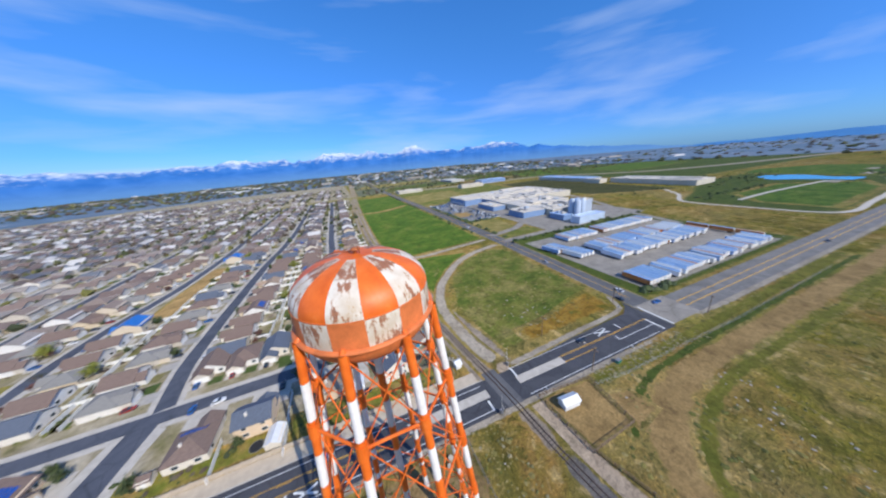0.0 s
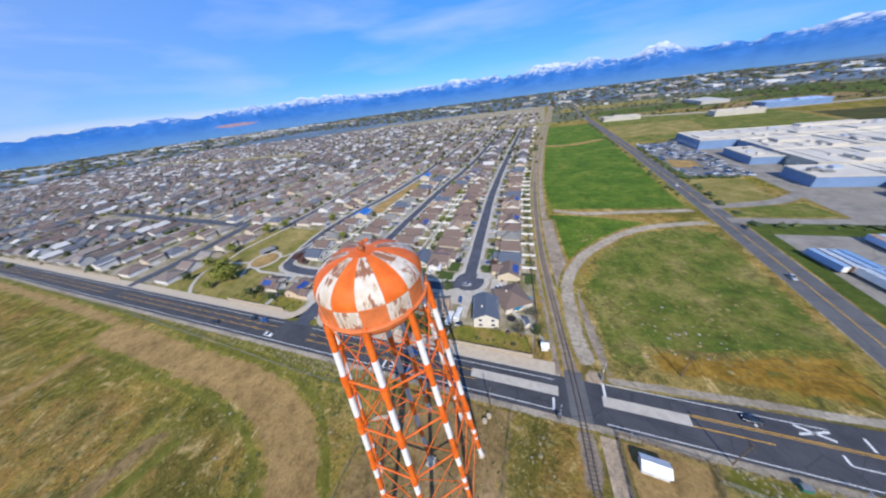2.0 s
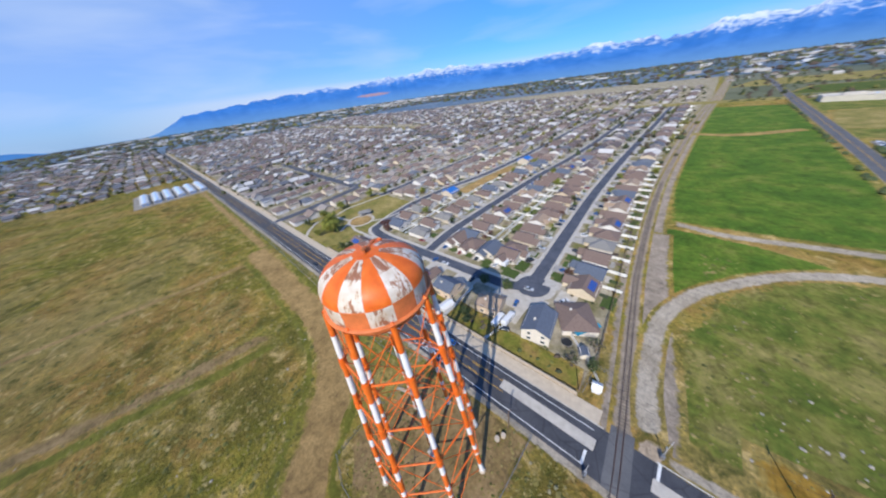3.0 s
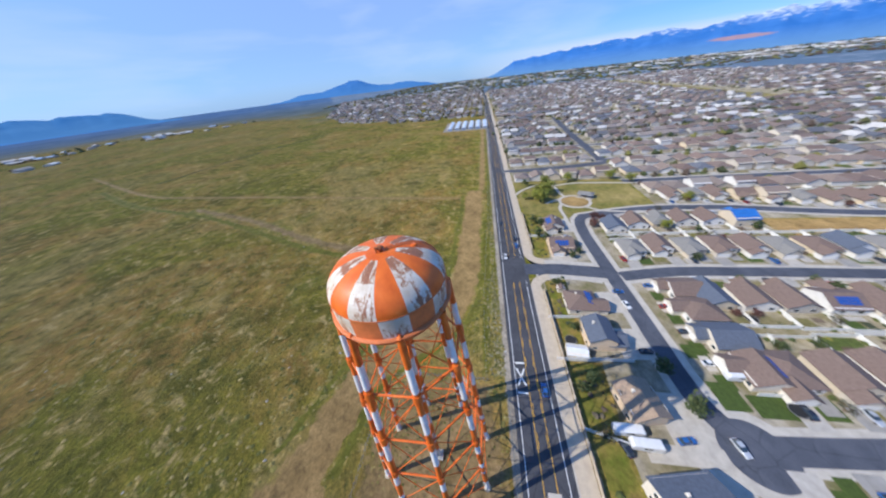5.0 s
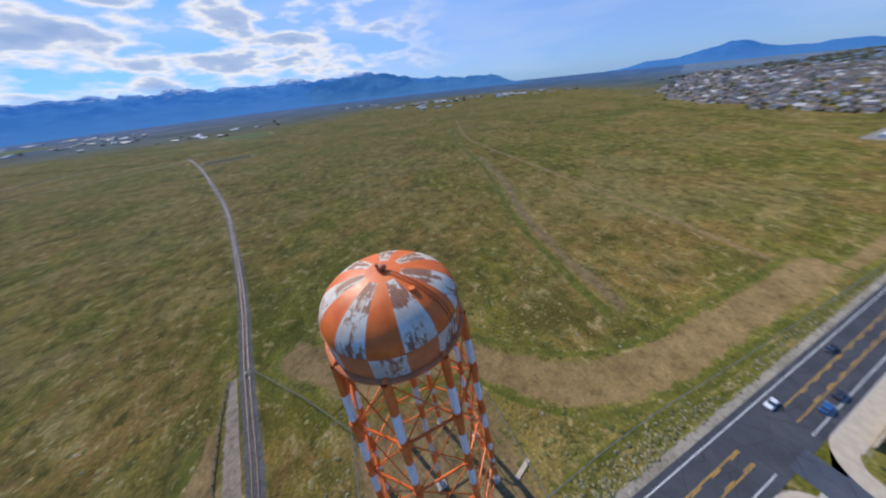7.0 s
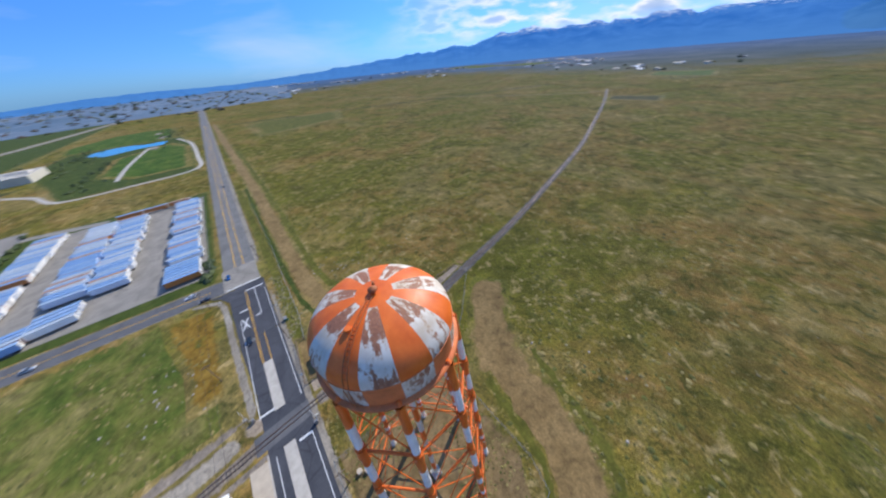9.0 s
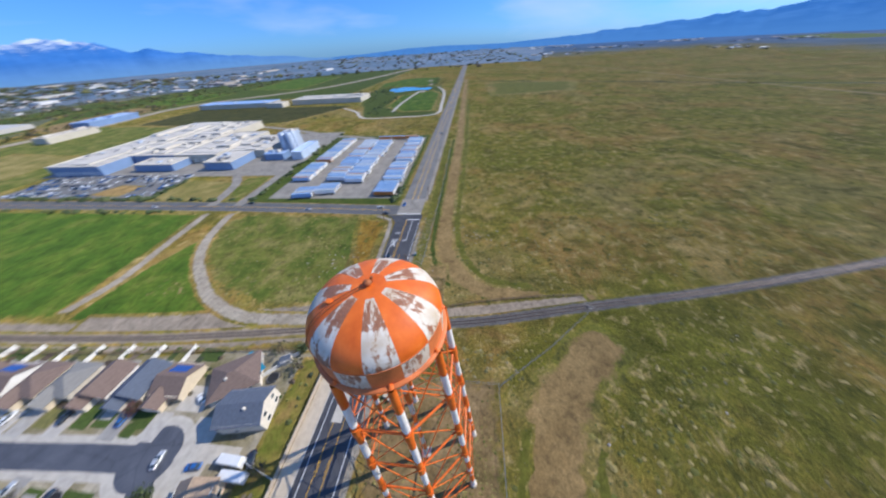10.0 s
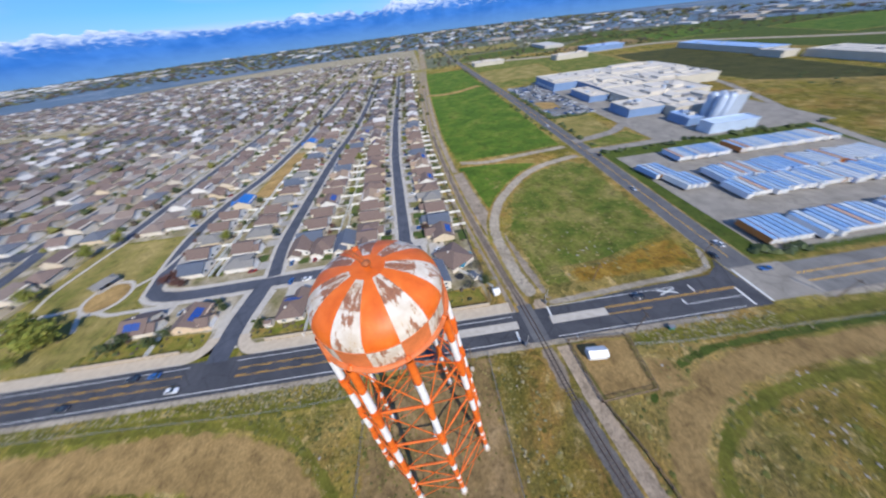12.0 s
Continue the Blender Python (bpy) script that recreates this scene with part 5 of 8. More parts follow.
range_mesh("mountain_range", 24, 179, 4650, M["wasatch"], "snow-capped mountain range on the horizon, painted in blue haze", 1.0, 3.0)
range_mesh("hill_range", -128, 26, 4650, M["hills"], "wooded hills with a little snow, painted in blue haze", 1.0, 8.0, 1200)
range_mesh("foothill", -130, -84, 4000, M["foothill"], "nearer hill before the snowy range, painted in green-blue haze", 1.0, 21.0, 500, [(-130, -1.2), (-123, 0.2), (-118, 0.6), (-111, 0.5), (-106, 1.7), (-100, 2.6), (-94, 1.8), (-84, -0.9)])
range_mesh("lone_hill", -172, -142, 4700, M["hills"], "small hill far on the horizon, painted in blue haze", 1.0, 12.0, 300)



# ---------- water tower ----------
TX, TY = -0.3, 0.0
SEAM, RIM, R_TANK, TOP = 65.5, 62.1, 8.0, 69.8
R_BASE, LEG_TOP, LEG_R = 14.3, 62.6, 8.25
LEVELS = (12.6, 25.2, 37.8, 50.4)
tower = thing("water_tower", "orange and white striped old steel water tower on eight legs", "water tower")


def leg_point(k, z, out=0.0):
    r = R_BASE + (LEG_R - R_BASE) * z / LEG_TOP + out
    a = radians(22.5 + 45 * k)
    return (TX * z / 62 + r * math.cos(a), TY * z / 62 + r * math.sin(a), z)


def dome_profile(r):
    return SEAM + (TOP - SEAM) * math.sqrt(max(0.0, 1 - (r / R_TANK) ** 2.2))


WIDE = 2 * math.pi / 14
R_CAP = 2.0


def sector(profile, half, n=6):
    """A slice of the shell round the x axis, with UV in metres."""
    s = Shape()
    rows, uv, run = [], [], 0.0
    for i, (r, z) in enumerate(profile):
        if i:
            run += math.hypot(r - profile[i - 1][0], z - profile[i - 1][1])
        row = []
        for k in range(n + 1):
            a = -half + 2 * half * k / n
            row.append((r * math.cos(a), r * math.sin(a), z))
            uv.append((a * max(r, 2.5), run))
        rows.append(row)
    s.quad_strip(list(reversed(rows)))
    s.uv = [u for i in reversed(range(len(profile))) for u in uv[i * (n + 1):(i + 1) * (n + 1)]]
    return s


dome_rs = [R_CAP + (R_TANK - R_CAP) * math.sin(math.pi / 2 * k / 14) for k in range(15)]
dome_prof = [(r, dome_profile(r)) for r in dome_rs]
white_me = sector([(r, z + 0.012) for r, z in dome_prof], WIDE / 2).mesh("dome_panel", M["white_rust"], True)
orange_me = sector(dome_prof, WIDE / 2).mesh("dome_panel", M["orange"], True)
band_prof = [(R_TANK, SEAM), (R_TANK + 0.02, SEAM - 0.6), (R_TANK + 0.02, RIM + 0.5), (R_TANK, RIM)]
band_white = sector(band_prof, WIDE / 2).mesh("band_panel", M["band_white"], True)
band_orange = sector(band_prof, WIDE / 2).mesh("band_panel", M["band_orange"], True)
PHASE = -4.0
for k in range(14):
    turn = PHASE + k * 360 / 14
    for name, me, label in (("dome_panel", white_me if k % 2 == 0 else orange_me, "peeling white panel with rust" if k % 2 == 0 else "faded orange panel"),
                            ("band_panel", band_orange if k % 2 == 0 else band_white, "chalky orange panel" if k % 2 == 0 else "rust-stained white panel")):
        ob = new(name, me)
        ob.parent = tower
        ob.matrix_basis = pose(TX, TY, 0, 0, 0, turn)
        tagged(ob, label)
cap = Shape().lathe([(0.05, dome_profile(0.05) + 0.004)] + [(R_CAP * k / 6 + 0.01, dome_profile(R_CAP * k / 6) + 0.004) for k in range(1, 7)], 42, (TX, TY))
cap.f = [tuple(reversed(f)) for f in cap.f]
part("dome_cap", cap, M["orange"], tower, "faded orange crown of the tank", True)
bowl = [(R_TANK, RIM)] + [(R_TANK * math.cos(math.pi / 2 * k / 10), RIM - 4.4 * math.sin(math.pi / 2 * k / 10)) for k in range(1, 10)] + [(0.9, RIM - 4.4)]
part("tank_bottom", Shape().lathe(list(bowl), 56, (TX, TY)), M["band_orange"], tower, "rounded orange underside of the tank", True)
rim = Shape().lathe(((R_TANK, RIM + 0.32), (R_TANK + 0.5, RIM + 0.3), (R_TANK + 0.52, RIM + 0.05), (R_TANK + 0.45, RIM), (R_TANK - 0.1, RIM - 0.06)), 84, (TX, TY))
part("rim_girder", rim, M["band_orange"], tower, "chalky orange girder round the tank", True)
seam = Shape().lathe(((R_TANK - 0.05, SEAM + 0.09), (R_TANK + 0.045, SEAM + 0.06), (R_TANK + 0.045, SEAM - 0.05), (R_TANK - 0.05, SEAM - 0.08)), 84, (TX, TY))
part("seam_ring", seam, M["band_orange"], tower)
vent = part("roof_vent", Shape().lathe(((0.01, TOP + 0.75), (0.3, TOP + 0.7), (0.52, TOP + 0.5), (0.5, TOP + 0.38), (0.26, TOP + 0.36), (0.26, TOP - 0.1)), 18, (TX, TY)), M["rust_orange"], tower, "rusty mushroom-shaped roof vent", True)
part("beacon_post", Shape().tube((TX + 0.5, TY - 0.35, TOP - 0.1), (TX + 0.5, TY - 0.35, TOP + 0.55), 0.09).tube((TX + 0.5, TY - 0.35, TOP + 0.5), (TX + 0.5, TY - 0.35, TOP + 0.85), 0.17), M["rust_orange"], tower, "small rusty beacon")
hatch_a = radians(118)
part("roof_hatch", Shape().lathe(((0.01, 0.28), (0.34, 0.25), (0.38, 0.16), (0.36, -0.2)), 14, (TX + 4.4 * math.cos(hatch_a), TY + 4.4 * math.sin(hatch_a))), M["orange"], tower).location.z = dome_profile(4.4)
# roof ladder on the dome and ladder down one leg
lad = Shape()
la = radians(128)
for off in (-0.24, 0.24):
    pts = [(TX + r * math.cos(la) - off * math.sin(la), TY + r * math.sin(la) + off * math.cos(la), dome_profile(r) + 0.16) for r in (0.7, 2, 3.4, 4.8, 6, 7, 7.7, 8.1, 8.24)]
    for p, q in zip(pts, pts[1:]):
        lad.tube(p, q, 0.045, None, 5)
    lad.tube(pts[-1], (pts[-1][0], pts[-1][1], RIM + 0.3), 0.045, None, 5)
for k in range(22):
    r = 0.8 + k * 0.33
    c = (TX + r * math.cos(la), TY + r * math.sin(la), dome_profile(r) + 0.16)
    lad.tube((c[0] - 0.24 * math.sin(la), c[1] + 0.24 * math.cos(la), c[2]), (c[0] + 0.24 * math.sin(la), c[1] - 0.24 * math.cos(la), c[2]), 0.03, None, 4)
part("roof_ladder", lad, M["rust_orange"], tower, "thin rusty roof ladder")

BANDS = [0.4] + [5.2 * k for k in range(1, 12)] + [LEG_TOP]


def banded(p, z0, z1, radius, n=14):
    """A round column painted in bands, white at the foot."""
    cuts = [z0] + [b for b in BANDS if z0 < b < z1] + [z1]
    rows = []
    for z in cuts:
        c, r = Vector(p(z)), radius(z)
        rows.append([(c.x + r * math.cos(t), c.y + r * math.sin(t), z) for t in (2 * math.pi * k / n for k in range(n))])
    s = Shape().quad_strip(rows, True)
    s.mi = [0 if sum(1 for c in BANDS if c <= (cuts[i] + cuts[i + 1]) / 2) % 2 == 0 else 1 for i in range(len(cuts) - 1) for _ in range(n)]
    return s


for k in range(8):
    leg = part("leg", banded(lambda z: leg_point(k, z), 0.5, RIM + 0.2, lambda z: 0.58 - 0.0012 * z), [M["orange"], M["white_leg"]], tower, "", True)
    x, y, _ = leg_point(k, 0)
    foot = Shape().lathe(((0.95, -0.2), (0.95, 0.35), (0.8, 0.5), (0.01, 0.5)), 8, (x, y))
    foot.f = [tuple(reversed(f)) for f in foot.f]
    part("footing", foot, M["sidewalk"], leg, "tan concrete footing")
    for i, z in enumerate(LEVELS):
        part("strut", Shape().tube(leg_point(k, z, -0.1), leg_point(k + 1, z, -0.1), 0.2, None, 8), M["orange"], tower)
        x, y, _ = leg_point(k, z)
        d = Vector(leg_point(k, z + 0.9)) - Vector(leg_point(k, z - 0.9))
        part("collar", Shape().tube(leg_point(k, z - 0.95), leg_point(k, z + 0.95), 0.68, None, 12), M["orange"], leg)
    zs = (0.8,) + LEVELS + (61.6,)
    for z0, z1 in zip(zs, zs[1:]):
        part("brace_rod", Shape().tube(leg_point(k, z0, 0.1), leg_point(k + 1, z1, 0.1), 0.09, None, 6), M["orange"], tower)
        part("brace_rod", Shape().tube(leg_point(k + 1, z0, -0.18), leg_point(k, z1, -0.18), 0.09, None, 6), M["orange"], tower)
    part("leg_bracket", Shape().tube(leg_point(k, RIM + 0.15, -0.05), leg_point(k, RIM + 0.6, -0.2), 0.44, 0.16, 12), M["orange"], tower)
riser = part("riser_pipe", banded(lambda z: (TX * z / 62, TY * z / 62, z), 0.4, RIM - 4.3, lambda z: 0.52, 16), [M["orange"], M["siding_cream"]], tower, "striped rust-stained central riser pipe", True)
part("riser_base", Shape().box(-1.2, -1.2, -0.1, 1.2, 1.2, 0.8), M["concrete"], riser, "square concrete base")
for k in range(0, 8, 2):
    for z in (25.2, 50.4):
        part("spoke_rod", Shape().tube((TX * z / 62, 0, z), leg_point(k, z), 0.07, None, 5), M["orange"], tower)


# ---------- scatter helper ----------
def scatter(name, template, faces, P, S, turn, mat, label, category, squash=None):
    """One object made of many small copies of a template (stuff)."""
    T = np.array(template, dtype=float)
    n, k = len(P), len(T)
    c, s = np.cos(turn)[:, None], np.sin(turn)[:, None]
    X = T[None, :, 0] * S[:, 0:1]
    Y = T[None, :, 1] * S[:, 1:2]
    Z = T[None, :, 2] * S[:, 2:3]
    V = np.stack([X * c - Y * s + P[:, 0:1], X * s + Y * c + P[:, 1:2], Z + P[:, 2:3]], 2).reshape(-1, 3)
    if squash:
        V += np.random.default_rng(squash).normal(0, 1, V.shape) * np.repeat(S.min(1), k)[:, None] * 0.16
    F = []
    for f in faces:
        F.append(np.array(f)[None, :] + (np.arange(n) * k)[:, None])
    me = bpy.data.meshes.new(name)
    me.from_pydata(V.tolist(), [], [q for g in F for q in g.tolist()])
    me.materials.append(mat)
    return tagged(new(name, me), label, category, "", "stuff")


BLOB = [(0, 0, 1), (1, 0, 0.35), (0.31, 0.95, 0.42), (-0.81, 0.59, 0.3), (-0.81, -0.59, 0.45), (0.31, -0.95, 0.33), (0.7, 0, -0.15), (-0.5, 0.5, -0.15), (-0.4, -0.55, -0.15)]
BLOB_F = [(0, 1, 2), (0, 2, 3), (0, 3, 4), (0, 4, 5), (0, 5, 1), (1, 6, 2), (2, 7, 3), (3, 8, 4), (4, 8, 5), (5, 6, 1), (2, 6, 7), (5, 8, 6), (3, 7, 8)]


# ---------- houses ----------
def gable_roof(s, x0, y0, x1, y1, z, rise, over=0.5, along="y", thick=0.22):
    """A pitched roof with overhang and thickness over the rectangle."""
    x0, y0, x1, y1 = x0 - over, y0 - over, x1 + over, y1 + over
    if along == "y":
        mid = (x0 + x1) / 2
        prof = [(x0, z - 0.25), (mid, z + rise), (x1, z - 0.25)]
        rows = [[(px, y, pz) for px, pz in prof] + [(px, y, pz - thick) for px, pz in reversed(prof)] for y in (y0, y1)]
    else:
        mid = (y0 + y1) / 2
        prof = [(y1, z - 0.25), (mid, z + rise), (y0, z - 0.25)]
        rows = [[(x, py, pz) for py, pz in prof] + [(x, py, pz - thick) for py, pz in reversed(prof)] for x in (x0, x1)]
    b = len(s.v)
    s.quad_strip(rows, True)
    for q in ((0, 1, 4, 5), (1, 2, 3, 4)):
        s.f += [tuple(b + i for i in q), tuple(b + 6 + i for i in reversed(q))]
        s.mi += [0, 0]
    return s


def hip_roof(s, x0, y0, x1, y1, z, rise, over=0.5):
    x0, y0, x1, y1 = x0 - over, y0 - over, x1 + over, y1 + over
    w, d = x1 - x0, y1 - y0
    m = min(w, d) / 2
    b = len(s.v)
    s.v += [(x0, y0, z - 0.2), (x1, y0, z - 0.2), (x1, y1, z - 0.2), (x0, y1, z - 0.2)]
    if w >= d:
        s.v += [(x0 + m, y0 + m, z + rise), (x1 - m, y0 + m, z + rise)]
        fs = [(0, 1, 5, 4), (1, 2, 5), (2, 3, 4, 5), (3, 0, 4), (3, 2, 1, 0)]
    else:
        s.v += [(x0 + m, y0 + m, z + rise), (x0 + m, y1 - m, z + rise)]
        fs = [(0, 1, 4), (1, 2, 5, 4), (2, 3, 5), (3, 0, 4, 5), (3, 2, 1, 0)]
    s.f += [tuple(b + i for i in f) for f in fs]
    s.mi += [0] * len(fs)
    return s


def gable_wall(s, x0, y0, x1, y1, h, rise, along="y"):
    """A house body whose gable ends run up to the ridge."""
    if along == "y":
        mid = (x0 + x1) / 2
        prof = [(x0, 0), (x1, 0), (x1, h), (mid, h + rise), (x0, h)]
        rows = [[(px, y, pz) for px, pz in prof] for y in (y0, y1)]
    else:
        mid = (y0 + y1) / 2
        prof = [(y1, 0), (y0, 0), (y0, h), (mid, h + rise), (y1, h)]
        rows = [[(x, py, pz) for py, pz in prof] for x in (x0, x1)]
    b = len(s.v)
    s.quad_strip(rows, True)
    s.f += [tuple(b + i for i in range(5)), tuple(b + 5 + i for i in reversed(range(5)))]
    s.mi += [0, 0]
    return s


def window(house, x, y, z, w, h, face):
    """A framed window in a wall; face: the wall it looks out of."""
    def slab_at(t, grow):
        a, b = w / 2 + grow, h / 2 + grow
        if face in "ns":
            return Shape().box(x - a, y - t, z - b, x + a, y + t, z + b)
        return Shape().box(x - t, y - a, z - b, x + t, y + a, z + b)
    frame_part = part("window", slab_at(0.05, 0.1), M["vinyl"], house)
    part("pane", slab_at(0.07, 0.0), M["glass"], frame_part)


def house(w, d, h, rise, roof_kind, siding, roof_mat, label, detail=2, solar=0, wing=True, category="house", group=""):
    """A dwelling centred on its lot, its front towards -y."""
    ob = thing("house", label, category, (0, 0, 0), 0, group)
    x0, y0, x1, y1 = -w / 2, -d / 2, w / 2, d / 2
    body, roof = Shape(), Shape()
    if roof_kind == "hip":
        body.box(x0, y0, 0, x1, y1, h)
        hip_roof(roof, x0, y0, x1, y1, h, rise)
    else:
        along = "y" if roof_kind == "front" else "x"
        gable_wall(body, x0, y0, x1, y1, h, rise - 0.25, along)
        gable_roof(roof, x0, y0, x1, y1, h, rise, 0.5, along)
    part("wall", body, siding, ob)
    part("roof", roof, roof_mat, ob)
    gx0, gx1 = x0 + 0.3, x0 + 6.6
    fy = y0
    if wing:
        fy = y0 - 3.6
        g, gr = Shape(), Shape()
        gh, grise = min(h, 3.0), 1.9
        gable_wall(g, gx0, fy, gx1, y0 + 0.05, gh, grise - 0.25, "y")
        gable_roof(gr, gx0, fy, gx1, y0 + 2.0, gh, grise, 0.45, "y")
        garage = part("garage", g, siding, ob)
        part("garage_roof", gr, roof_mat, garage)
    door = part("garage_door", Shape().box(gx0 + 0.6, fy - 0.06, 0.02, gx1 - 0.6, fy + 0.04, 2.3), M["garage"], ob, "pale panelled garage door")
    if detail >= 2:
        for k in range(3):
            part("door_groove", Shape().box(gx0 + 0.62, fy - 0.075, 0.6 + k * 0.56, gx1 - 0.62, fy - 0.055, 0.64 + k * 0.56), M["steel"], door)
        part("front_door", Shape().box(x0 + 8.0, y0 - 0.06, 0.1, x0 + 9.0, y0 + 0.03, 2.2), M["wood"], ob, "dark front door")
        part("chimney", Shape().box(1.2, 1.5, h, 1.9, 2.2, h + rise * 0.8 + 0.5), M["siding_cream"], ob)
    if detail >= 1:
        window(ob, x1 - 1.6, y0, 1.6, 1.4, 1.2, "s")
        for xx in (-w * 0.28, w * 0.22):
            window(ob, xx, y1, 1.6, 1.6, 1.2, "n")
        if detail >= 2:
            window(ob, x1, -1.5, 1.6, 1.2, 1.0, "e")
            window(ob, x0, 2.5, 1.6, 1.2, 1.0, "w")
            if h > 4.5:
                for xx in (-w * 0.28, w * 0.22):
                    window(ob, xx, y1, 4.3, 1.3, 1.2, "n")
                    window(ob, xx, y0, 4.3, 1.3, 1.2, "s")
    if solar:
        t = math.atan2(rise + 0.25, (w if roof_kind == "front" else d) / 2 + 0.5)
        for r in range(3):
            for c in range(4):
                p = Shape().box(-0.8, -0.5, 0, 0.8, 0.5, 0.06)
                q = part("solar_panel", p, M["solar"], ob, "dark blue solar panel")
                if roof_kind == "front":
                    q.matrix_basis = Matrix.Translation((solar * w * 0.27, -2.6 + c * 1.72, h + rise * 0.47 + 0.12)) @ pose(0, 0, 0, 0, math.degrees(t) * solar, 0) @ pose((r - 1) * 1.1, 0, 0, 0, 0, 90)
                else:
                    q.matrix_basis = Matrix.Translation((-2.6 + c * 1.72, solar * d * 0.27, h + rise * 0.47 + 0.12)) @ pose(0, 0, 0, -math.degrees(t) * solar, 0, 0) @ pose(0, (r - 1) * 1.1, 0)
    return ob


def put(ob, x, y, turn):
    """Moves a finished prototype to its place."""
    ob.matrix_basis = pose(x, y, 0.02, 0, 0, turn)
    return ob


# single houses between the housing street and the main road (front towards the street: turned half round)
put(house(10.5, 13.5, 5.6, 2.6, "front", M["siding_cream"], M["roof_slate"], "cream two-storey house with slate-blue roof", 2, 0, False), 5.4, 58, 190)
bend = put(house(15, 13, 3.2, 2.6, "hip", M["siding_cream"], M["roof_brown"], "low house with broad brown hip roof and teal awning", 2, 0, False), 15.3, 70.5, 122)
teal = Shape().box(15.4, 66.0, 2.3, 26.6, 68.0, 2.55, 0, radians(59), (21, 67))
back_ = bend.matrix_basis.inverted()
teal.v = [tuple(back_ @ Vector(p)) for p in teal.v]
part("awning", teal, plain("teal_canvas", (0.01, 0.2, 0.32), 0.7), bend, "teal awning along the eaves")
put(house(10.5, 9.5, 4.6, 2.6, "side", M["siding_peach"], M["roof_tan"], "peach house with tan gable roof", 2, 0, False), -17.2, 57.5, 190)
put(house(10.5, 9, 5.4, 2.4, "side", M["siding_peach"], M["roof_slate"], "peach two-storey house with slate-blue roof", 2, 0, True), -41, 54.5, 180)
put(house(11, 11.5, 3.2, 2.6, "hip", M["siding_cream"], M["roof_brown"], "brown-roofed house with solar panels", 2, -1, True), -58, 53.5, 180)
put(house(12, 12, 3.3, 2.8, "side", M["siding_peach"], M["roof_brown"], "tan corner house with solar panels", 2, -1, True), -103, 56, 90)
put(house(11, 11, 3.3, 2.8, "front", M["siding_cream"], M["roof_brown"], "tan house with dark solar panels on a brown roof", 2, -1, True), -126, 57, 90)

# street rows
EST = ("house", "houses of the estate")
protos = [
    house(10.8, 11.5, 3.2, 2.7, "front", M["siding"], M["roof_brown"], "suburban house with brown shingle gable roof and garage", 1, 0, True, *EST),
    house(11.2, 12, 3.3, 2.5, "hip", M["siding"], M["roof_brown"], "suburban house with brown hip roof and garage", 1, 0, True, *EST),
    house(11, 12, 5.5, 2.5, "side", M["siding"], M["roof"], "two-storey suburban house with shingle roof", 1, 0, True, *EST),
    house(10.8, 11.5, 3.2, 2.7, "side", M["siding"], M["roof_brown"], "suburban house with rooftop solar panels", 1, 1, True, *EST),
    house(10.8, 12, 3.4, 2.7, "front", M["siding"], M["roof_slate"], "suburban house with slate-blue gable roof", 1, 0, True, *EST),
    house(10.8, 11.5, 3.2, 2.5, "hip", M["siding"], M["roof_grey"], "suburban house with grey hip roof and garage", 1, 0, True, *EST),
    house(10.6, 11.5, 3.2, 2.5, "side", M["siding"], M["roof_tan"], "suburban house with tan shingle roof", 1, 0, True, *EST),
    house(11.2, 12.5, 5.4, 2.7, "side", M["siding"], plain("blue_roof_underlay", (0.02, 0.13, 0.4), 0.6, 0, 0.25, 0.8), "unfinished two-storey house with bright blue roof underlay", 1, 0, True, *EST),
]
plains = [
    house(11.5, 13, 3.2, 2.8, "front", M["siding"], M["roof"], "suburban house with shingle gable roof", 0, 0, False, "house", "houses of the estate"),
    house(12, 14, 3.3, 2.6, "hip", M["siding"], M["roof"], "suburban house with shingle hip roof", 0, 0, False, "house", "houses of the estate"),
    house(11, 12, 5.4, 2.5, "side", M["siding"], M["roof"], "two-storey suburban house with shingle roof", 0, 0, False, "house", "houses of the estate"),
]
# prototypes along the nearest streets, counted from the main road
ROOFS = {(0, 1): "34051306340", (0, -1): "1006101", (1, 1): "4003016", (1, -1): "5051051", (2, 1): "4050077"}
nth = {}
rng = random.Random(11)
used = set()
drives, fences_far, lawns_, patios = Shape(), Shape(), Shape(), Shape()
trees_at, cars_at, fence_at, rest, shrubs_at = [], [], [], [], []
beds = Shape()


def settle(pool, i, x, y, turn):
    """The first use of a prototype moves it; later uses copy it."""
    ob = pool[i]
    m = pose(x, y, 0.02, 0, 0, turn)
    if ob.name in used:
        copy_thing(ob, m)
    else:
        used.add(ob.name)
        ob.matrix_basis = m


def free(x, y):
    if y < 66 and -232 < x < 40:
        return False
    if -268 < x < -140 and y < 134:
        return False
    if -175 < x < -88 and y < 90:
        return False
    if y < 104 and -68 < x < -14:
        return False
    return y < 740 + min(0, (x + 240) * 0.52) - 26 and not (-130 < x < -100 and 168 < y < 266)


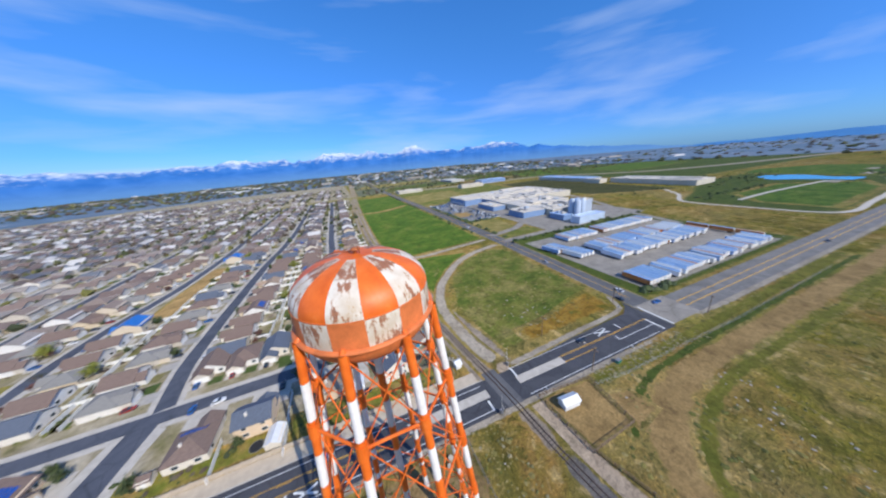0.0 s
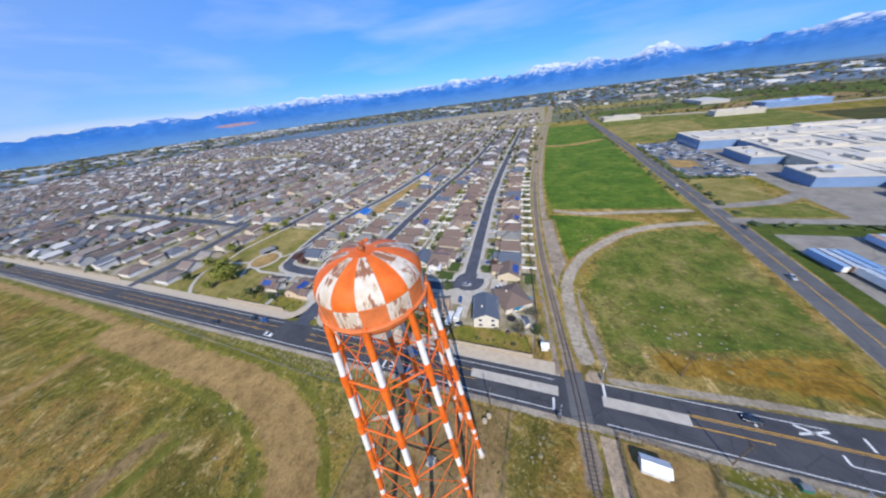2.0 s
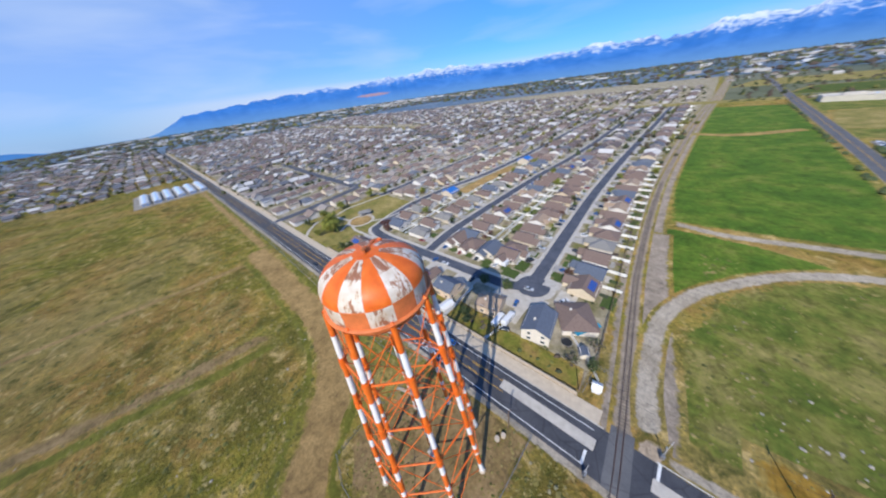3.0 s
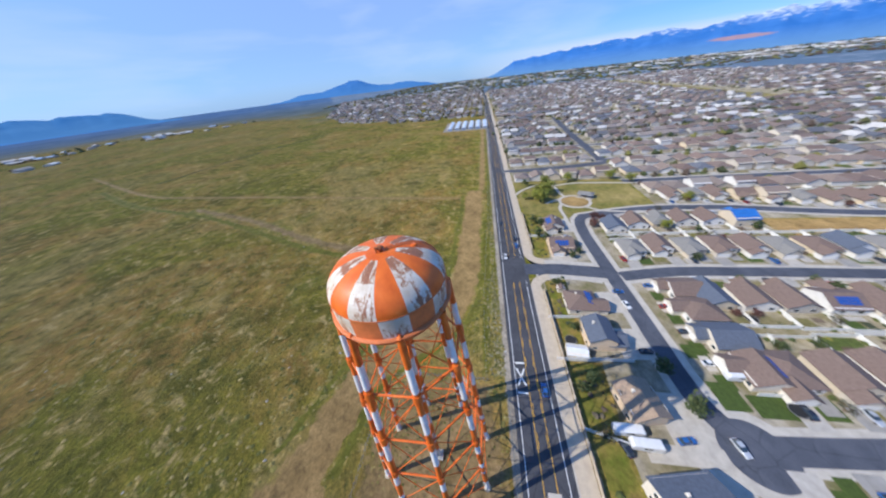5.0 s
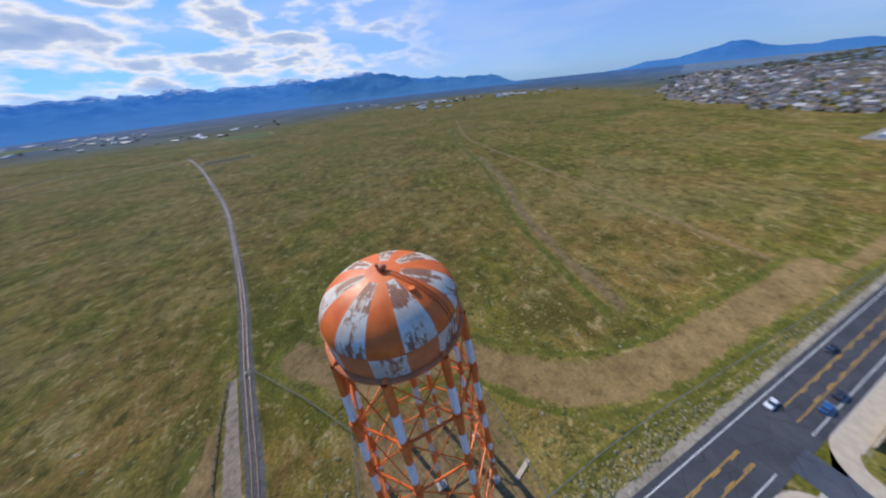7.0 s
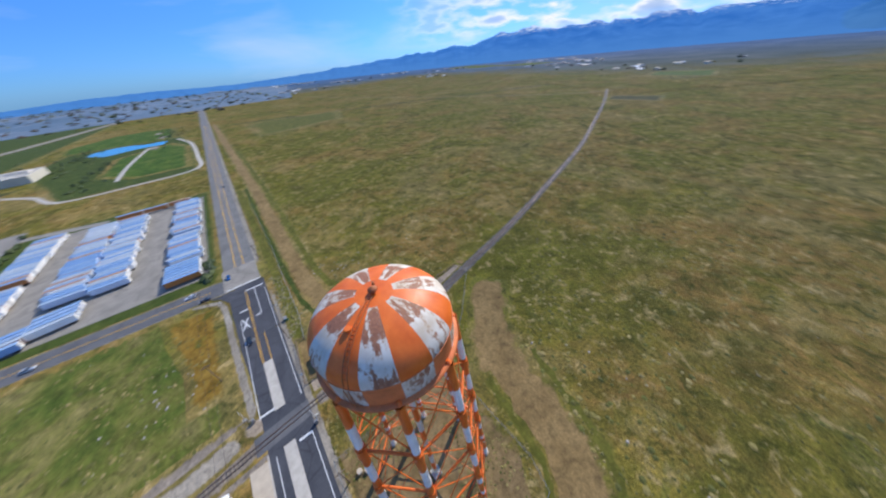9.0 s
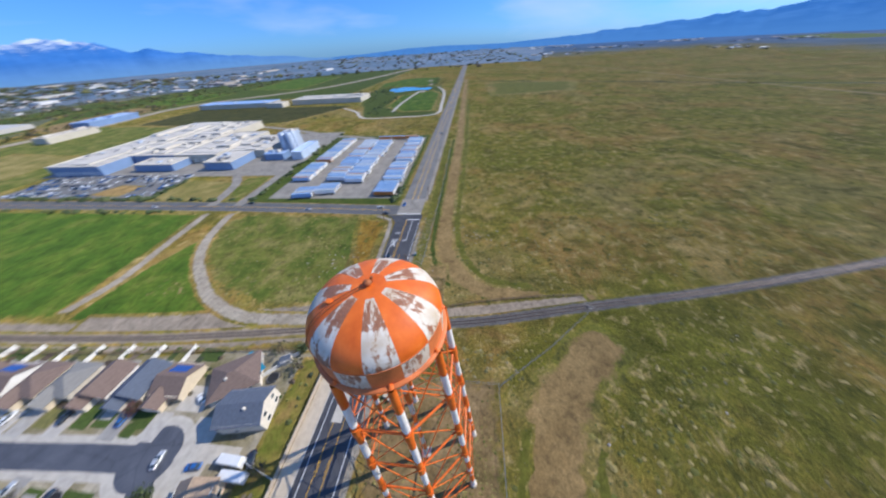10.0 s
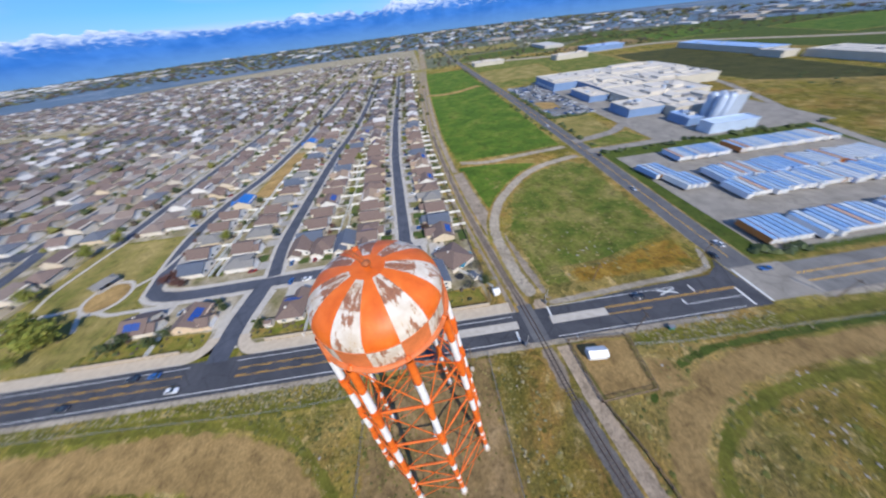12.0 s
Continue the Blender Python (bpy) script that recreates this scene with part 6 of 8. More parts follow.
for k in range(len(STREETS)):
    y = 91.0 if k < 3 else (142.0 if k < 5 else 50.0)
    while y < street_end(k) - 18:
        for side in (-1, 1):
            x = street_x(k, y) + side * (19.5 + rng.uniform(-1, 1))
            if k == 0 and side == 1:
                x = street_x(0, y) + 21.5
            if not free(x, y) or abs(y - 141) < 11 and k >= 5:
                continue
            turn = 90 if side > 0 else -90
            turn = -turn + rng.uniform(-1.5, 1.5)
            near = y < 300 and x > -170
            nth[k, side] = nth.get((k, side), -1) + 1
            order = ROOFS.get((k, side), "")
            pick = int(order[nth[k, side]]) if nth[k, side] < len(order) else rng.choice((0, 0, 0, 1, 1, 2, 3, 4, 5, 6))
            if not near and not (y < 330 and x > -330):
                rest.append((x, y))
            if near:
                settle(protos, pick, x, y + rng.uniform(-0.6, 0.6), turn)
            elif y < 330 and x > -330:
                settle(plains, rng.choice((0, 1, 1, 2)), x, y, turn)
            sx = street_x(k, y)
            a, b = sorted((sx + side * 4.3, x - side * 9.0))
            oy = rng.choice((-3.2, 3.2))
            drives.box(a, y + oy - 2.9, 0.0, b, y + oy + 2.9, 0.105)
            a4, b4 = sorted((sx + side * 7.2, x - side * 7.2))
            lawns_.box(a4, y - oy - 3.2, 0.0, b4, y - oy + 2.6, 0.085)
            if rng.random() < 0.75:
                a5, b5 = sorted((x + side * 8.2, x + side * 13.5))
                lawns_.box(a5, y - 6.4, 0.0, b5, y + rng.uniform(-1, 6.2), 0.085)
            if rng.random() < 0.6:
                a6, b6 = sorted((x + side * 6.4, x + side * 8.6))
                patios.box(a6, y - 2, 0.0, b6, y + 3.5, 0.1)
            if rng.random() < 0.5:
                a2, b2 = sorted((x - side * 6.5, x - side * 12))
                drives.box(a2, y - oy - 2.2, 0.0, b2, y - oy + 2.2, 0.1)
            if y < 330 and x > -330:
                for _ in range(9):
                    shrubs_at.append((x + side * rng.uniform(-7, 13.4), y + rng.choice((-6.3, 6.3)) + rng.uniform(-0.8, 0.8)))
                for _ in range(4):
                    shrubs_at.append((x + side * (13.3 + rng.uniform(-0.6, 0.2)), y + rng.uniform(-6, 6)))
                u, w = x + side * rng.uniform(7.5, 10.5), y + rng.uniform(-4, 3)
                beds.box(u - rng.uniform(0.8, 2.2), w - 1.2, 0.0, u + rng.uniform(0.8, 2.4), w + rng.uniform(0.6, 2.5), 0.112)
                if rng.random() < 0.5:
                    v = y - oy + rng.uniform(-1.5, 1.5)
                    beds.box(min(x - side * 6.6, x - side * 8.4), v - 1.6, 0.0, max(x - side * 6.6, x - side * 8.4), v + 1.6, 0.118)
            if near:
                fence_at.append((x + side * 7.5, y + 6.7, 0))
                if not (k == 0 and side == 1):
                    fence_at.append((x + side * 13.8, y, 90))
                if rng.random() < 0.7:
                    cars_at.append((x - side * 11.5, y + oy + rng.uniform(-1, 1), 0 if rng.random() < 0.5 else 180))
            else:
                a3, b3 = sorted((x + side * 4, x + side * 13))
                if rng.random() < 0.55:
                    fences_far.box(a3, y + 6.6, 0, b3, y + 6.76, 1.8)
            if rng.random() < 0.5:
                trees_at.append((x - side * rng.uniform(8, 13), y + rng.uniform(-7, 7), near))
            if rng.random() < 0.3:
                trees_at.append((x + side * rng.uniform(8, 13), y + rng.uniform(-7, 7), near))
        y += 13.4
tagged(new("driveways", drives.mesh("driveways", M["drive"])), "pale concrete driveways before the houses", "driveway", "", "stuff")
tagged(new("house_lawns", lawns_.mesh("house_lawns", M["yard_lawn"])), "small green and straw lawns of the houses", "lawn", "", "stuff")
tagged(new("planting_beds", beds.mesh("planting_beds", M["bed"])), "dark mulch and bark planting beds round the houses", "garden bed", "", "stuff")
tagged(new("patios", patios.mesh("patios", M["drive"])), "pale concrete patios behind the houses", "patio", "", "stuff")
tagged(new("far_yard_fences", fences_far.mesh("far_yard_fences", M["vinyl"])), "white vinyl fences between far yards", "fence", "", "stuff")
for x0, y0, x1, y1 in ((-22, 63, -8, 72), (-8, 55, -3.5, 74), (-3.4, 66, 3, 75), (-46, 61, -33, 71), (-66, 62, -54, 69), (-95, 50, -89.5, 62), (-136, 62, -119, 69), (4, 76, 12, 86)):
    slab("driveway", x0, y0, x1, y1, 0.11, M["concrete"], "pale concrete driveway", "driveway", 0.1)


# houses west of the park
for n in range(6):
    for x, turn in ((-217, -90), (-264, 90)):
        settle(plains, rng.choice((0, 1, 1, 2)), x + rng.uniform(-1, 1), 49 + n * 13.6, turn)
# the row that faces the cross street
for i, x, y in ((3, -29.5, 97.5), (4, -42, 96.5), (1, -54.5, 96), (0, -67, 97)):
    settle(protos, i, x, y, rng.uniform(-1, 1))
    slab("driveway", x - 6, 84.5, x - 0.5, 87.5, 0.11, M["concrete"], "pale concrete driveway", "driveway", 0.1)
    slab("front_lawn", x + 0.5, 84.8, x + 5.5, 89, 0.09, M["yard_lawn"], "small front lawn", "lawn", 0.08)
    cars_at.append((x - 3, 86.2, 90))
    fence_at.append((x + 6.6, 99, 90))


def vinyl_fence():
    f = thing("yard_fence", "white vinyl fence between two yards", "fence", (0, 0, 0), 0, "yard fences")
    for k in range(3):
        part("panel", Shape().box(-6.5 + k * 4.3, -0.05, 0.05, -2.3 + k * 4.3, 0.05, 1.75), M["vinyl"], f)
    for k in range(4):
        part("post", Shape().box(-6.6 + k * 4.3 - 0.08, -0.09, 0, -6.6 + k * 4.3 + 0.08, 0.09, 1.95), M["vinyl"], f)
    return f


proto_fence = vinyl_fence()
for i, (x, y, t) in enumerate(fence_at + [(-31.4, 45, 90), (-31.8, 57, 90), (-50.5, 46, 92), (10.5, 69, 132), (19.5, 59.5, 138), (-114, 48, 90), (-8, 47, 75), (25.5, 54, 130)]):
    m = pose(x, y, 0, 0, 0, t)
    if i == 0:
        proto_fence.matrix_basis = m
    else:
        copy_thing(proto_fence, m)

# ---------- trees ----------


def tree(kind, height, spread, leaves, label, leaf=0.34, seed=1):
    r = random.Random(seed)
    t = thing("tree", label, "tree", (0, 0, 0), 0, "garden trees")
    wood = Shape()
    fork = height * 0.34
    wood.tube((0, 0, -0.1), (0.05, 0.03, fork), 0.05 * height * 0.55, 0.035 * height * 0.5, 7)
    tips = []
    for k in range(6):
        a = k * 1.05 + r.uniform(-0.3, 0.3)
        e = Vector((math.cos(a) * spread * r.uniform(0.45, 0.8), math.sin(a) * spread * r.uniform(0.45, 0.8), height * r.uniform(0.6, 0.9)))
        wood.tube((0.05, 0.03, fork * r.uniform(0.8, 1.0)), tuple(e), 0.028 * height * 0.45, 0.02, 5)
        tips.append(e)
        for j in range(2):
            g = e * r.uniform(0.5, 0.8) + Vector((r.uniform(-1, 1), r.uniform(-1, 1), r.uniform(0.2, 0.8))) * spread * 0.4
            wood.tube(tuple(e * 0.6 + Vector((0, 0, fork * 0.4))), tuple(g), 0.03, 0.012, 4)
            tips.append(g)
    tips.append(Vector((0, 0, height * 0.93)))
    part("trunk", wood, M["wood"], t)
    crown = Shape()
    for k in range(leaves):
        c = r.choice(tips)
        p = c + Vector((r.gauss(0, 1), r.gauss(0, 1), r.gauss(0, 0.8))) * spread * 0.24
        u = Vector((r.uniform(-1, 1), r.uniform(-1, 1), r.uniform(-0.6, 0.6))).normalized()
        w = u.cross(Vector((r.uniform(-1, 1), r.uniform(-1, 1), r.uniform(-1, 1)))).normalized()
        q = leaf * r.uniform(0.6, 1.5)
        crown.poly([tuple(p + u * q), tuple(p + w * q * 0.7), tuple(p - u * q), tuple(p - w * q * 0.7)])
    part("crown", crown, M[kind], t)
    return t


tree_protos = [tree("leaf_yellow", 6.5, 3.4, 620, "young tree in fresh yellow-green leaf", 0.36, 3), tree("leaf_green", 4.6, 2.0, 420, "small dark green garden tree", 0.28, 4),
               tree("leaf_red", 4.2, 2.2, 360, "plum tree with dark red leaves", 0.28, 5), tree("far_tree", 5.0, 2.4, 220, "nearly bare garden tree in early spring", 0.22, 6)]


def plant_tree(i, x, y, s=1.0):
    ob = tree_protos[i]
    m = pose(x, y, 0, 0, 0, rng.uniform(0, 360)) @ Matrix.Scale(s, 4)
    if ob.name in used:
        c = copy_thing(ob, m)
        c.matrix_basis = m
    else:
        used.add(ob.name)
        ob.matrix_basis = m


for x, y, s in ((-163, 56, 1.6), (-168, 54, 1.4), (-176, 62, 1.5), (-182, 65, 1.4), (-178, 57, 1.2), (-170, 46, 0.9), (-198, 66, 1.3), (-204, 86, 1.2), (-196, 132, 1.2)):
    plant_tree(0, x, y, s)
for i, x, y, s in ((1, -198, 50, 1.4), (1, -162, 57, 0.9), (1, -131, 46, 1.3), (1, -128, 50, 1.2), (1, -114, 46, 1.2), (1, -110, 50, 1.1), (1, -92, 60, 0.9), (1, -96, 64, 0.8), (1, -70, 47, 1.0), (1, -24, 47, 1.0), (1, -21, 43.5, 0.9),
                   (1, -29, 70, 1.3), (1, -17, 72, 1.4), (1, -45, 48, 0.8), (2, -135, 84.5, 1.2), (2, -132, 88, 1.2), (2, -124, 80.5, 1.1), (2, -128, 82, 1.0), (3, 20, 50, 1.2), (3, 26, 60, 1.3), (3, -8, 45, 1.0), (1, 27, 52, 1.0), (0, -120, 118, 0.9), (0, -205, 120, 1.2)):
    plant_tree(i, x, y, s)
far_trees = []
for x, y, near in trees_at:
    if near:
        plant_tree(rng.choice((0, 1, 1, 2, 3, 3)), x, y, rng.uniform(0.7, 1.05))
    else:
        far_trees.append((x, y))


def pavilion(x, y, turn):
    p = thing("pavilion", "open park pavilion with a grey hip roof", "pavilion", (x, y, 0), turn)
    part("roof", hip_roof(Shape(), -5, -3, 5, 3, 3.0, 1.5, 0.6), M["roof_grey"], p)
    for px_, py_ in ((-4.6, -2.6), (4.6, -2.6), (-4.6, 2.6), (4.6, 2.6)):
        part("post", Shape().box(px_ - 0.12, py_ - 0.12, 0, px_ + 0.12, py_ + 0.12, 3.0), M["wood"], p)
    part("slab", Shape().box(-5.5, -3.5, 0.0, 5.5, 3.5, 0.11), M["concrete"], p)
    part("table", Shape().box(-1.2, -0.5, 0.1, 1.2, 0.5, 0.85), M["wood"], p)


pavilion(-170.5, 90.5, 62)

# ---------- vehicles ----------
def loft(s, sections):
    """A closed body from cross sections (lists of points of one length)."""
    b, n = len(s.v), len(sections[0])
    s.quad_strip(sections, True)
    s.f += [tuple(b + i for i in reversed(range(n))), tuple(b + (len(sections) - 1) * n + i for i in range(n))]
    s.mi += [0, 0]
    return s


def car(paint, label, detail=True, group="cars"):
    c = thing("car", label, "car", (0, 0, 0), 0, group)
    body = Shape()
    secs = []
    for x, w, z0, z1 in ((-2.3, 0.74, 0.42, 0.72), (-2.15, 0.86, 0.3, 0.92), (-1.3, 0.9, 0.25, 0.98), (0.9, 0.9, 0.25, 0.95), (1.9, 0.88, 0.28, 0.84), (2.25, 0.74, 0.36, 0.66)):
        secs.append([(x, -w, z0), (x, w, z0), (x, w, z1 - 0.12), (x, w - 0.12, z1), (x, -w + 0.12, z1), (x, -w, z1 - 0.12)])
    loft(body, secs)
    part("body", body, M["car_" + paint], c)
    cab = Shape()
    loft(cab, [[(x, -w, 0.9), (x, w, 0.9), (x, w - 0.16, z1), (x, -w + 0.16, z1)] for x, w, z1 in ((-1.95, 0.8, 0.95), (-1.35, 0.84, 1.42), (0.1, 0.84, 1.44), (0.98, 0.8, 0.95))])
    glasshouse = part("glasshouse", cab, M["glass"], c, "dark tinted windows")
    part("roof_panel", Shape().box(-1.3, -0.64, 1.4, 0.08, 0.64, 1.47), M["car_" + paint], glasshouse)
    for x in (-1.42, 1.42):
        for y in (-0.82, 0.82):
            wheel = part("wheel", Shape().tube((x, y - 0.1, 0.32), (x, y + 0.1, 0.32), 0.33, None, 12), M["rubber"], c)
            if detail:
                part("rim", Shape().tube((x, y - 0.115, 0.32), (x, y + 0.115, 0.32), 0.19, None, 8), M["steel"], wheel)
    if detail:
        for y in (-0.6, 0.6):
            part("headlight", Shape().box(2.1, y - 0.16, 0.6, 2.26, y + 0.16, 0.72), M["vinyl"], c)
            part("tail_light", Shape().box(-2.3, y - 0.16, 0.66, -2.18, y + 0.16, 0.78), M["car_red"], c)
    return c


car_protos = {k: car(k, k.replace("dark", "dark grey") + " painted saloon car on the asphalt", True) for k in CAR_PAINTS}


def park_car(key, x, y, turn, z=0.1):
    ob = car_protos[key]
    m = pose(x, y, z, 0, 0, turn)
    if ob.name in used:
        copy_thing(ob, m)
    else:
        used.add(ob.name)
        ob.matrix_basis = m


park_car("blue", -20, 31.9, 180)
for key, x, y, t in (("white", -93, 25.2, 0), ("blue", -104, 32, 180), ("dark", -131, 25, 0), ("dark", -112, 32, 180), ("dark", 84, 33.6, 180), ("dark", 128.5, 48, 88), ("white", 137, 54, 88), ("blue", 141, 37, 180),
                     ("silver", 134, 108, 268), ("dark", 143, 160, 90), ("white", 137, 240, 268), ("dark", 320, 28, 180), ("dark", -6, 50, 200), ("silver", -8.5, 78, 10), ("blue", -9, 66, 100), ("white", 8, 79, 60),
                     ("blue", -66, 72, 90), ("white", -58, 72, 12), ("red", -90, 84, 10), ("silver", -113, 62, 90), ("dark", -36, 69, 90)):
    park_car(key, x, y, t)
for x, y, t in cars_at:
    park_car(rng.choice(("white", "silver", "dark", "dark", "blue", "red", "white")), x, y, t)
lot_protos = [car(k, ("pale " if k == "silver" else "") + k + " car in the plant's car park", False, "cars in the car park") for k in ("white", "silver", "dark", "blue")]
for r, x in enumerate((156, 162, 171, 177, 186, 192, 199)):
    for k in range(52):
        if rng.random() < 0.42 and (k + r) % 13 and not (r < 4 and 9 < k < 21):
            i = rng.choice((0, 0, 1, 2, 3))
            settle(lot_protos, i, x + rng.uniform(-0.3, 0.3), 266 + k * 3.1, rng.choice((0, 180)))


def caravan(label):
    c = thing("caravan", label, "caravan")
    s = Shape()
    loft(s, [[(x, -1.2, z0), (x, 1.2, z0), (x, 1.2, z1 - 0.2), (x, 1.0, z1), (x, -1.0, z1), (x, -1.2, z1 - 0.2)] for x, z0, z1 in ((-3.8, 0.8, 2.4), (-3.4, 0.55, 2.9), (3.4, 0.55, 2.9), (3.8, 0.9, 2.5))])
    part("body", s, M["white_metal"], c)
    for y in (-1.21, 1.21):
        part("window", Shape().box(-1, y - 0.03, 1.5, 1, y + 0.03, 2.2), M["glass"], c)
    for x in (-0.5, 0.5):
        for y in (-1.05, 1.05):
            part("wheel", Shape().tube((x, y - 0.12, 0.35), (x, y + 0.12, 0.35), 0.36, None, 10), M["rubber"], c)
    part("drawbar", Shape().tube((3.7, 0, 0.6), (5.0, 0, 0.55), 0.07), M["steel"], c)
    return c


for x, y, t in ((-10.1, 52, 90), (-6.9, 55, 88), (-28, 91, 90), (-63, 96, 88)):
    put(caravan("white caravan parked beside a house"), x, y, t)


def trampoline(x, y):
    t = thing("trampoline", "round dark garden trampoline on a lawn", "trampoline", (x, y, 0))
    part("mat", Shape().lathe(((1.9, 0.82), (0.02, 0.8)), 24), M["rubber"], t)
    ring = Shape().lathe(((1.94, 0.86), (2.06, 0.86), (2.06, 0.76), (1.94, 0.76), (1.94, 0.86)), 24)
    part("ring", ring, M["steel"], t)
    for k in range(4):
        a = math.pi / 4 + k * math.pi / 2
        part("leg", Shape().tube((1.95 * math.cos(a), 1.95 * math.sin(a), 0), (1.95 * math.cos(a), 1.95 * math.sin(a), 0.82), 0.04, None, 5), M["steel"], t)


for x, y in ((16.5, 58.0), (-19, 99), (-39.5, 45), (-52, 112), (-36, 100)):
    trampoline(x, y)


def shed(w, d, h, wall, roof_mat, label, x, y, t):
    s = thing("shed", label, "shed", (x, y, 0), t)
    part("wall", gable_wall(Shape(), -w / 2, -d / 2, w / 2, d / 2, h, 0.7, "x"), wall, s)
    part("roof", gable_roof(Shape(), -w / 2, -d / 2, w / 2, d / 2, h, 0.95, 0.3, "x", 0.1), roof_mat, s)
    part("door", Shape().box(-0.6, -d / 2 - 0.05, 0, 0.6, -d / 2 + 0.03, 2.0), M["garage"], s)


shed(5.8, 3.4, 2.4, M["white_metal"], M["white_metal"], "white metal shed in a fenced earth yard", 55.6, 14.2, -4)
shed(2.4, 2.8, 2.2, M["white_metal"], M["white_metal"], "white equipment hut beside the railway crossing", 30, 46, 8)
shed(3.4, 3.0, 2.2, M["siding_cream"], M["roof_slate"], "small garden shed with slate roof", 23, 56.5, 118)
shed(6.5, 4.5, 2.4, M["siding_cream"], M["white_metal"], "white-roofed carport shed in a back garden", -34.2, 45.5, 84)
shed(3.2, 3.0, 2.2, M["siding_cream"], M["roof_brown"], "small garden shed with brown roof", -67, 48, 0)


# ---------- walls, fences, poles ----------
def road_wall(x0, x1, y):
    w = thing("road_wall", "tan concrete panel wall along the pavement", "wall", (0, 0, 0), 0, "", "structure")
    n = int((x1 - x0) / 4)
    panel = Shape().box(0.12, -0.08, 0, 3.9, 0.08, 1.75).mesh("wall_panel", M["blockwall"])
    pier = Shape().box(-0.18, -0.18, 0, 0.18, 0.18, 2.0).mesh("pier", M["blockwall"])
    for k in range(n):
        for name, me in (("wall_panel", panel), ("pier", pier)):
            ob = new(name, me)
            ob.parent = w
            ob.matrix_basis = pose(x0 + k * 4, y, 0.0)


road_wall(-66, 28, 40.5)
road_wall(-144, -98, 40.5)
road_wall(-460, -262, 40.6)


def chain_fence(pts, label, h=2.0, step=3.6, timber=False):
    f = thing("fence", label, "fence")
    mat = M["wood"] if timber else M["chain"]
    post = Shape().tube((0, 0, 0), (0, 0, h + 0.1), 0.15 if timber else 0.05, None, 6).mesh("post", mat)
    for a, b in zip(pts, pts[1:]):
        L = math.dist(a, b)
        n = max(1, round(L / step))
        for k in range(n):
            ob = new("post", post)
            ob.parent = f
            ob.matrix_basis = pose(a[0] + (b[0] - a[0]) * k / n, a[1] + (b[1] - a[1]) * k / n, 0)
        part("top_rail", Shape().tube((*a, h), (*b, h), 0.09 if timber else 0.035, None, 5), mat, f)
        wires = Shape()
        for i in range(3 if timber else 7):
            wires.tube((*a, 0.2 + i * (h - 0.3) / (3 if timber else 7)), (*b, 0.2 + i * (h - 0.3) / (3 if timber else 7)), 0.05 if timber else 0.012, None, 4, 0, False)
        tagged(part("wire_mesh", wires, mat, f), "", "", "", "stuff")
    return f


chain_fence([(-22, 14), (-22.5, -12), (-21.5, -19), (-14, -21.5), (19.8, -21.4), (20, 20.6), (-20, 20.2)], "grey chain-link fence round the tower yard")
chain_fence([(19.4, -22), (34.5, -41.5), (51.5, -60.4)], "grey wire fence across the grass")
chain_fence([(-22.3, 13.6), (-44, 12.8), (-62, 12.9), (-102, 14.6), (-144, 16), (-190, 17.5), (-330, 19)], "grey chain-link fence along the road verge", 1.8, 4.5)
chain_fence([(49, 20.6), (49.8, 0.4), (67.4, 1.2), (69.6, 18.6), (49, 20.6)], "weathered timber post fence round the shed yard", 1.5, 3.0, True)
chain_fence([(69.5, 15.4), (84, 13.7), (123, 13), (156, 12), (260, 12.5)], "grey chain-link fence along the road verge", 1.8, 4.5)
chain_fence([(50.5, 0), (54, -12), (57.4, -30), (59.8, -48), (60.4, -61)], "weathered timber post fence beside the railway", 1.3, 4.0, True)
chain_fence([(27, 42), (28, 54), (33, 53.5)], "dark wire fence round the equipment hut", 1.8, 3.0)
chain_fence([(27.5, 56), (24.5, 90), (21, 130), (17, 190), (15, 270), (15, 330)], "dark timber fence behind the railway gardens", 1.8, 5.0, True)
chain_fence([(148, 44.6), (308, 45)], "chain-link fence round the trailer lot", 2.2, 5.0)


def utility_pole(x, y, h, turn=0.0):
    p = thing("utility_pole", "weathered timber power pole with crossarm", "power pole", (x, y, 0), turn, "power poles")
    part("shaft", Shape().tube((0, 0, -0.2), (0, 0, h), 0.2, 0.12, 9), M["wood"], p)
    arm = part("crossarm", Shape().box(-0.09, -1.3, h - 1.0, 0.09, 1.3, h - 0.8), M["wood"], p)
    for k in (-1.15, -0.4, 0.4, 1.15):
        part("insulator", Shape().tube((0, k, h - 0.8), (0, k, h - 0.55), 0.07, 0.05, 7), M["steel"], arm)


def overhead_wire(a, b, sag, off):
    w = Shape()
    n = 12
    pts = []
    for k in range(n + 1):
        t = k / n
        pts.append((a[0] + (b[0] - a[0]) * t, a[1] + (b[1] - a[1]) * t + off, a[2] + (b[2] - a[2]) * t - sag * 4 * t * (1 - t)))
    for p, q in zip(pts, pts[1:]):
        w.tube(p, q, 0.035, None, 4, 0, False)
    tagged(new("power_line", w.mesh("power_line", M["rubber"])), "thin dark overhead power line", "power line")


poles = [(26, 42.0, 10.5), (72, 44.5, 10.5), (121, 46.5, 10.5)]
for x, y, h in poles + [(74, 20.5, 10.5), (13.5, 19, 9.5), (150, 20.5, 10)]:
    utility_pole(x, y, h)
for a, b in zip(poles, poles[1:]):
    for off in (-1.15, 1.15):
        overhead_wire((a[0], a[1], a[2] - 0.55), (b[0], b[1], b[2] - 0.55), 0.9, off)
for off in (-1.15, 1.15):
    overhead_wire((72, 44.5, 9.95), (74, 20.5, 9.95), 0.4, off * 0.1)


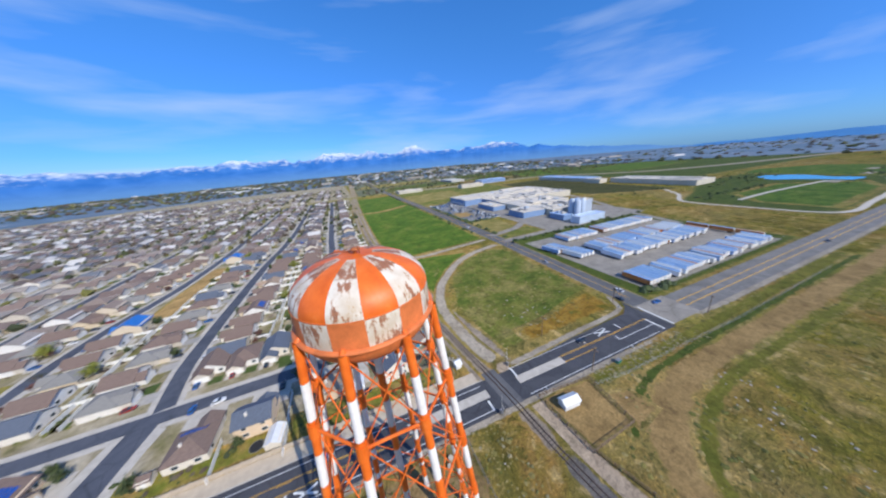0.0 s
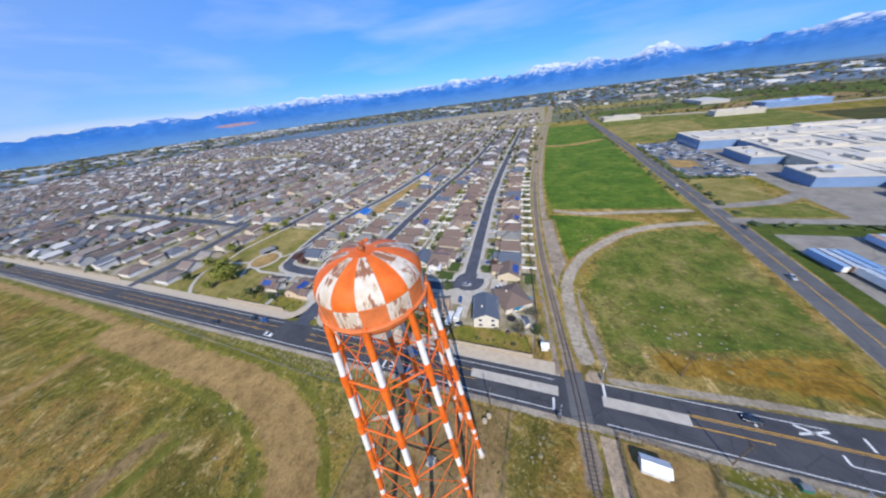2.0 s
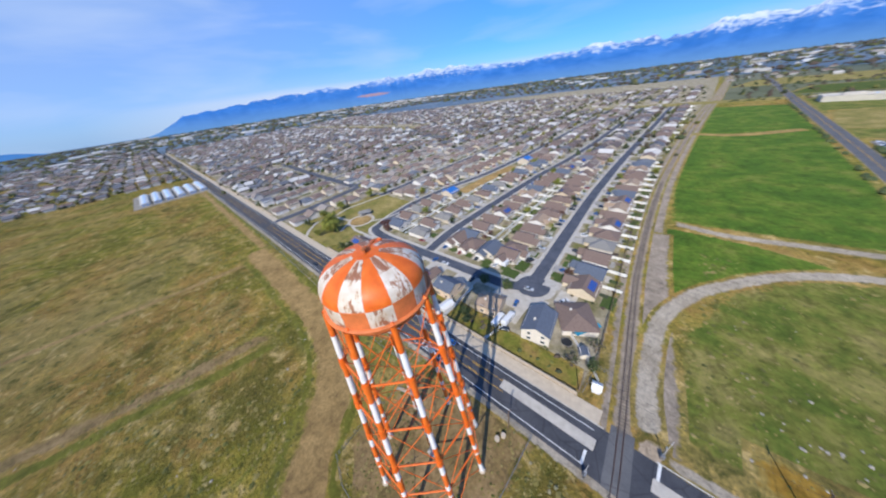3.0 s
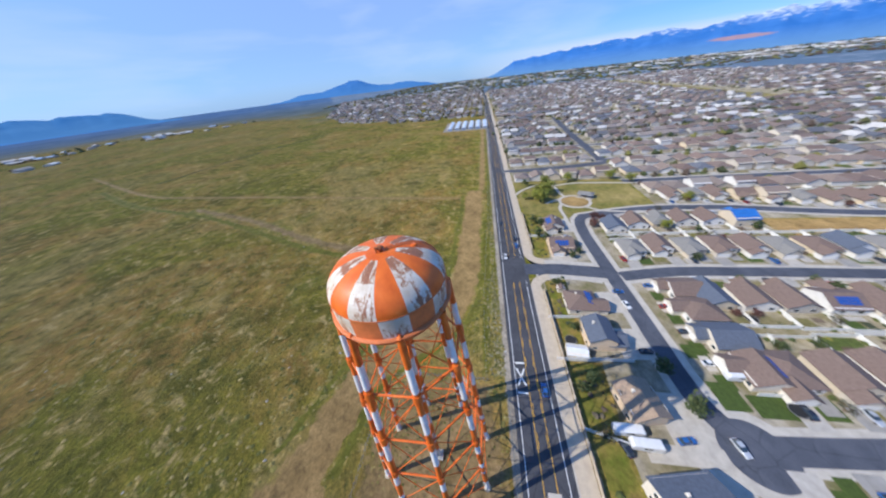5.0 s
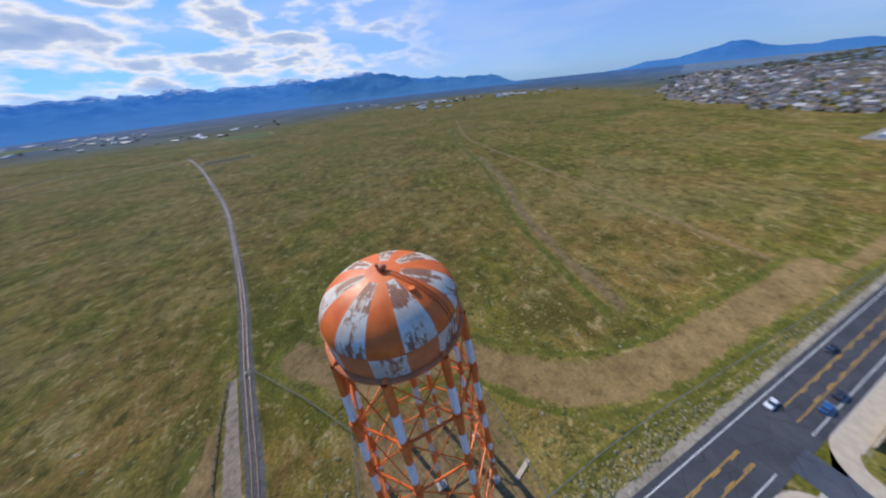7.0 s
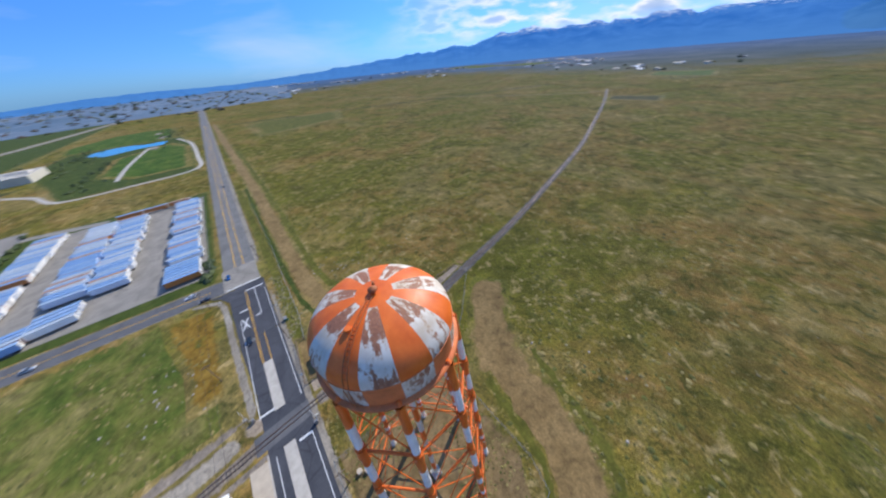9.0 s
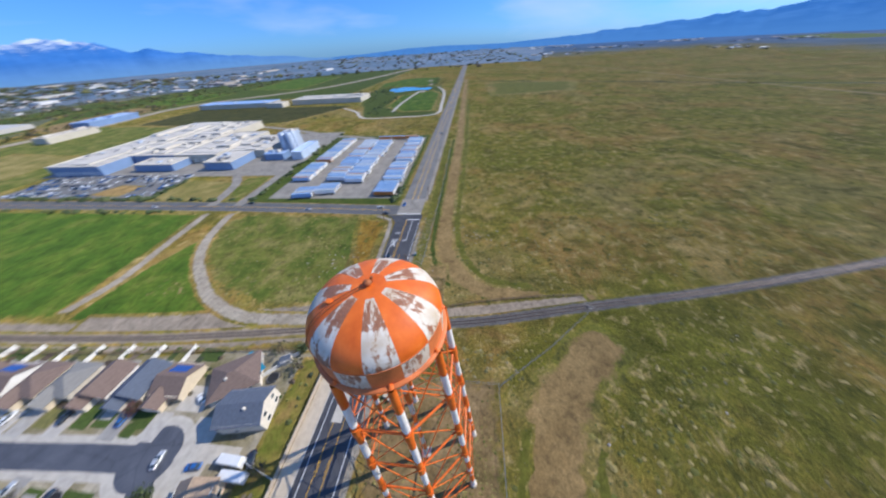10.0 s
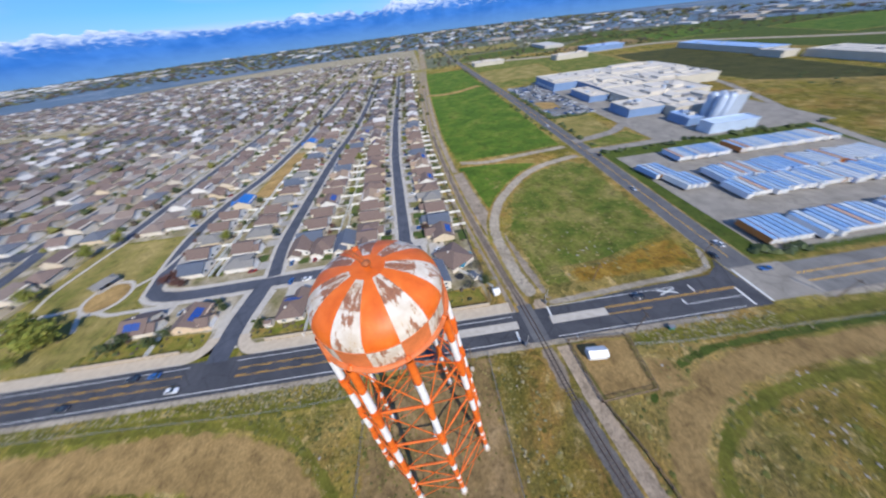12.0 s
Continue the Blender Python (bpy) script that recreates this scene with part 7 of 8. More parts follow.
def crossing_signal(x, y, turn):
    c = thing("crossing_signal", "steel railway crossing signal with crossbuck boards", "crossing signal", (x, y, 0), turn, "crossing signals")
    part("mast", Shape().tube((0, 0, 0), (0, 0, 4.2), 0.08, None, 8), M["steel"], c)
    for t in (45, -45):
        part("crossbuck", Shape().box(-0.62, -0.03, -0.11, 0.62, 0.03, 0.11), M["vinyl"], c).matrix_basis = pose(0, -0.1, 3.7, 0, t, 0)
    for k in (-0.45, 0.45):
        part("lamp", Shape().tube((k, -0.2, 2.7), (k, -0.02, 2.7), 0.16, None, 10), M["rubber"], c)
    part("gate_arm", Shape().tube((0.3, 0.1, 1.2), (0.4, 0.1, 8.5), 0.07, 0.04, 6), M["vinyl"], c, "raised pale barrier arm")
    part("control_box", Shape().box(0.6, -0.4, 0, 1.5, 0.4, 1.6), M["steel"], c)


crossing_signal(34, 20.2, 90)
crossing_signal(48, 38.2, -90)


def signboard(x, y, h):
    s = thing("traffic_sign", "small road sign on a steel post", "road sign", (x, y, 0))
    part("post", Shape().tube((0, 0, 0), (0, 0, h), 0.05, None, 6), M["steel"], s)
    part("plate", Shape().box(-0.03, -0.4, h - 0.85, 0.03, 0.4, h), M["vinyl"], s)


for x, y in ((52, 20.3), (-32, 20.4), (96, 20.2), (118, 41.5)):
    signboard(x, y, 3.0)
plank = thing("timber_slab", "pale timber slab lying by the tower fence", "timber", (-20.4, 6.5, 0.0), 20)
part("board", Shape().box(-2.8, -0.55, 0.02, 2.8, 0.55, 0.3), M["sidewalk"], plank)
for x, y in ((13.6, 15.9), (12.6, 14.1)):
    b = thing("tank_drum", "small rusty round drum beside the tower", "drum", (x, y, 0))
    part("drum", Shape().lathe(((0.01, 1.1), (0.7, 1.08), (0.72, 1.0), (0.72, 0.0)), 16), M["sidewalk"], b)
box = thing("culvert_head", "concrete culvert head beside the railway", "culvert", (54.5, -62, 0), 70)
part("wall", Shape().box(-1.5, -0.22, 0, 1.5, 0.22, 0.8), M["asphalt_old"], box)
part("lid", Shape().box(-0.7, 0.3, 0, 0.7, 1.2, 0.4), M["asphalt_old"], box)
bin_ = thing("green_cabinet", "green metal utility cabinet in the grass", "cabinet", (86, 19, 0), 5)
part("cabinet", Shape().box(-1.0, -0.6, 0, 1.0, 0.6, 1.3), plain("green_metal", (0.02, 0.16, 0.12), 0.5), bin_)
part("lid", Shape().box(-1.05, -0.65, 1.3, 1.05, 0.65, 1.38), M["steel"], bin_)


# ---------- plant ----------
def hall(name, x0, y0, x1, y1, h, wall, roof_mat, label, units=4, seed=1, doors=0):
    r = random.Random(seed)
    b = thing(name, label, "building")
    part("wall", Shape().box(x0, y0, 0, x1, y1, h), wall, b)
    part("roof", Shape().box(x0 - 0.2, y0 - 0.2, h, x1 + 0.2, y1 + 0.2, h + 0.25), roof_mat, b)
    rim_ = Shape()
    for q in ((x0 - 0.3, y0 - 0.3, x1 + 0.3, y0 + 0.1), (x0 - 0.3, y1 - 0.1, x1 + 0.3, y1 + 0.3), (x0 - 0.3, y0, x0 + 0.1, y1), (x1 - 0.1, y0, x1 + 0.3, y1)):
        rim_.box(q[0], q[1], h, q[2], q[3], h + 0.8)
    part("parapet", rim_, roof_mat, b)
    for k in range(units):
        x, y = r.uniform(x0 + 4, x1 - 6), r.uniform(y0 + 4, y1 - 6)
        w, d = r.uniform(2, 6), r.uniform(2, 5)
        part("roof_unit", Shape().box(x, y, h + 0.2, x + w, y + d, h + r.uniform(1.2, 2.6)), r.choice((M["steel"], M["roof_white"], M["silo"])), b)
    if (x1 - x0) > 50:
        for k in range(5):
            w, d = r.uniform(0.12, 0.3) * (x1 - x0), r.uniform(0.15, 0.35) * (y1 - y0)
            x, y = r.uniform(x0 + 2, x1 - w - 2), r.uniform(y0 + 2, y1 - d - 2)
            part("roof_section", Shape().box(x, y, h + 0.1, x + w, y + d, h + 1.0 + 0.45 * k), roof_mat, b)
        for k in range(int((x1 - x0) / 16)):
            part("roof_pipe", Shape().tube((x0 + 8 + k * 16, y0 + 2, h + 0.5), (x0 + 8 + k * 16, y1 - 2, h + 0.5), 0.18, None, 5), M["steel"], b)
    for k in range(doors):
        y = y0 + 5 + k * (y1 - y0 - 8) / max(1, doors)
        part("dock_door", Shape().box(x0 - 0.08, y, 0.9, x0 + 0.05, y + 3.2, 4.4), M["garage"], b)
    return b


hall("plant_hall", 203, 374, 392, 438, 9.5, M["plant_blue"], M["roof_white"], "huge white-roofed factory hall with blue walls", 22, 3, 9)
hall("plant_hall", 296, 320, 390, 373.6, 9.2, M["plant_cream"], M["roof_white"], "white-roofed east bay of the factory hall", 14, 23, 0)
hall("plant_wing", 237, 268, 330, 319.6, 8, M["plant_cream"], M["roof_white"], "white-roofed wing of the factory", 14, 4, 4)
hall("plant_core", 237, 320, 295.6, 373.6, 8.6, M["plant_blue"], M["roof_white"], "white-roofed middle bay of the factory", 10, 24, 0)
hall("plant_office", 214, 232, 250, 263, 7.5, M["plant_blue"], M["roof_white"], "blue-walled plant office block", 5, 5, 0)
hall("plant_annex", 251, 220, 312, 267, 7, M["plant_cream"], M["roof_white"], "white-roofed annex beside the factory silos", 11, 6, 0)
hall("plant_shop", 213, 300, 236, 346, 6.5, M["plant_blue"], M["roof_white"], "low blue-walled outbuilding of the factory", 3, 7, 0)
hall("plant_lab", 240, 192, 253, 214, 6, M["plant_blue"], M["roof_blue"], "small dark blue works building by the silos", 2, 17, 0)
hall("plant_tower", 272, 196, 290, 208, 19, M["silo"], M["roof_white"], "tall pale metal process building", 2, 8, 0)
hall("plant_store", 240, 170, 279, 182, 7.5, M["roof_pale"], M["roof_pale"], "pale blue metal store building", 0, 9, 0)
for k in range(4):
    s = thing("silo", "tall pale metal silo beside the factory", "silo", (258.5 + (k % 2) * 7.6, 190 + (k // 2) * 8, 0), 0, "silos")
    part("shell", Shape().lathe(((0.01, 23.5), (2.2, 23), (3.6, 21), (3.6, 0)), 20), M["silo"], s, "", True)
    part("cap", Shape().lathe(((0.01, 24.4), (0.6, 24.3), (0.6, 23)), 10), M["steel"], s)
hall("warehouse", 570, 430, 612, 600, 8, M["plant_cream"], M["roof_blue"], "long warehouse with blue metal roof", 4, 11, 0)
hall("warehouse", 582, 226, 640, 384, 8.5, M["plant_cream"], M["roof_white"], "white-roofed warehouse by the golf course", 10, 12, 0)
hall("warehouse", 556, 390, 580, 428, 8, M["plant_cream"], M["roof_white"], "small white-roofed warehouse beside larger ones", 1, 13, 0)
hall("warehouse", 430, 700, 520, 740, 9, M["plant_blue"], M["roof_blue"], "blue-roofed warehouse beyond the plant", 0, 14, 0)
hall("warehouse", 330, 640, 400, 668, 8, M["plant_cream"], M["roof_white"], "white-roofed warehouse beyond the plant", 2, 15, 0)
hall("warehouse", 160, 700, 230, 730, 7, M["plant_cream"], M["roof_white"], "white-roofed shop building beyond the plant", 2, 16, 0)
for k in range(6):
    y = -52 + k * 13.2
    b = thing("storage_row", "long storage shed with pale blue metal roof", "storage shed", (0, 0, 0), 0, "storage sheds")
    part("wall", gable_wall(Shape(), -578, y, -500, y + 9, 3.0, 0.7, "x"), M["plant_cream"], b)
    part("roof", gable_roof(Shape(), -578, y, -500, y + 9, 3.0, 0.95, 0.3, "x", 0.1), M["roof_pale"], b)
    for j in range(2):
        part("shutter", Shape().box(-500.03, y + 1 + j * 4, 0, -499.9, y + 4 + j * 4, 2.5), M["plant_blue"], b)
slab("storage_yard", -590, -60, -488, 32, 0.05, M["asphalt_old"], "pale gravel yard of the storage sheds", "yard", 0.05)


def trailer(skin, label):
    t = thing("trailer", label, "trailer", (0, 0, 0), 0, "parked trailers")
    part("box", Shape().box(-1.28, -8, 1.1, 1.28, 8, 4.05), M[skin], t)
    part("roof_edge", Shape().box(-1.31, -8.03, 4.0, 1.31, 8.03, 4.1), M["trailer_roof"], t)
    for y in (-6.2, -4.9):
        part("axle", Shape().tube((-1.15, y, 0.5), (1.15, y, 0.5), 0.5, None, 10), M["rubber"], t)
    part("landing_leg", Shape().box(-0.98, 5.0, 0, -0.82, 5.2, 1.1).box(0.82, 5.0, 0, 0.98, 5.2, 1.1), M["steel"], t)
    part("door", Shape().box(-1.2, -8.06, 1.2, 1.2, -8.02, 3.95), M["garage"], t)
    return t


trailer_protos = [trailer("trailer", "pale semi-trailer parked in a row"), trailer("trailer_orange", "orange semi-trailer parked in a row")]


def park_trailer(i, x, y, t):
    settle(trailer_protos, i, x, y, t)


for k in range(42):
    if k not in (6, 19):
        park_trailer(1 if k in (0, 27) else 0, 156 + k * 3.42, 56.5 + rng.choice((-1.6, 0, 0, 0.6)), 0)
for k in range(33):
    park_trailer(1 if k in (17,) else 0, 180 + k * 3.45, 91 + rng.choice((-1.5, 0, 0.5)), 0)
    if k < 32:
        park_trailer(1 if k in (9, 22, 23) else 0, 184 + k * 3.45, 109 + rng.choice((-1.5, 0, 0.8)), 180)
for k in range(34):
    if k not in (11, 12):
        park_trailer(1 if k in (4, 5, 13, 14) else 0, 184 + k * 3.45, 140 + rng.uniform(-0.5, 0.5), 0)
for k in range(4):
    park_trailer(1 if k == 1 else 0, 152.5 + k * 3.5, 122, 8)
    park_trailer(0, 159 + k * 3.6, 106, 8)
for k in range(3):
    park_trailer(1, 303.5, 62 + k * 17, 0)

# ---------- far town and woods ----------
gen = np.random.default_rng(5)
WALL_T = [(-0.5, -0.5, 0), (0.5, -0.5, 0), (0.5, 0.5, 0), (-0.5, 0.5, 0), (-0.5, -0.5, 0.6), (0.5, -0.5, 0.6), (0.5, 0.5, 0.6), (-0.5, 0.5, 0.6), (0, -0.5, 1.0), (0, 0.5, 1.0)]
WALL_F = [(0, 1, 5, 4), (1, 2, 6, 5), (2, 3, 7, 6), (3, 0, 4, 7), (4, 5, 8), (6, 7, 9)]
ROOF_T = [(-0.56, -0.55, 0.57), (0, -0.55, 1.03), (0.56, -0.55, 0.57), (-0.56, 0.55, 0.57), (0, 0.55, 1.03), (0.56, 0.55, 0.57)]
ROOF_F = [(0, 1, 4, 3), (1, 2, 5, 4)]


def inside(P, poly):
    x, y = P[:, 0], P[:, 1]
    hit = np.zeros(len(P), bool)
    for (x0, y0), (x1, y1) in zip(poly, poly[1:] + poly[:1]):
        cond = ((y0 > y) != (y1 > y)) & (x < (x1 - x0) * (y - y0) / (y1 - y0 + 1e-9) + x0)
        hit ^= cond
    return hit


def lots(x0, y0, x1, y1, dx, dy, poly=None, keep=0.9):
    gx, gy = np.meshgrid(np.arange(x0, x1, dx), np.arange(y0, y1, dy))
    P = np.stack([gx.ravel() + np.where((np.arange(gx.size) % gx.shape[1]) % 2, -dx * 0.14, dx * 0.14), gy.ravel()], 1)
    P += gen.normal(0, 1.1, P.shape)
    m = gen.random(len(P)) < keep
    if poly:
        m &= inside(P, poly)
    return P[m]


town = np.concatenate([
    lots(-1500, 50, -548, 930, 29, 14, [(-1500, 50), (-548, 50), (-548, 500), (-1500, 530)]),
    lots(-1500, 580, 20, 1500, 30, 15, [(-1500, 590), (-560, 545), (-250, 735), (20, 790), (20, 1150), (-700, 1080), (-1500, 900)], 0.8),
    lots(-2000, -980, -640, 40, 31, 18, [(-2000, -980), (-1020, -580), (-780, -400), (-650, -180), (-640, 18), (-2000, 18)], 0.75),
    lots(60, 1050, 1500, 1900, 46, 34, None, 0.13),
    np.array(rest),
])
n = len(town)
ang = gen.choice([0.0, math.pi / 2], n) + gen.normal(0, 0.03, n)
S = np.stack([gen.uniform(9.5, 12.5, n), gen.uniform(10, 15, n), gen.uniform(4.8, 7.2, n)], 1)
P3 = np.concatenate([town, np.full((n, 1), 0.02)], 1)
scatter("far_house_walls", WALL_T, WALL_F, P3, S, ang, M["far_wall"], "pale walls of far suburban houses", "houses")
k = gen.random(n) < 0.8
off = gen.choice([-1.0, 1.0], (n, 1)) * np.stack([gen.uniform(6, 11, n), gen.uniform(-5, 5, n)], 1)
Q = np.concatenate([town + off, np.full((n, 1), 0.05)], 1)
FLAT, FLAT_F = [(-0.5, -0.5, 0), (0.5, -0.5, 0), (0.5, 0.5, 0), (-0.5, 0.5, 0)], [(0, 1, 2, 3)]
scatter("far_driveways", FLAT, FLAT_F, Q[k], np.stack([gen.uniform(4, 9, n), gen.uniform(3, 6, n), np.ones(n)], 1)[k], ang[k], M["drive"], "pale driveways of far houses", "driveways")
k = gen.random(n) < 0.55
Q = np.concatenate([town - off * gen.uniform(0.8, 1.3, (n, 1)), np.full((n, 1), 0.045)], 1)
scatter("far_lawns", FLAT, FLAT_F, Q[k], np.stack([gen.uniform(5, 11, n), gen.uniform(5, 10, n), np.ones(n)], 1)[k], ang[k], M["tuft"], "green and straw lawns of far houses", "lawns")
scatter("far_house_roofs", ROOF_T, ROOF_F, P3, S, ang, M["far_roof"], "brown and grey roofs of far suburban houses", "houses")
sheds = np.stack([gen.uniform(-3200, 1800, 120), gen.uniform(1500, 3900, 120)], 1)
west = np.stack([gen.uniform(-4000, -1700, 170), gen.uniform(-300, 2600, 170)], 1)
east = np.stack([gen.uniform(300, 1900, 14), gen.uniform(800, 1500, 14)], 1)
farms = ((449, -1178, 3), (968, -1978, 9), (1046, -1676, 6), (371, -1204, 3), (806, -1510, 5), (243, -1402, 4), (-314, -1952, 5), (-384, -1380, 6), (-428, -1170, 6), (-640, -1430, 10), (-690, -1290, 8), (-940, -1290, 12), (-1040, -1130, 6), (2600, -1500, 16), (3000, -700, 18), (2300, -900, 12), (1500, -1100, 6), (1900, -420, 8), (2000, -1700, 12), (1400, -2300, 10))
south = np.concatenate([np.stack([gen.normal(x, 45 + 0.02 * math.hypot(x, y), c), gen.normal(y, 45 + 0.02 * math.hypot(x, y), c)], 1) for x, y, c in farms])
big_ = np.concatenate([sheds, west, east])
n = len(big_)
S = np.stack([gen.uniform(20, 55, n), gen.uniform(40, 120, n), gen.uniform(5, 9, n)], 1)
box_t = [(-0.5, -0.5, 0), (0.5, -0.5, 0), (0.5, 0.5, 0), (-0.5, 0.5, 0), (-0.5, -0.5, 1), (0.5, -0.5, 1), (0.5, 0.5, 1), (-0.5, 0.5, 1)]
box_f = [(0, 1, 5, 4), (1, 2, 6, 5), (2, 3, 7, 6), (3, 0, 4, 7), (4, 5, 6, 7)]
scatter("far_sheds", box_t, box_f, np.concatenate([big_, np.full((n, 1), 0.3)], 1), S, gen.uniform(-0.1, 0.1, n) + gen.choice([0, math.pi / 2], n), M["far_wall"], "pale flat-roofed sheds far across the valley", "buildings")
n = len(south)
S = np.stack([gen.uniform(9, 18, n), gen.uniform(12, 30, n), gen.uniform(4.5, 8, n)], 1)
S[:, :2] *= (0.6 + np.hypot(south[:, 0], south[:, 1]) / 3200)[:, None]
P3 = np.concatenate([south, np.full((n, 1), 0.3)], 1)
ang = gen.uniform(0, 3, n)
scatter("farm_walls", WALL_T, WALL_F, P3, S, ang, M["farm"], "pale scattered farm buildings on the prairie", "buildings")
scatter("farm_roofs", ROOF_T, ROOF_F, P3, S, ang, M["farm"], "pale roofs of scattered farm buildings", "buildings")


def blobs(name, P, lo, hi, mat, label, category, tall=1.0, z=0.0):
    n = len(P)
    s = gen.uniform(lo, hi, n)
    S = np.stack([s, s * gen.uniform(0.8, 1.2, n), s * gen.uniform(0.7, 1.2, n) * tall], 1)
    scatter(name, BLOB, BLOB_F, np.concatenate([P, np.full((n, 1), z)], 1), S, gen.uniform(0, 6.3, n), mat, label, category, 7)


extra = [(-20 + gen.uniform(-8, 8), 50 + gen.uniform(-7, 7)) for _ in range(26)] + [(-60 + gen.uniform(-16, 16), 47 + gen.uniform(-4, 4)) for _ in range(34)] + [(-116 + gen.uniform(-26, 22), 47 + gen.uniform(-4, 5)) for _ in range(40)] + [(12 + gen.uniform(-12, 12), 48 + gen.uniform(-5, 6)) for _ in range(16)]
blobs("yard_shrubs", np.array(shrubs_at + extra), 0.35, 1.15, M["yard_shrub"], "small green and bare shrubs along yard fences", "shrubs", 1.0)
k = gen.choice(len(town), 12000)
blobs("town_trees", np.concatenate([town[k] + gen.normal(0, 9, (12000, 2)), np.array(far_trees), np.stack([gen.uniform(70, 1500, 1400), gen.uniform(740, 1500, 1400)], 1)]), 1.6, 4.2, M["far_tree"], "bare and greening trees among far houses", "trees", 1.5)
wood_ = np.concatenate([np.stack([gen.uniform(-3800, 1800, 8000), gen.uniform(1450, 4200, 8000)], 1), np.stack([gen.uniform(-4200, -1500, 3600), gen.uniform(-900, 1500, 3600)], 1), np.stack([gen.uniform(1300, 3500, 500), gen.uniform(-300, 1500, 500)], 1)])
wood_ = wood_[np.hypot(wood_[:, 0], wood_[:, 1]) < 4300]
k = gen.choice(len(south), 160)
blobs("farm_trees", south[k] + gen.normal(0, 40, (160, 2)), 4, 9, M["far_tree"], "dark trees round far farm buildings", "trees", 0.9)
blobs("valley_trees", wood_, 5, 13, M["far_tree"], "dark mottle of far valley trees", "trees", 0.8)
edge_ = np.concatenate([np.stack([gen.normal(720, 60, 60), gen.normal(215, 16, 60)], 1), np.stack([gen.normal(860, 70, 50), gen.normal(90, 10, 50)], 1), np.stack([gen.uniform(440, 640, 40), gen.normal(165, 8, 40)], 1), np.stack([gen.uniform(149, 153, 60), gen.uniform(228, 400, 60)], 1), np.stack([gen.uniform(150, 188, 40), gen.uniform(259, 263, 40)], 1), np.stack([gen.uniform(128, 131, 60), gen.uniform(210, 690, 60)], 1), np.stack([gen.uniform(60, 900, 160), gen.normal(760, 6, 160)], 1), np.stack([gen.uniform(150, 1300, 200), gen.normal(1010, 8, 200)], 1), np.stack([gen.uniform(146, 170, 14), gen.uniform(43, 48, 14)], 1), np.stack([gen.uniform(620, 650, 40), gen.uniform(210, 400, 40)], 1), np.stack([gen.uniform(430, 800, 60), gen.uniform(240, 300, 60)], 1), np.stack([gen.uniform(147, 152, 30), gen.uniform(170, 420, 30)], 1), np.stack([gen.uniform(148, 330, 40), gen.uniform(160, 168, 40)], 1)])
blobs("plant_hedges", edge_, 1.2, 3.0, M["leaf_green"], "dark shrubs round the plant and golf course", "shrubs", 1.0)

# ---------- prairie growth ----------


def field_points(n, r0, r1, power=0.5):
    a = gen.uniform(0, 2 * math.pi, n)
    r = r0 + (r1 - r0) * gen.random(n) ** (1 / (1 + power))
    return np.stack([r * np.cos(a), r * np.sin(a)], 1)


BARE = (([(-196, 6), (-150, 5.5), (-88, 4), (-66, 1.5), (-50, -4), (-39, -12), (-30, -21), (-18, -30), (-3, -35), (12, -40), (25, -49), (38, -63)], 7.5), ([(58, -46), (60, -27), (62.5, -17), (69, -8), (82, 0), (98, 4), (118, 5.5), (300, 4)], 4.5),
        ([(24, -52), (38, -58)], 13), ([(46, 4), (48.3, -18), (53, -36), (59, -58), (64, -80), (72, -112)], 4), ([(45, 40), (43.5, 62), (43, 88), (54, 124), (72, 145)], 4))


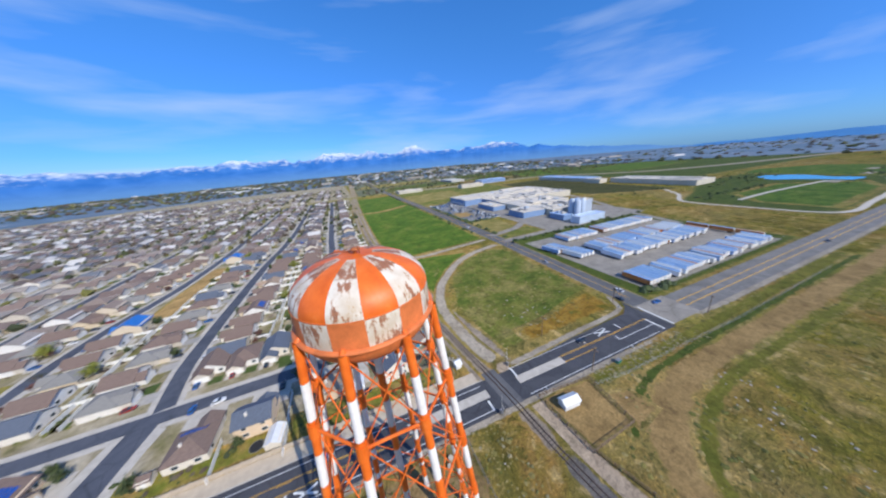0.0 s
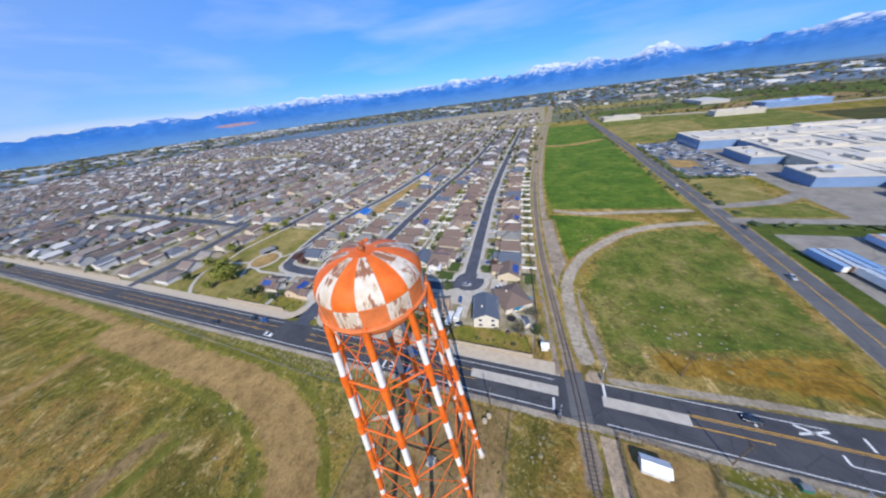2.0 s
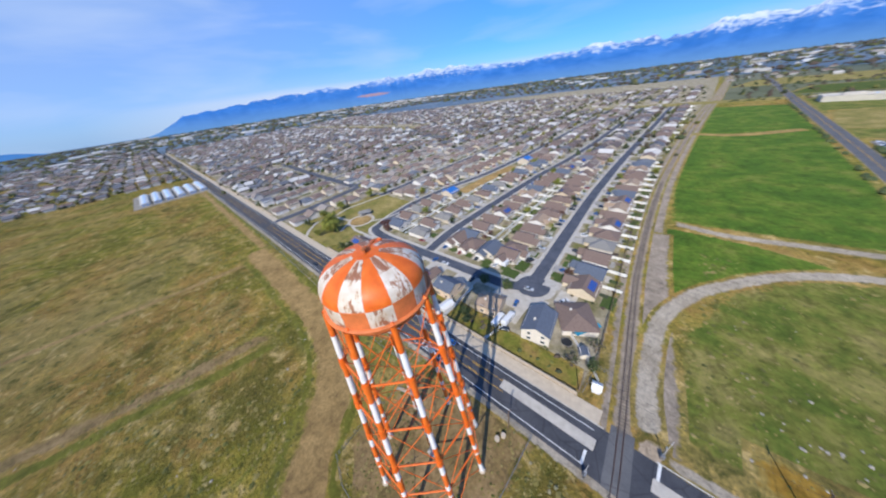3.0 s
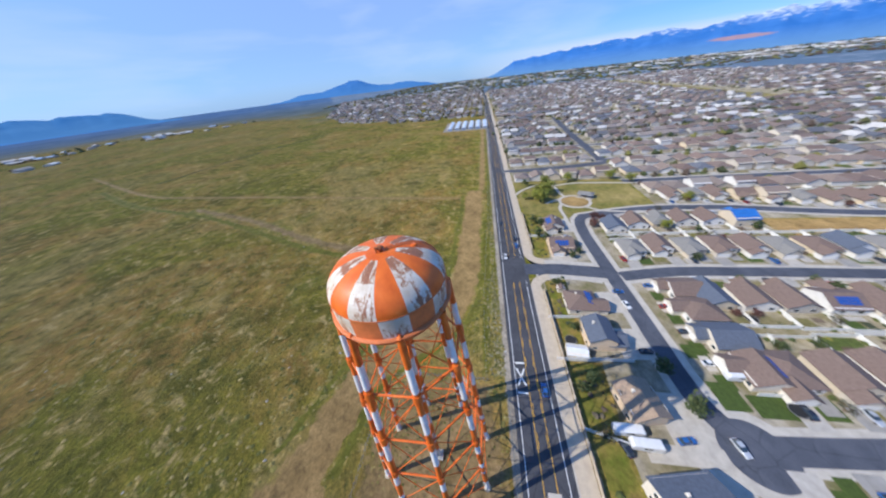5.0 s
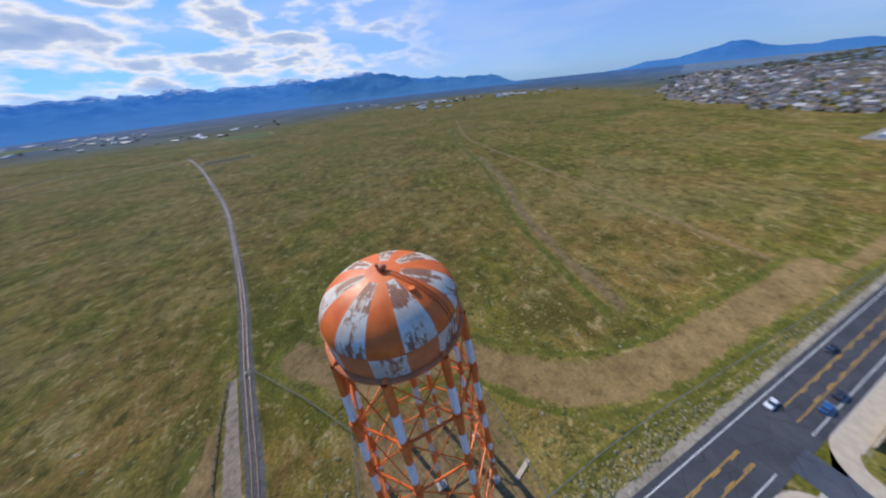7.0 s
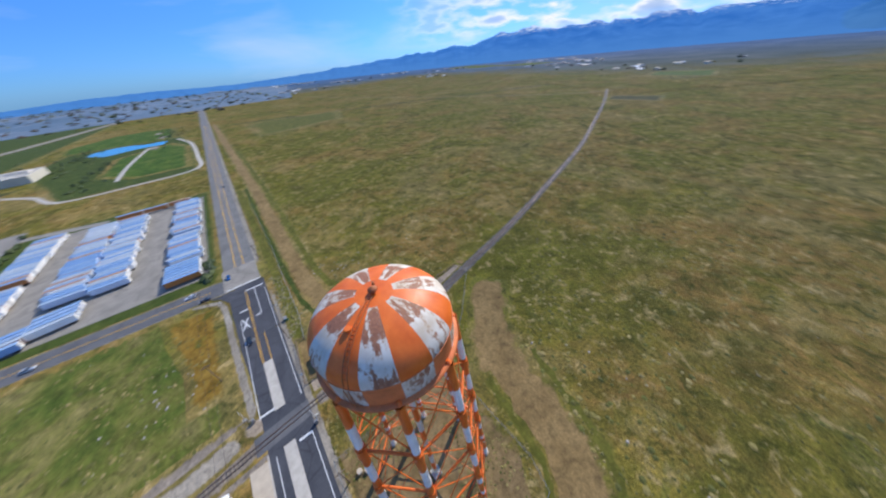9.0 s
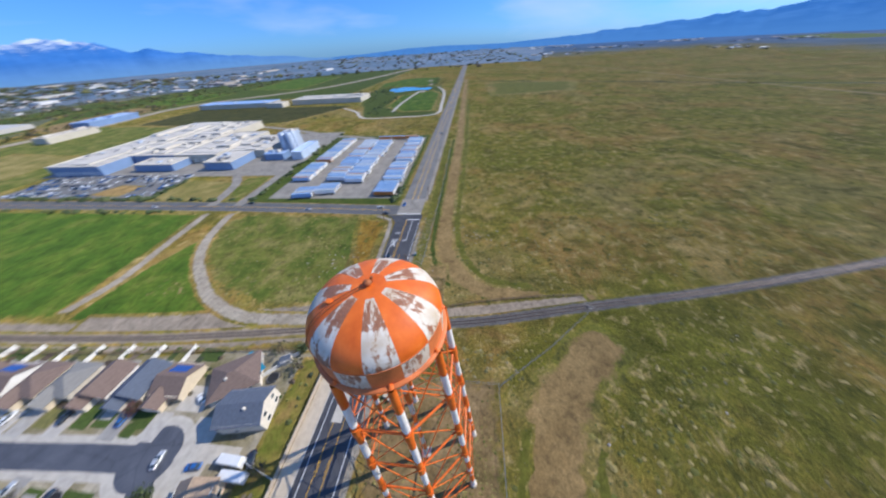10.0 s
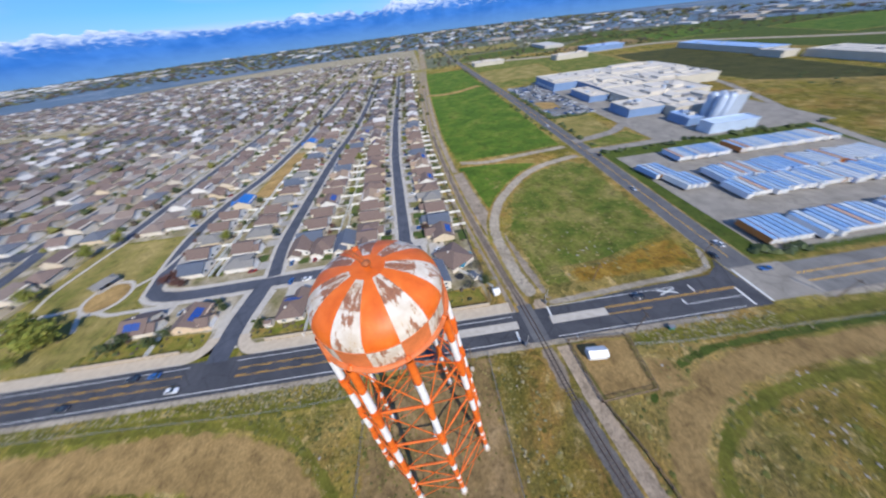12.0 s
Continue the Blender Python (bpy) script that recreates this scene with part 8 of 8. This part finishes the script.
def on_grass(P):
    x, y = P[:, 0], P[:, 1]
    ok = (y < 20) | ((x > 50) & (x < 124) & (y > 46) & (y < 150) & (y > (x - 50) * 0.2 + 40))
    ok &= ~((x > 33) & (x < 50) & (y > -40))
    ok &= ~((np.abs(x - np.interp(-y, [20, 38, 68, 131, 250, 509], [45, 48.5, 56, 69, 98, 213])) < 6) & (y < -15))
    ok &= ~((x > 50) & (x < 72) & (y > 0) & (y < 21))
    for line, wide in BARE:
        for (x0, y0), (x1, y1) in zip(line, line[1:]):
            t = np.clip(((x - x0) * (x1 - x0) + (y - y0) * (y1 - y0)) / ((x1 - x0) ** 2 + (y1 - y0) ** 2), 0, 1)
            ok &= np.hypot(x - x0 - t * (x1 - x0), y - y0 - t * (y1 - y0)) > wide
    return ok


P = field_points(52000, 6, 320, 0.3)
P = P[on_grass(P)]
clump = np.array([noise.noise(Vector((p[0] * 0.05, p[1] * 0.05, 2.0))) for p in P])
P = P[clump + gen.normal(0, 0.25, len(P)) > -0.05]
blobs("grass_tufts", P, 0.14, 0.42, M["tuft"], "tufts of spring grass over the prairie", "grass", 0.6)
P = field_points(16000, 20, 300, 0.3)
P = P[on_grass(P)]
clump = np.array([noise.noise(Vector((p[0] * 0.03, p[1] * 0.03, 7.0))) for p in P])
P = P[clump + gen.normal(0, 0.2, len(P)) > 0.02]
blobs("grass_clumps", P, 0.35, 1.0, M["tuft"], "low clumps of coarse grass over the prairie", "grass", 0.32)
P = np.concatenate([np.stack([gen.uniform(-200, -24, 520), gen.uniform(16.6, 20.2, 520)], 1), np.stack([gen.uniform(-75, -24, 260), gen.uniform(14, 20.4, 260)], 1), field_points(700, 20, 260, 0.3),
                    np.stack([gen.uniform(74, 124, 260), gen.uniform(14, 20, 260)], 1), np.stack([gen.uniform(22, 38, 110), gen.uniform(-30, 20, 110)], 1)])
P = P[on_grass(P) & (np.hypot(P[:, 0], P[:, 1]) > 17)]
blobs("sagebrush", P, 0.22, 0.62, M["sage"], "grey-green sagebrush and dry weeds", "shrubs", 0.75)
P = np.concatenate([field_points(110, 22, 200, 0.2), np.stack([gen.normal(104, 9, 40), gen.normal(-22, 12, 40)], 1), np.stack([gen.normal(78, 8, 22), gen.normal(60, 8, 22)], 1)])
P = P[on_grass(P)]
blobs("rocks", P, 0.2, 0.55, M["rock"], "pale rocks lying in the grass", "rocks", 0.6)
